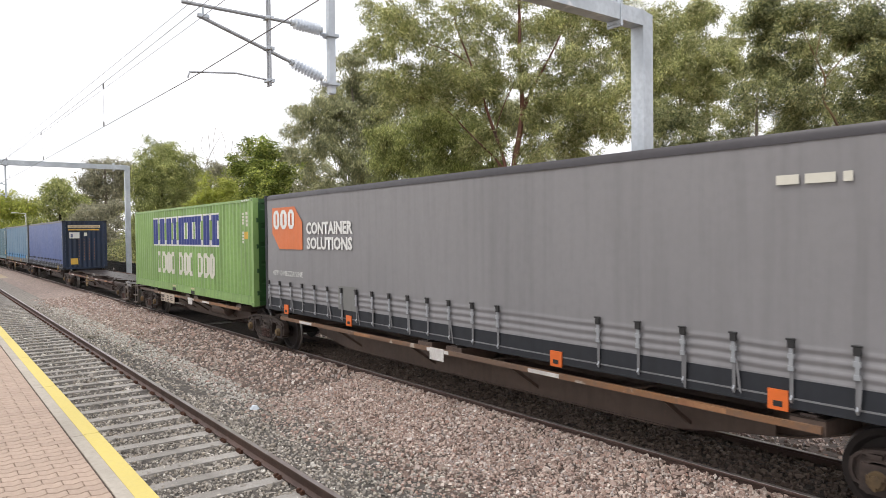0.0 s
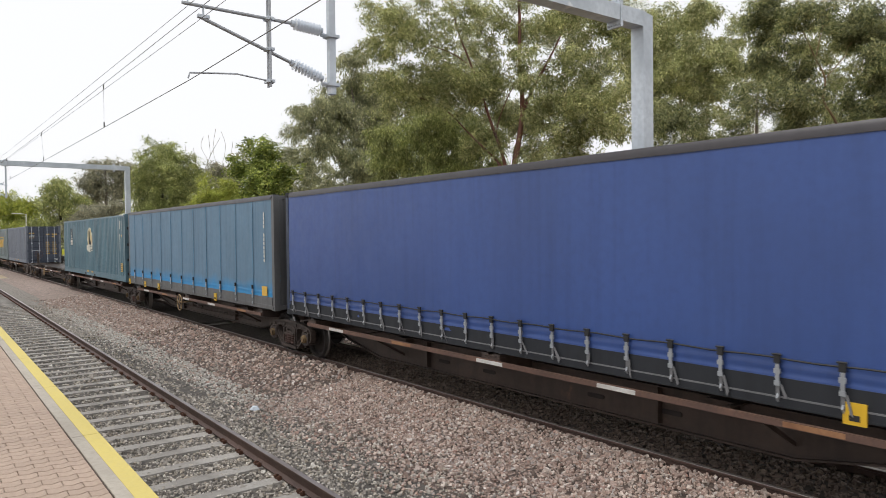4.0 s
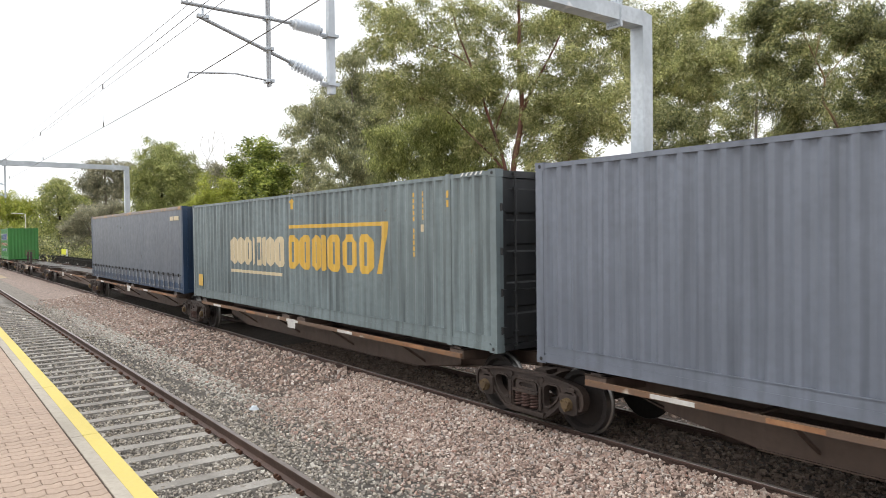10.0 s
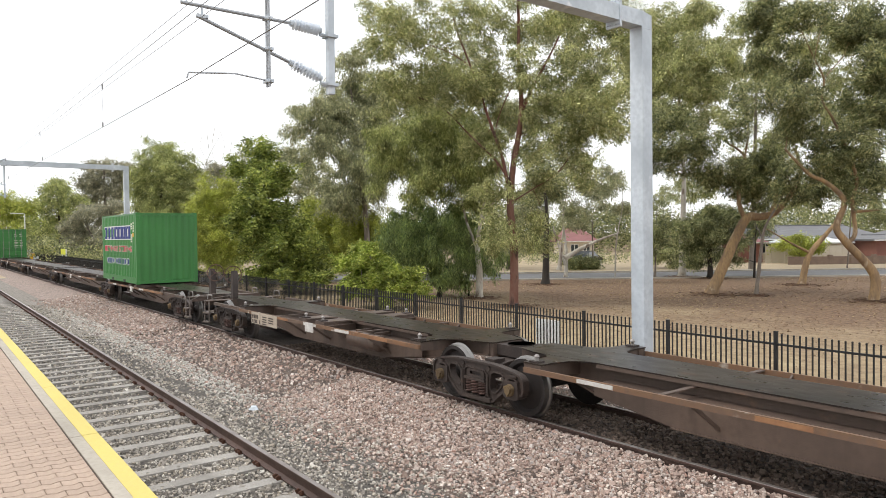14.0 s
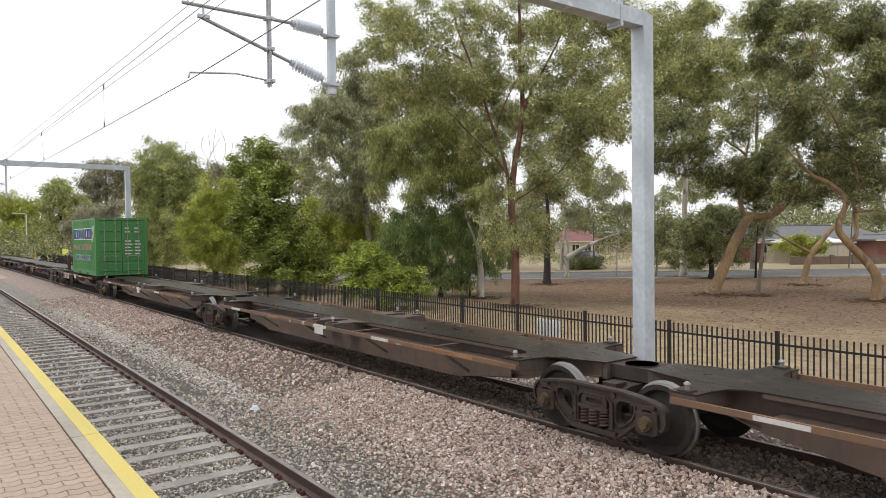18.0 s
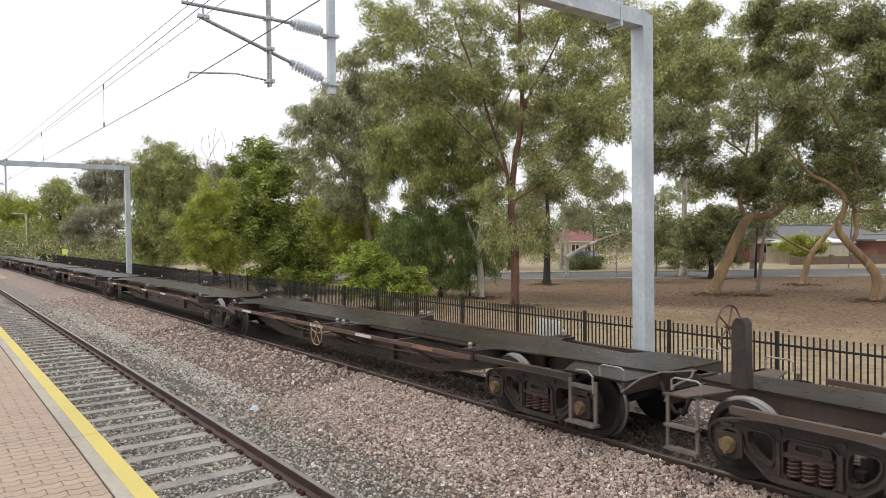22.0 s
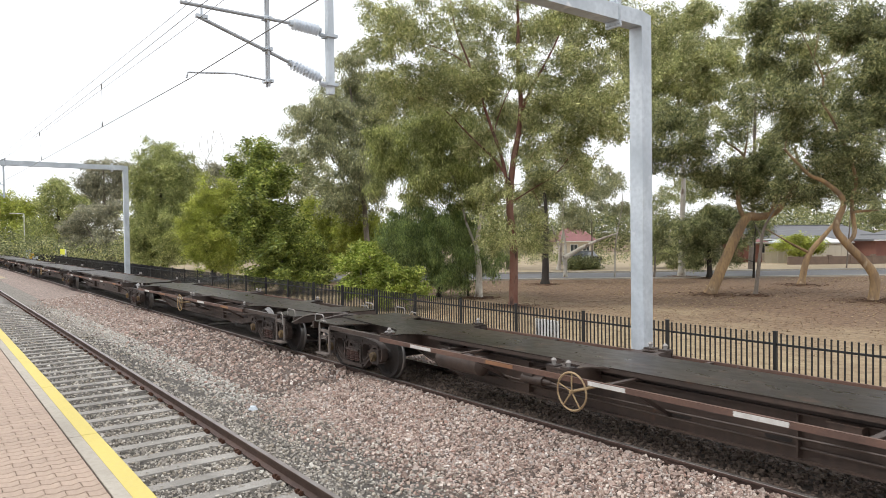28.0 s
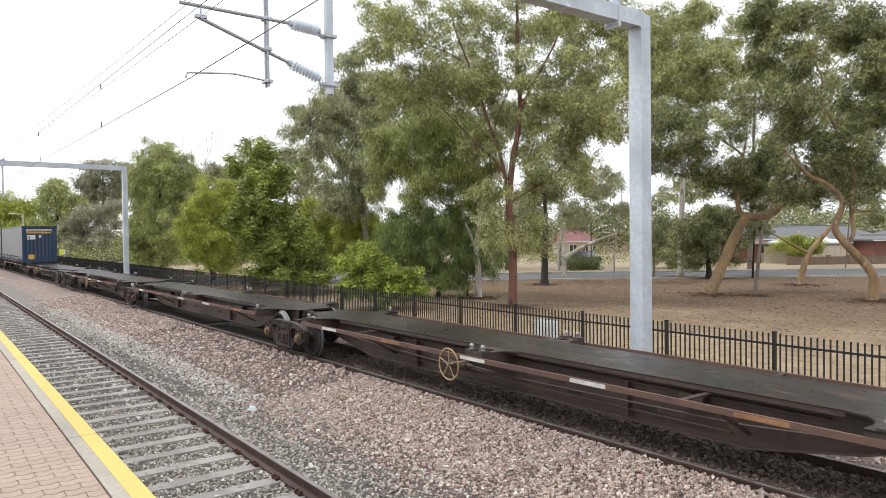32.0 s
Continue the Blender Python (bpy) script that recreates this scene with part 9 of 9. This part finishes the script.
def bark_ring(n, seed, mat):
    """Peeled bark lying thick about the feet of the gums."""
    rng = np.random.default_rng(seed)
    feet = ((3.18, 31.7, 0.9), (1.85, 36, 0.9), (13.87, 36.4, 1.6), (15.8, 35.5, 0.8), (19.55, 32, 1.4), (21.42, 42, 1.3), (17.34, 51, 1.2), (6.57, 45, 0.8), (18.63, 49, 1.2))
    for a, b, r in feet:
        x0, y0, _ = far(a, b, 0)
        d = r * np.abs(rng.normal(size=n)) * 0.62 + 0.1
        w = rng.uniform(0, 6.28, n)
        x, y = x0 + d * np.cos(w), y0 + d * np.sin(w)
        an = w + 1.57 + rng.normal(size=n) * 0.8
        ux, uy = np.cos(an), np.sin(an)
        ln, wd = rng.uniform(0.03, 0.12, n), rng.uniform(0.008, 0.022, n)
        lift = -0.398 + 0.06 * np.exp(-(d / (0.5 * r)) ** 2)
        v = np.stack([np.stack([x + ux * p * ln - uy * q * wd, y + uy * p * ln + ux * q * wd, lift + rng.uniform(0.0, 0.035, n)], 1) for p, q in ((-1, -1), (1, -1), (1, 1), (-1, 1))], 1).reshape(-1, 3)
        me = bpy.data.meshes.new("peeled_bark")
        me.from_pydata(v, [], np.arange(4 * n).reshape(-1, 4))
        me.materials.append(mat)
        tagged(new("peeled_bark", me), "strips of peeled bark about a gum's foot", "litter", kind="stuff")


bark_ring(700, 63, stone_mat("peeled_bark", ((0.06, 0.034, 0.022), (0.17, 0.09, 0.05), (0.10, 0.055, 0.032), (0.28, 0.17, 0.095))))
# ---- sleepers, clips and pavers ----
sm = Solid()
sm.slab([(-0.13, -0.36), (0.13, -0.36), (0.11, -0.165), (-0.11, -0.165)], "y", -1.3, 1.0)
SLEEPER = sm.mesh("sleeper", SLEEPER_C)
cm = Solid()
for sx in (-0.045, 0.045):
    cm.box(sx - 0.022, sx + 0.022, -0.125, -0.08, -0.166, -0.13)
    cm.pipe([(sx, -0.14, -0.135), (sx + 0.02, -0.11, -0.11), (sx - 0.01, -0.075, -0.135)], 0.013, 5)
CLIP = cm.mesh("rail_clip", RUST)
sleepers = thing("sleepers", "grey concrete sleepers of the passenger track", "sleepers", kind="structure")
for i in range(126):
    x = 7.64 - 0.665 * i
    c = part("sleeper", SLEEPER, None, sleepers, at=(x, NEAR_RAIL - 0.835 + skew(x), -0.004))
    if i < 84:
        k = part("rail_clip", CLIP, None, sleepers, "rust-brown rail clip" if i == 0 else "", at=(x, NEAR_RAIL + skew(x), 0))
        k = part("rail_clip", CLIP, None, sleepers, at=(x, NEAR_RAIL + skew(x), 0))
        k.rotation_euler = (0, 0, math.pi)
fsl = thing("freight_sleepers", "dark concrete sleepers under the freight rails", "sleepers", kind="structure")
for i in range(60):
    part("sleeper", SLEEPER, None, fsl, at=(7.65 - 0.665 * i, YC, -0.002))

# pavers with zigzag sides, their long sides across the platform, in courses along it
PL, PW = 0.225, 0.1125


def paver_outline(y0, y1):
    """One paver from y0 to y1: wavy long sides across the platform, straight ends."""
    z, g = 0.014, 0.0020
    n = 5 if y1 - y0 > 0.15 else 3
    ys = [y0 + g + (y1 - y0 - 2 * g) * k / (n - 1) for k in range(n)]
    wave = [z if k % 2 else -z for k in range(n)]
    front = [(PW / 2 - 0.0062 + d, y) for y, d in zip(ys, wave)]
    rear = [(-PW / 2 + 0.0062 + d, y) for y, d in zip(ys, wave)]
    return front + rear[::-1]


def paver_into(s, x, y, out):
    n = len(out)
    cy = sum(q for p, q in out) / n
    k = 0.94
    vs = [(x + p, y + q, PZ - 0.06) for p, q in out] + [(x + p, y + q, PZ - 0.006) for p, q in out] + [(x + p * k, y + cy + (q - cy) * k, PZ - 0.002) for p, q in out]
    s.add(vs, [(i, (i + 1) % n, n + (i + 1) % n, n + i) for i in range(n)] + [(n + i, n + (i + 1) % n, 2 * n + (i + 1) % n, 2 * n + i) for i in range(n)] + [tuple(range(2 * n, 3 * n))])


FULL, HALF = paver_outline(-PL / 2, PL / 2), paver_outline(-PL / 4, PL / 4)
PAVER_ME = {}
for nm, out in (("paver", FULL), ("half_paver", HALF)):
    one = Solid()
    paver_into(one, 0, 0, out)
    PAVER_ME[nm] = one.mesh(nm, PAVER, 30)
paving = thing("paving", "tan-pink interlocking concrete pavers of the platform", "paving", kind="structure")
spare = Solid()
for i in range(240):
    x = 6.0 - PW * i
    y = EDGE - 0.234
    row = ["half_paver"] + ["paver"] * (15 if x > -5 else 7) if i % 2 else ["paver"] * (16 if x > -5 else 8)
    for j, nm in enumerate(row):
        ln = PL if nm == "paver" else PL / 2
        yy = y - ln / 2 + skew(x)
        y -= ln
        if -5.0 > x > -11.0 and j < 6:
            ob = part("paver", PAVER_ME[nm], None, paving, at=(x, yy, 0.0015 * noise.noise((x * 9, y * 9, 0))))
            ob.rotation_euler = (0, 0, SKEW + 0.006 * noise.noise((x * 5, y * 7, 2)))
        else:
            paver_into(spare, x, yy, FULL if nm == "paver" else HALF)
tagged(part("pavers_beyond", spare, PAVER_JOIN, paving, smooth=30), kind="stuff")
# ---- what moves ----
def motions():
    for e, u in TRAIN:
        z = e.location.z
        walk(e, [(t, Matrix.Translation((u + run(t), YC, z))) for t in range(33)])
    turning = [o for o in bpy.data.objects if o.name.split(".")[0] in ("axle", "wheel", "wheel_tread") and o.parent and o.parent.name.startswith("bogie")]
    for way in (1, -1):  # all wheels of a side turn alike; those of the far side are mirrored, so the other way round
        same = [o for o in turning if (o.matrix_parent_inverse[1][1] > 0) == (way > 0)]
        walk(same[0], [(i / FPS, Matrix.Rotation(way * run(i / FPS) / WHEEL_R, 4, "Y")) for i in range(32 * FPS + 1)])
        keys = same[0].animation_data
        for o in same[1:]:
            o.rotation_mode = "QUATERNION"
            o.animation_data_create()
            o.animation_data.action, o.animation_data.action_slot = keys.action, keys.action_slot


motions()
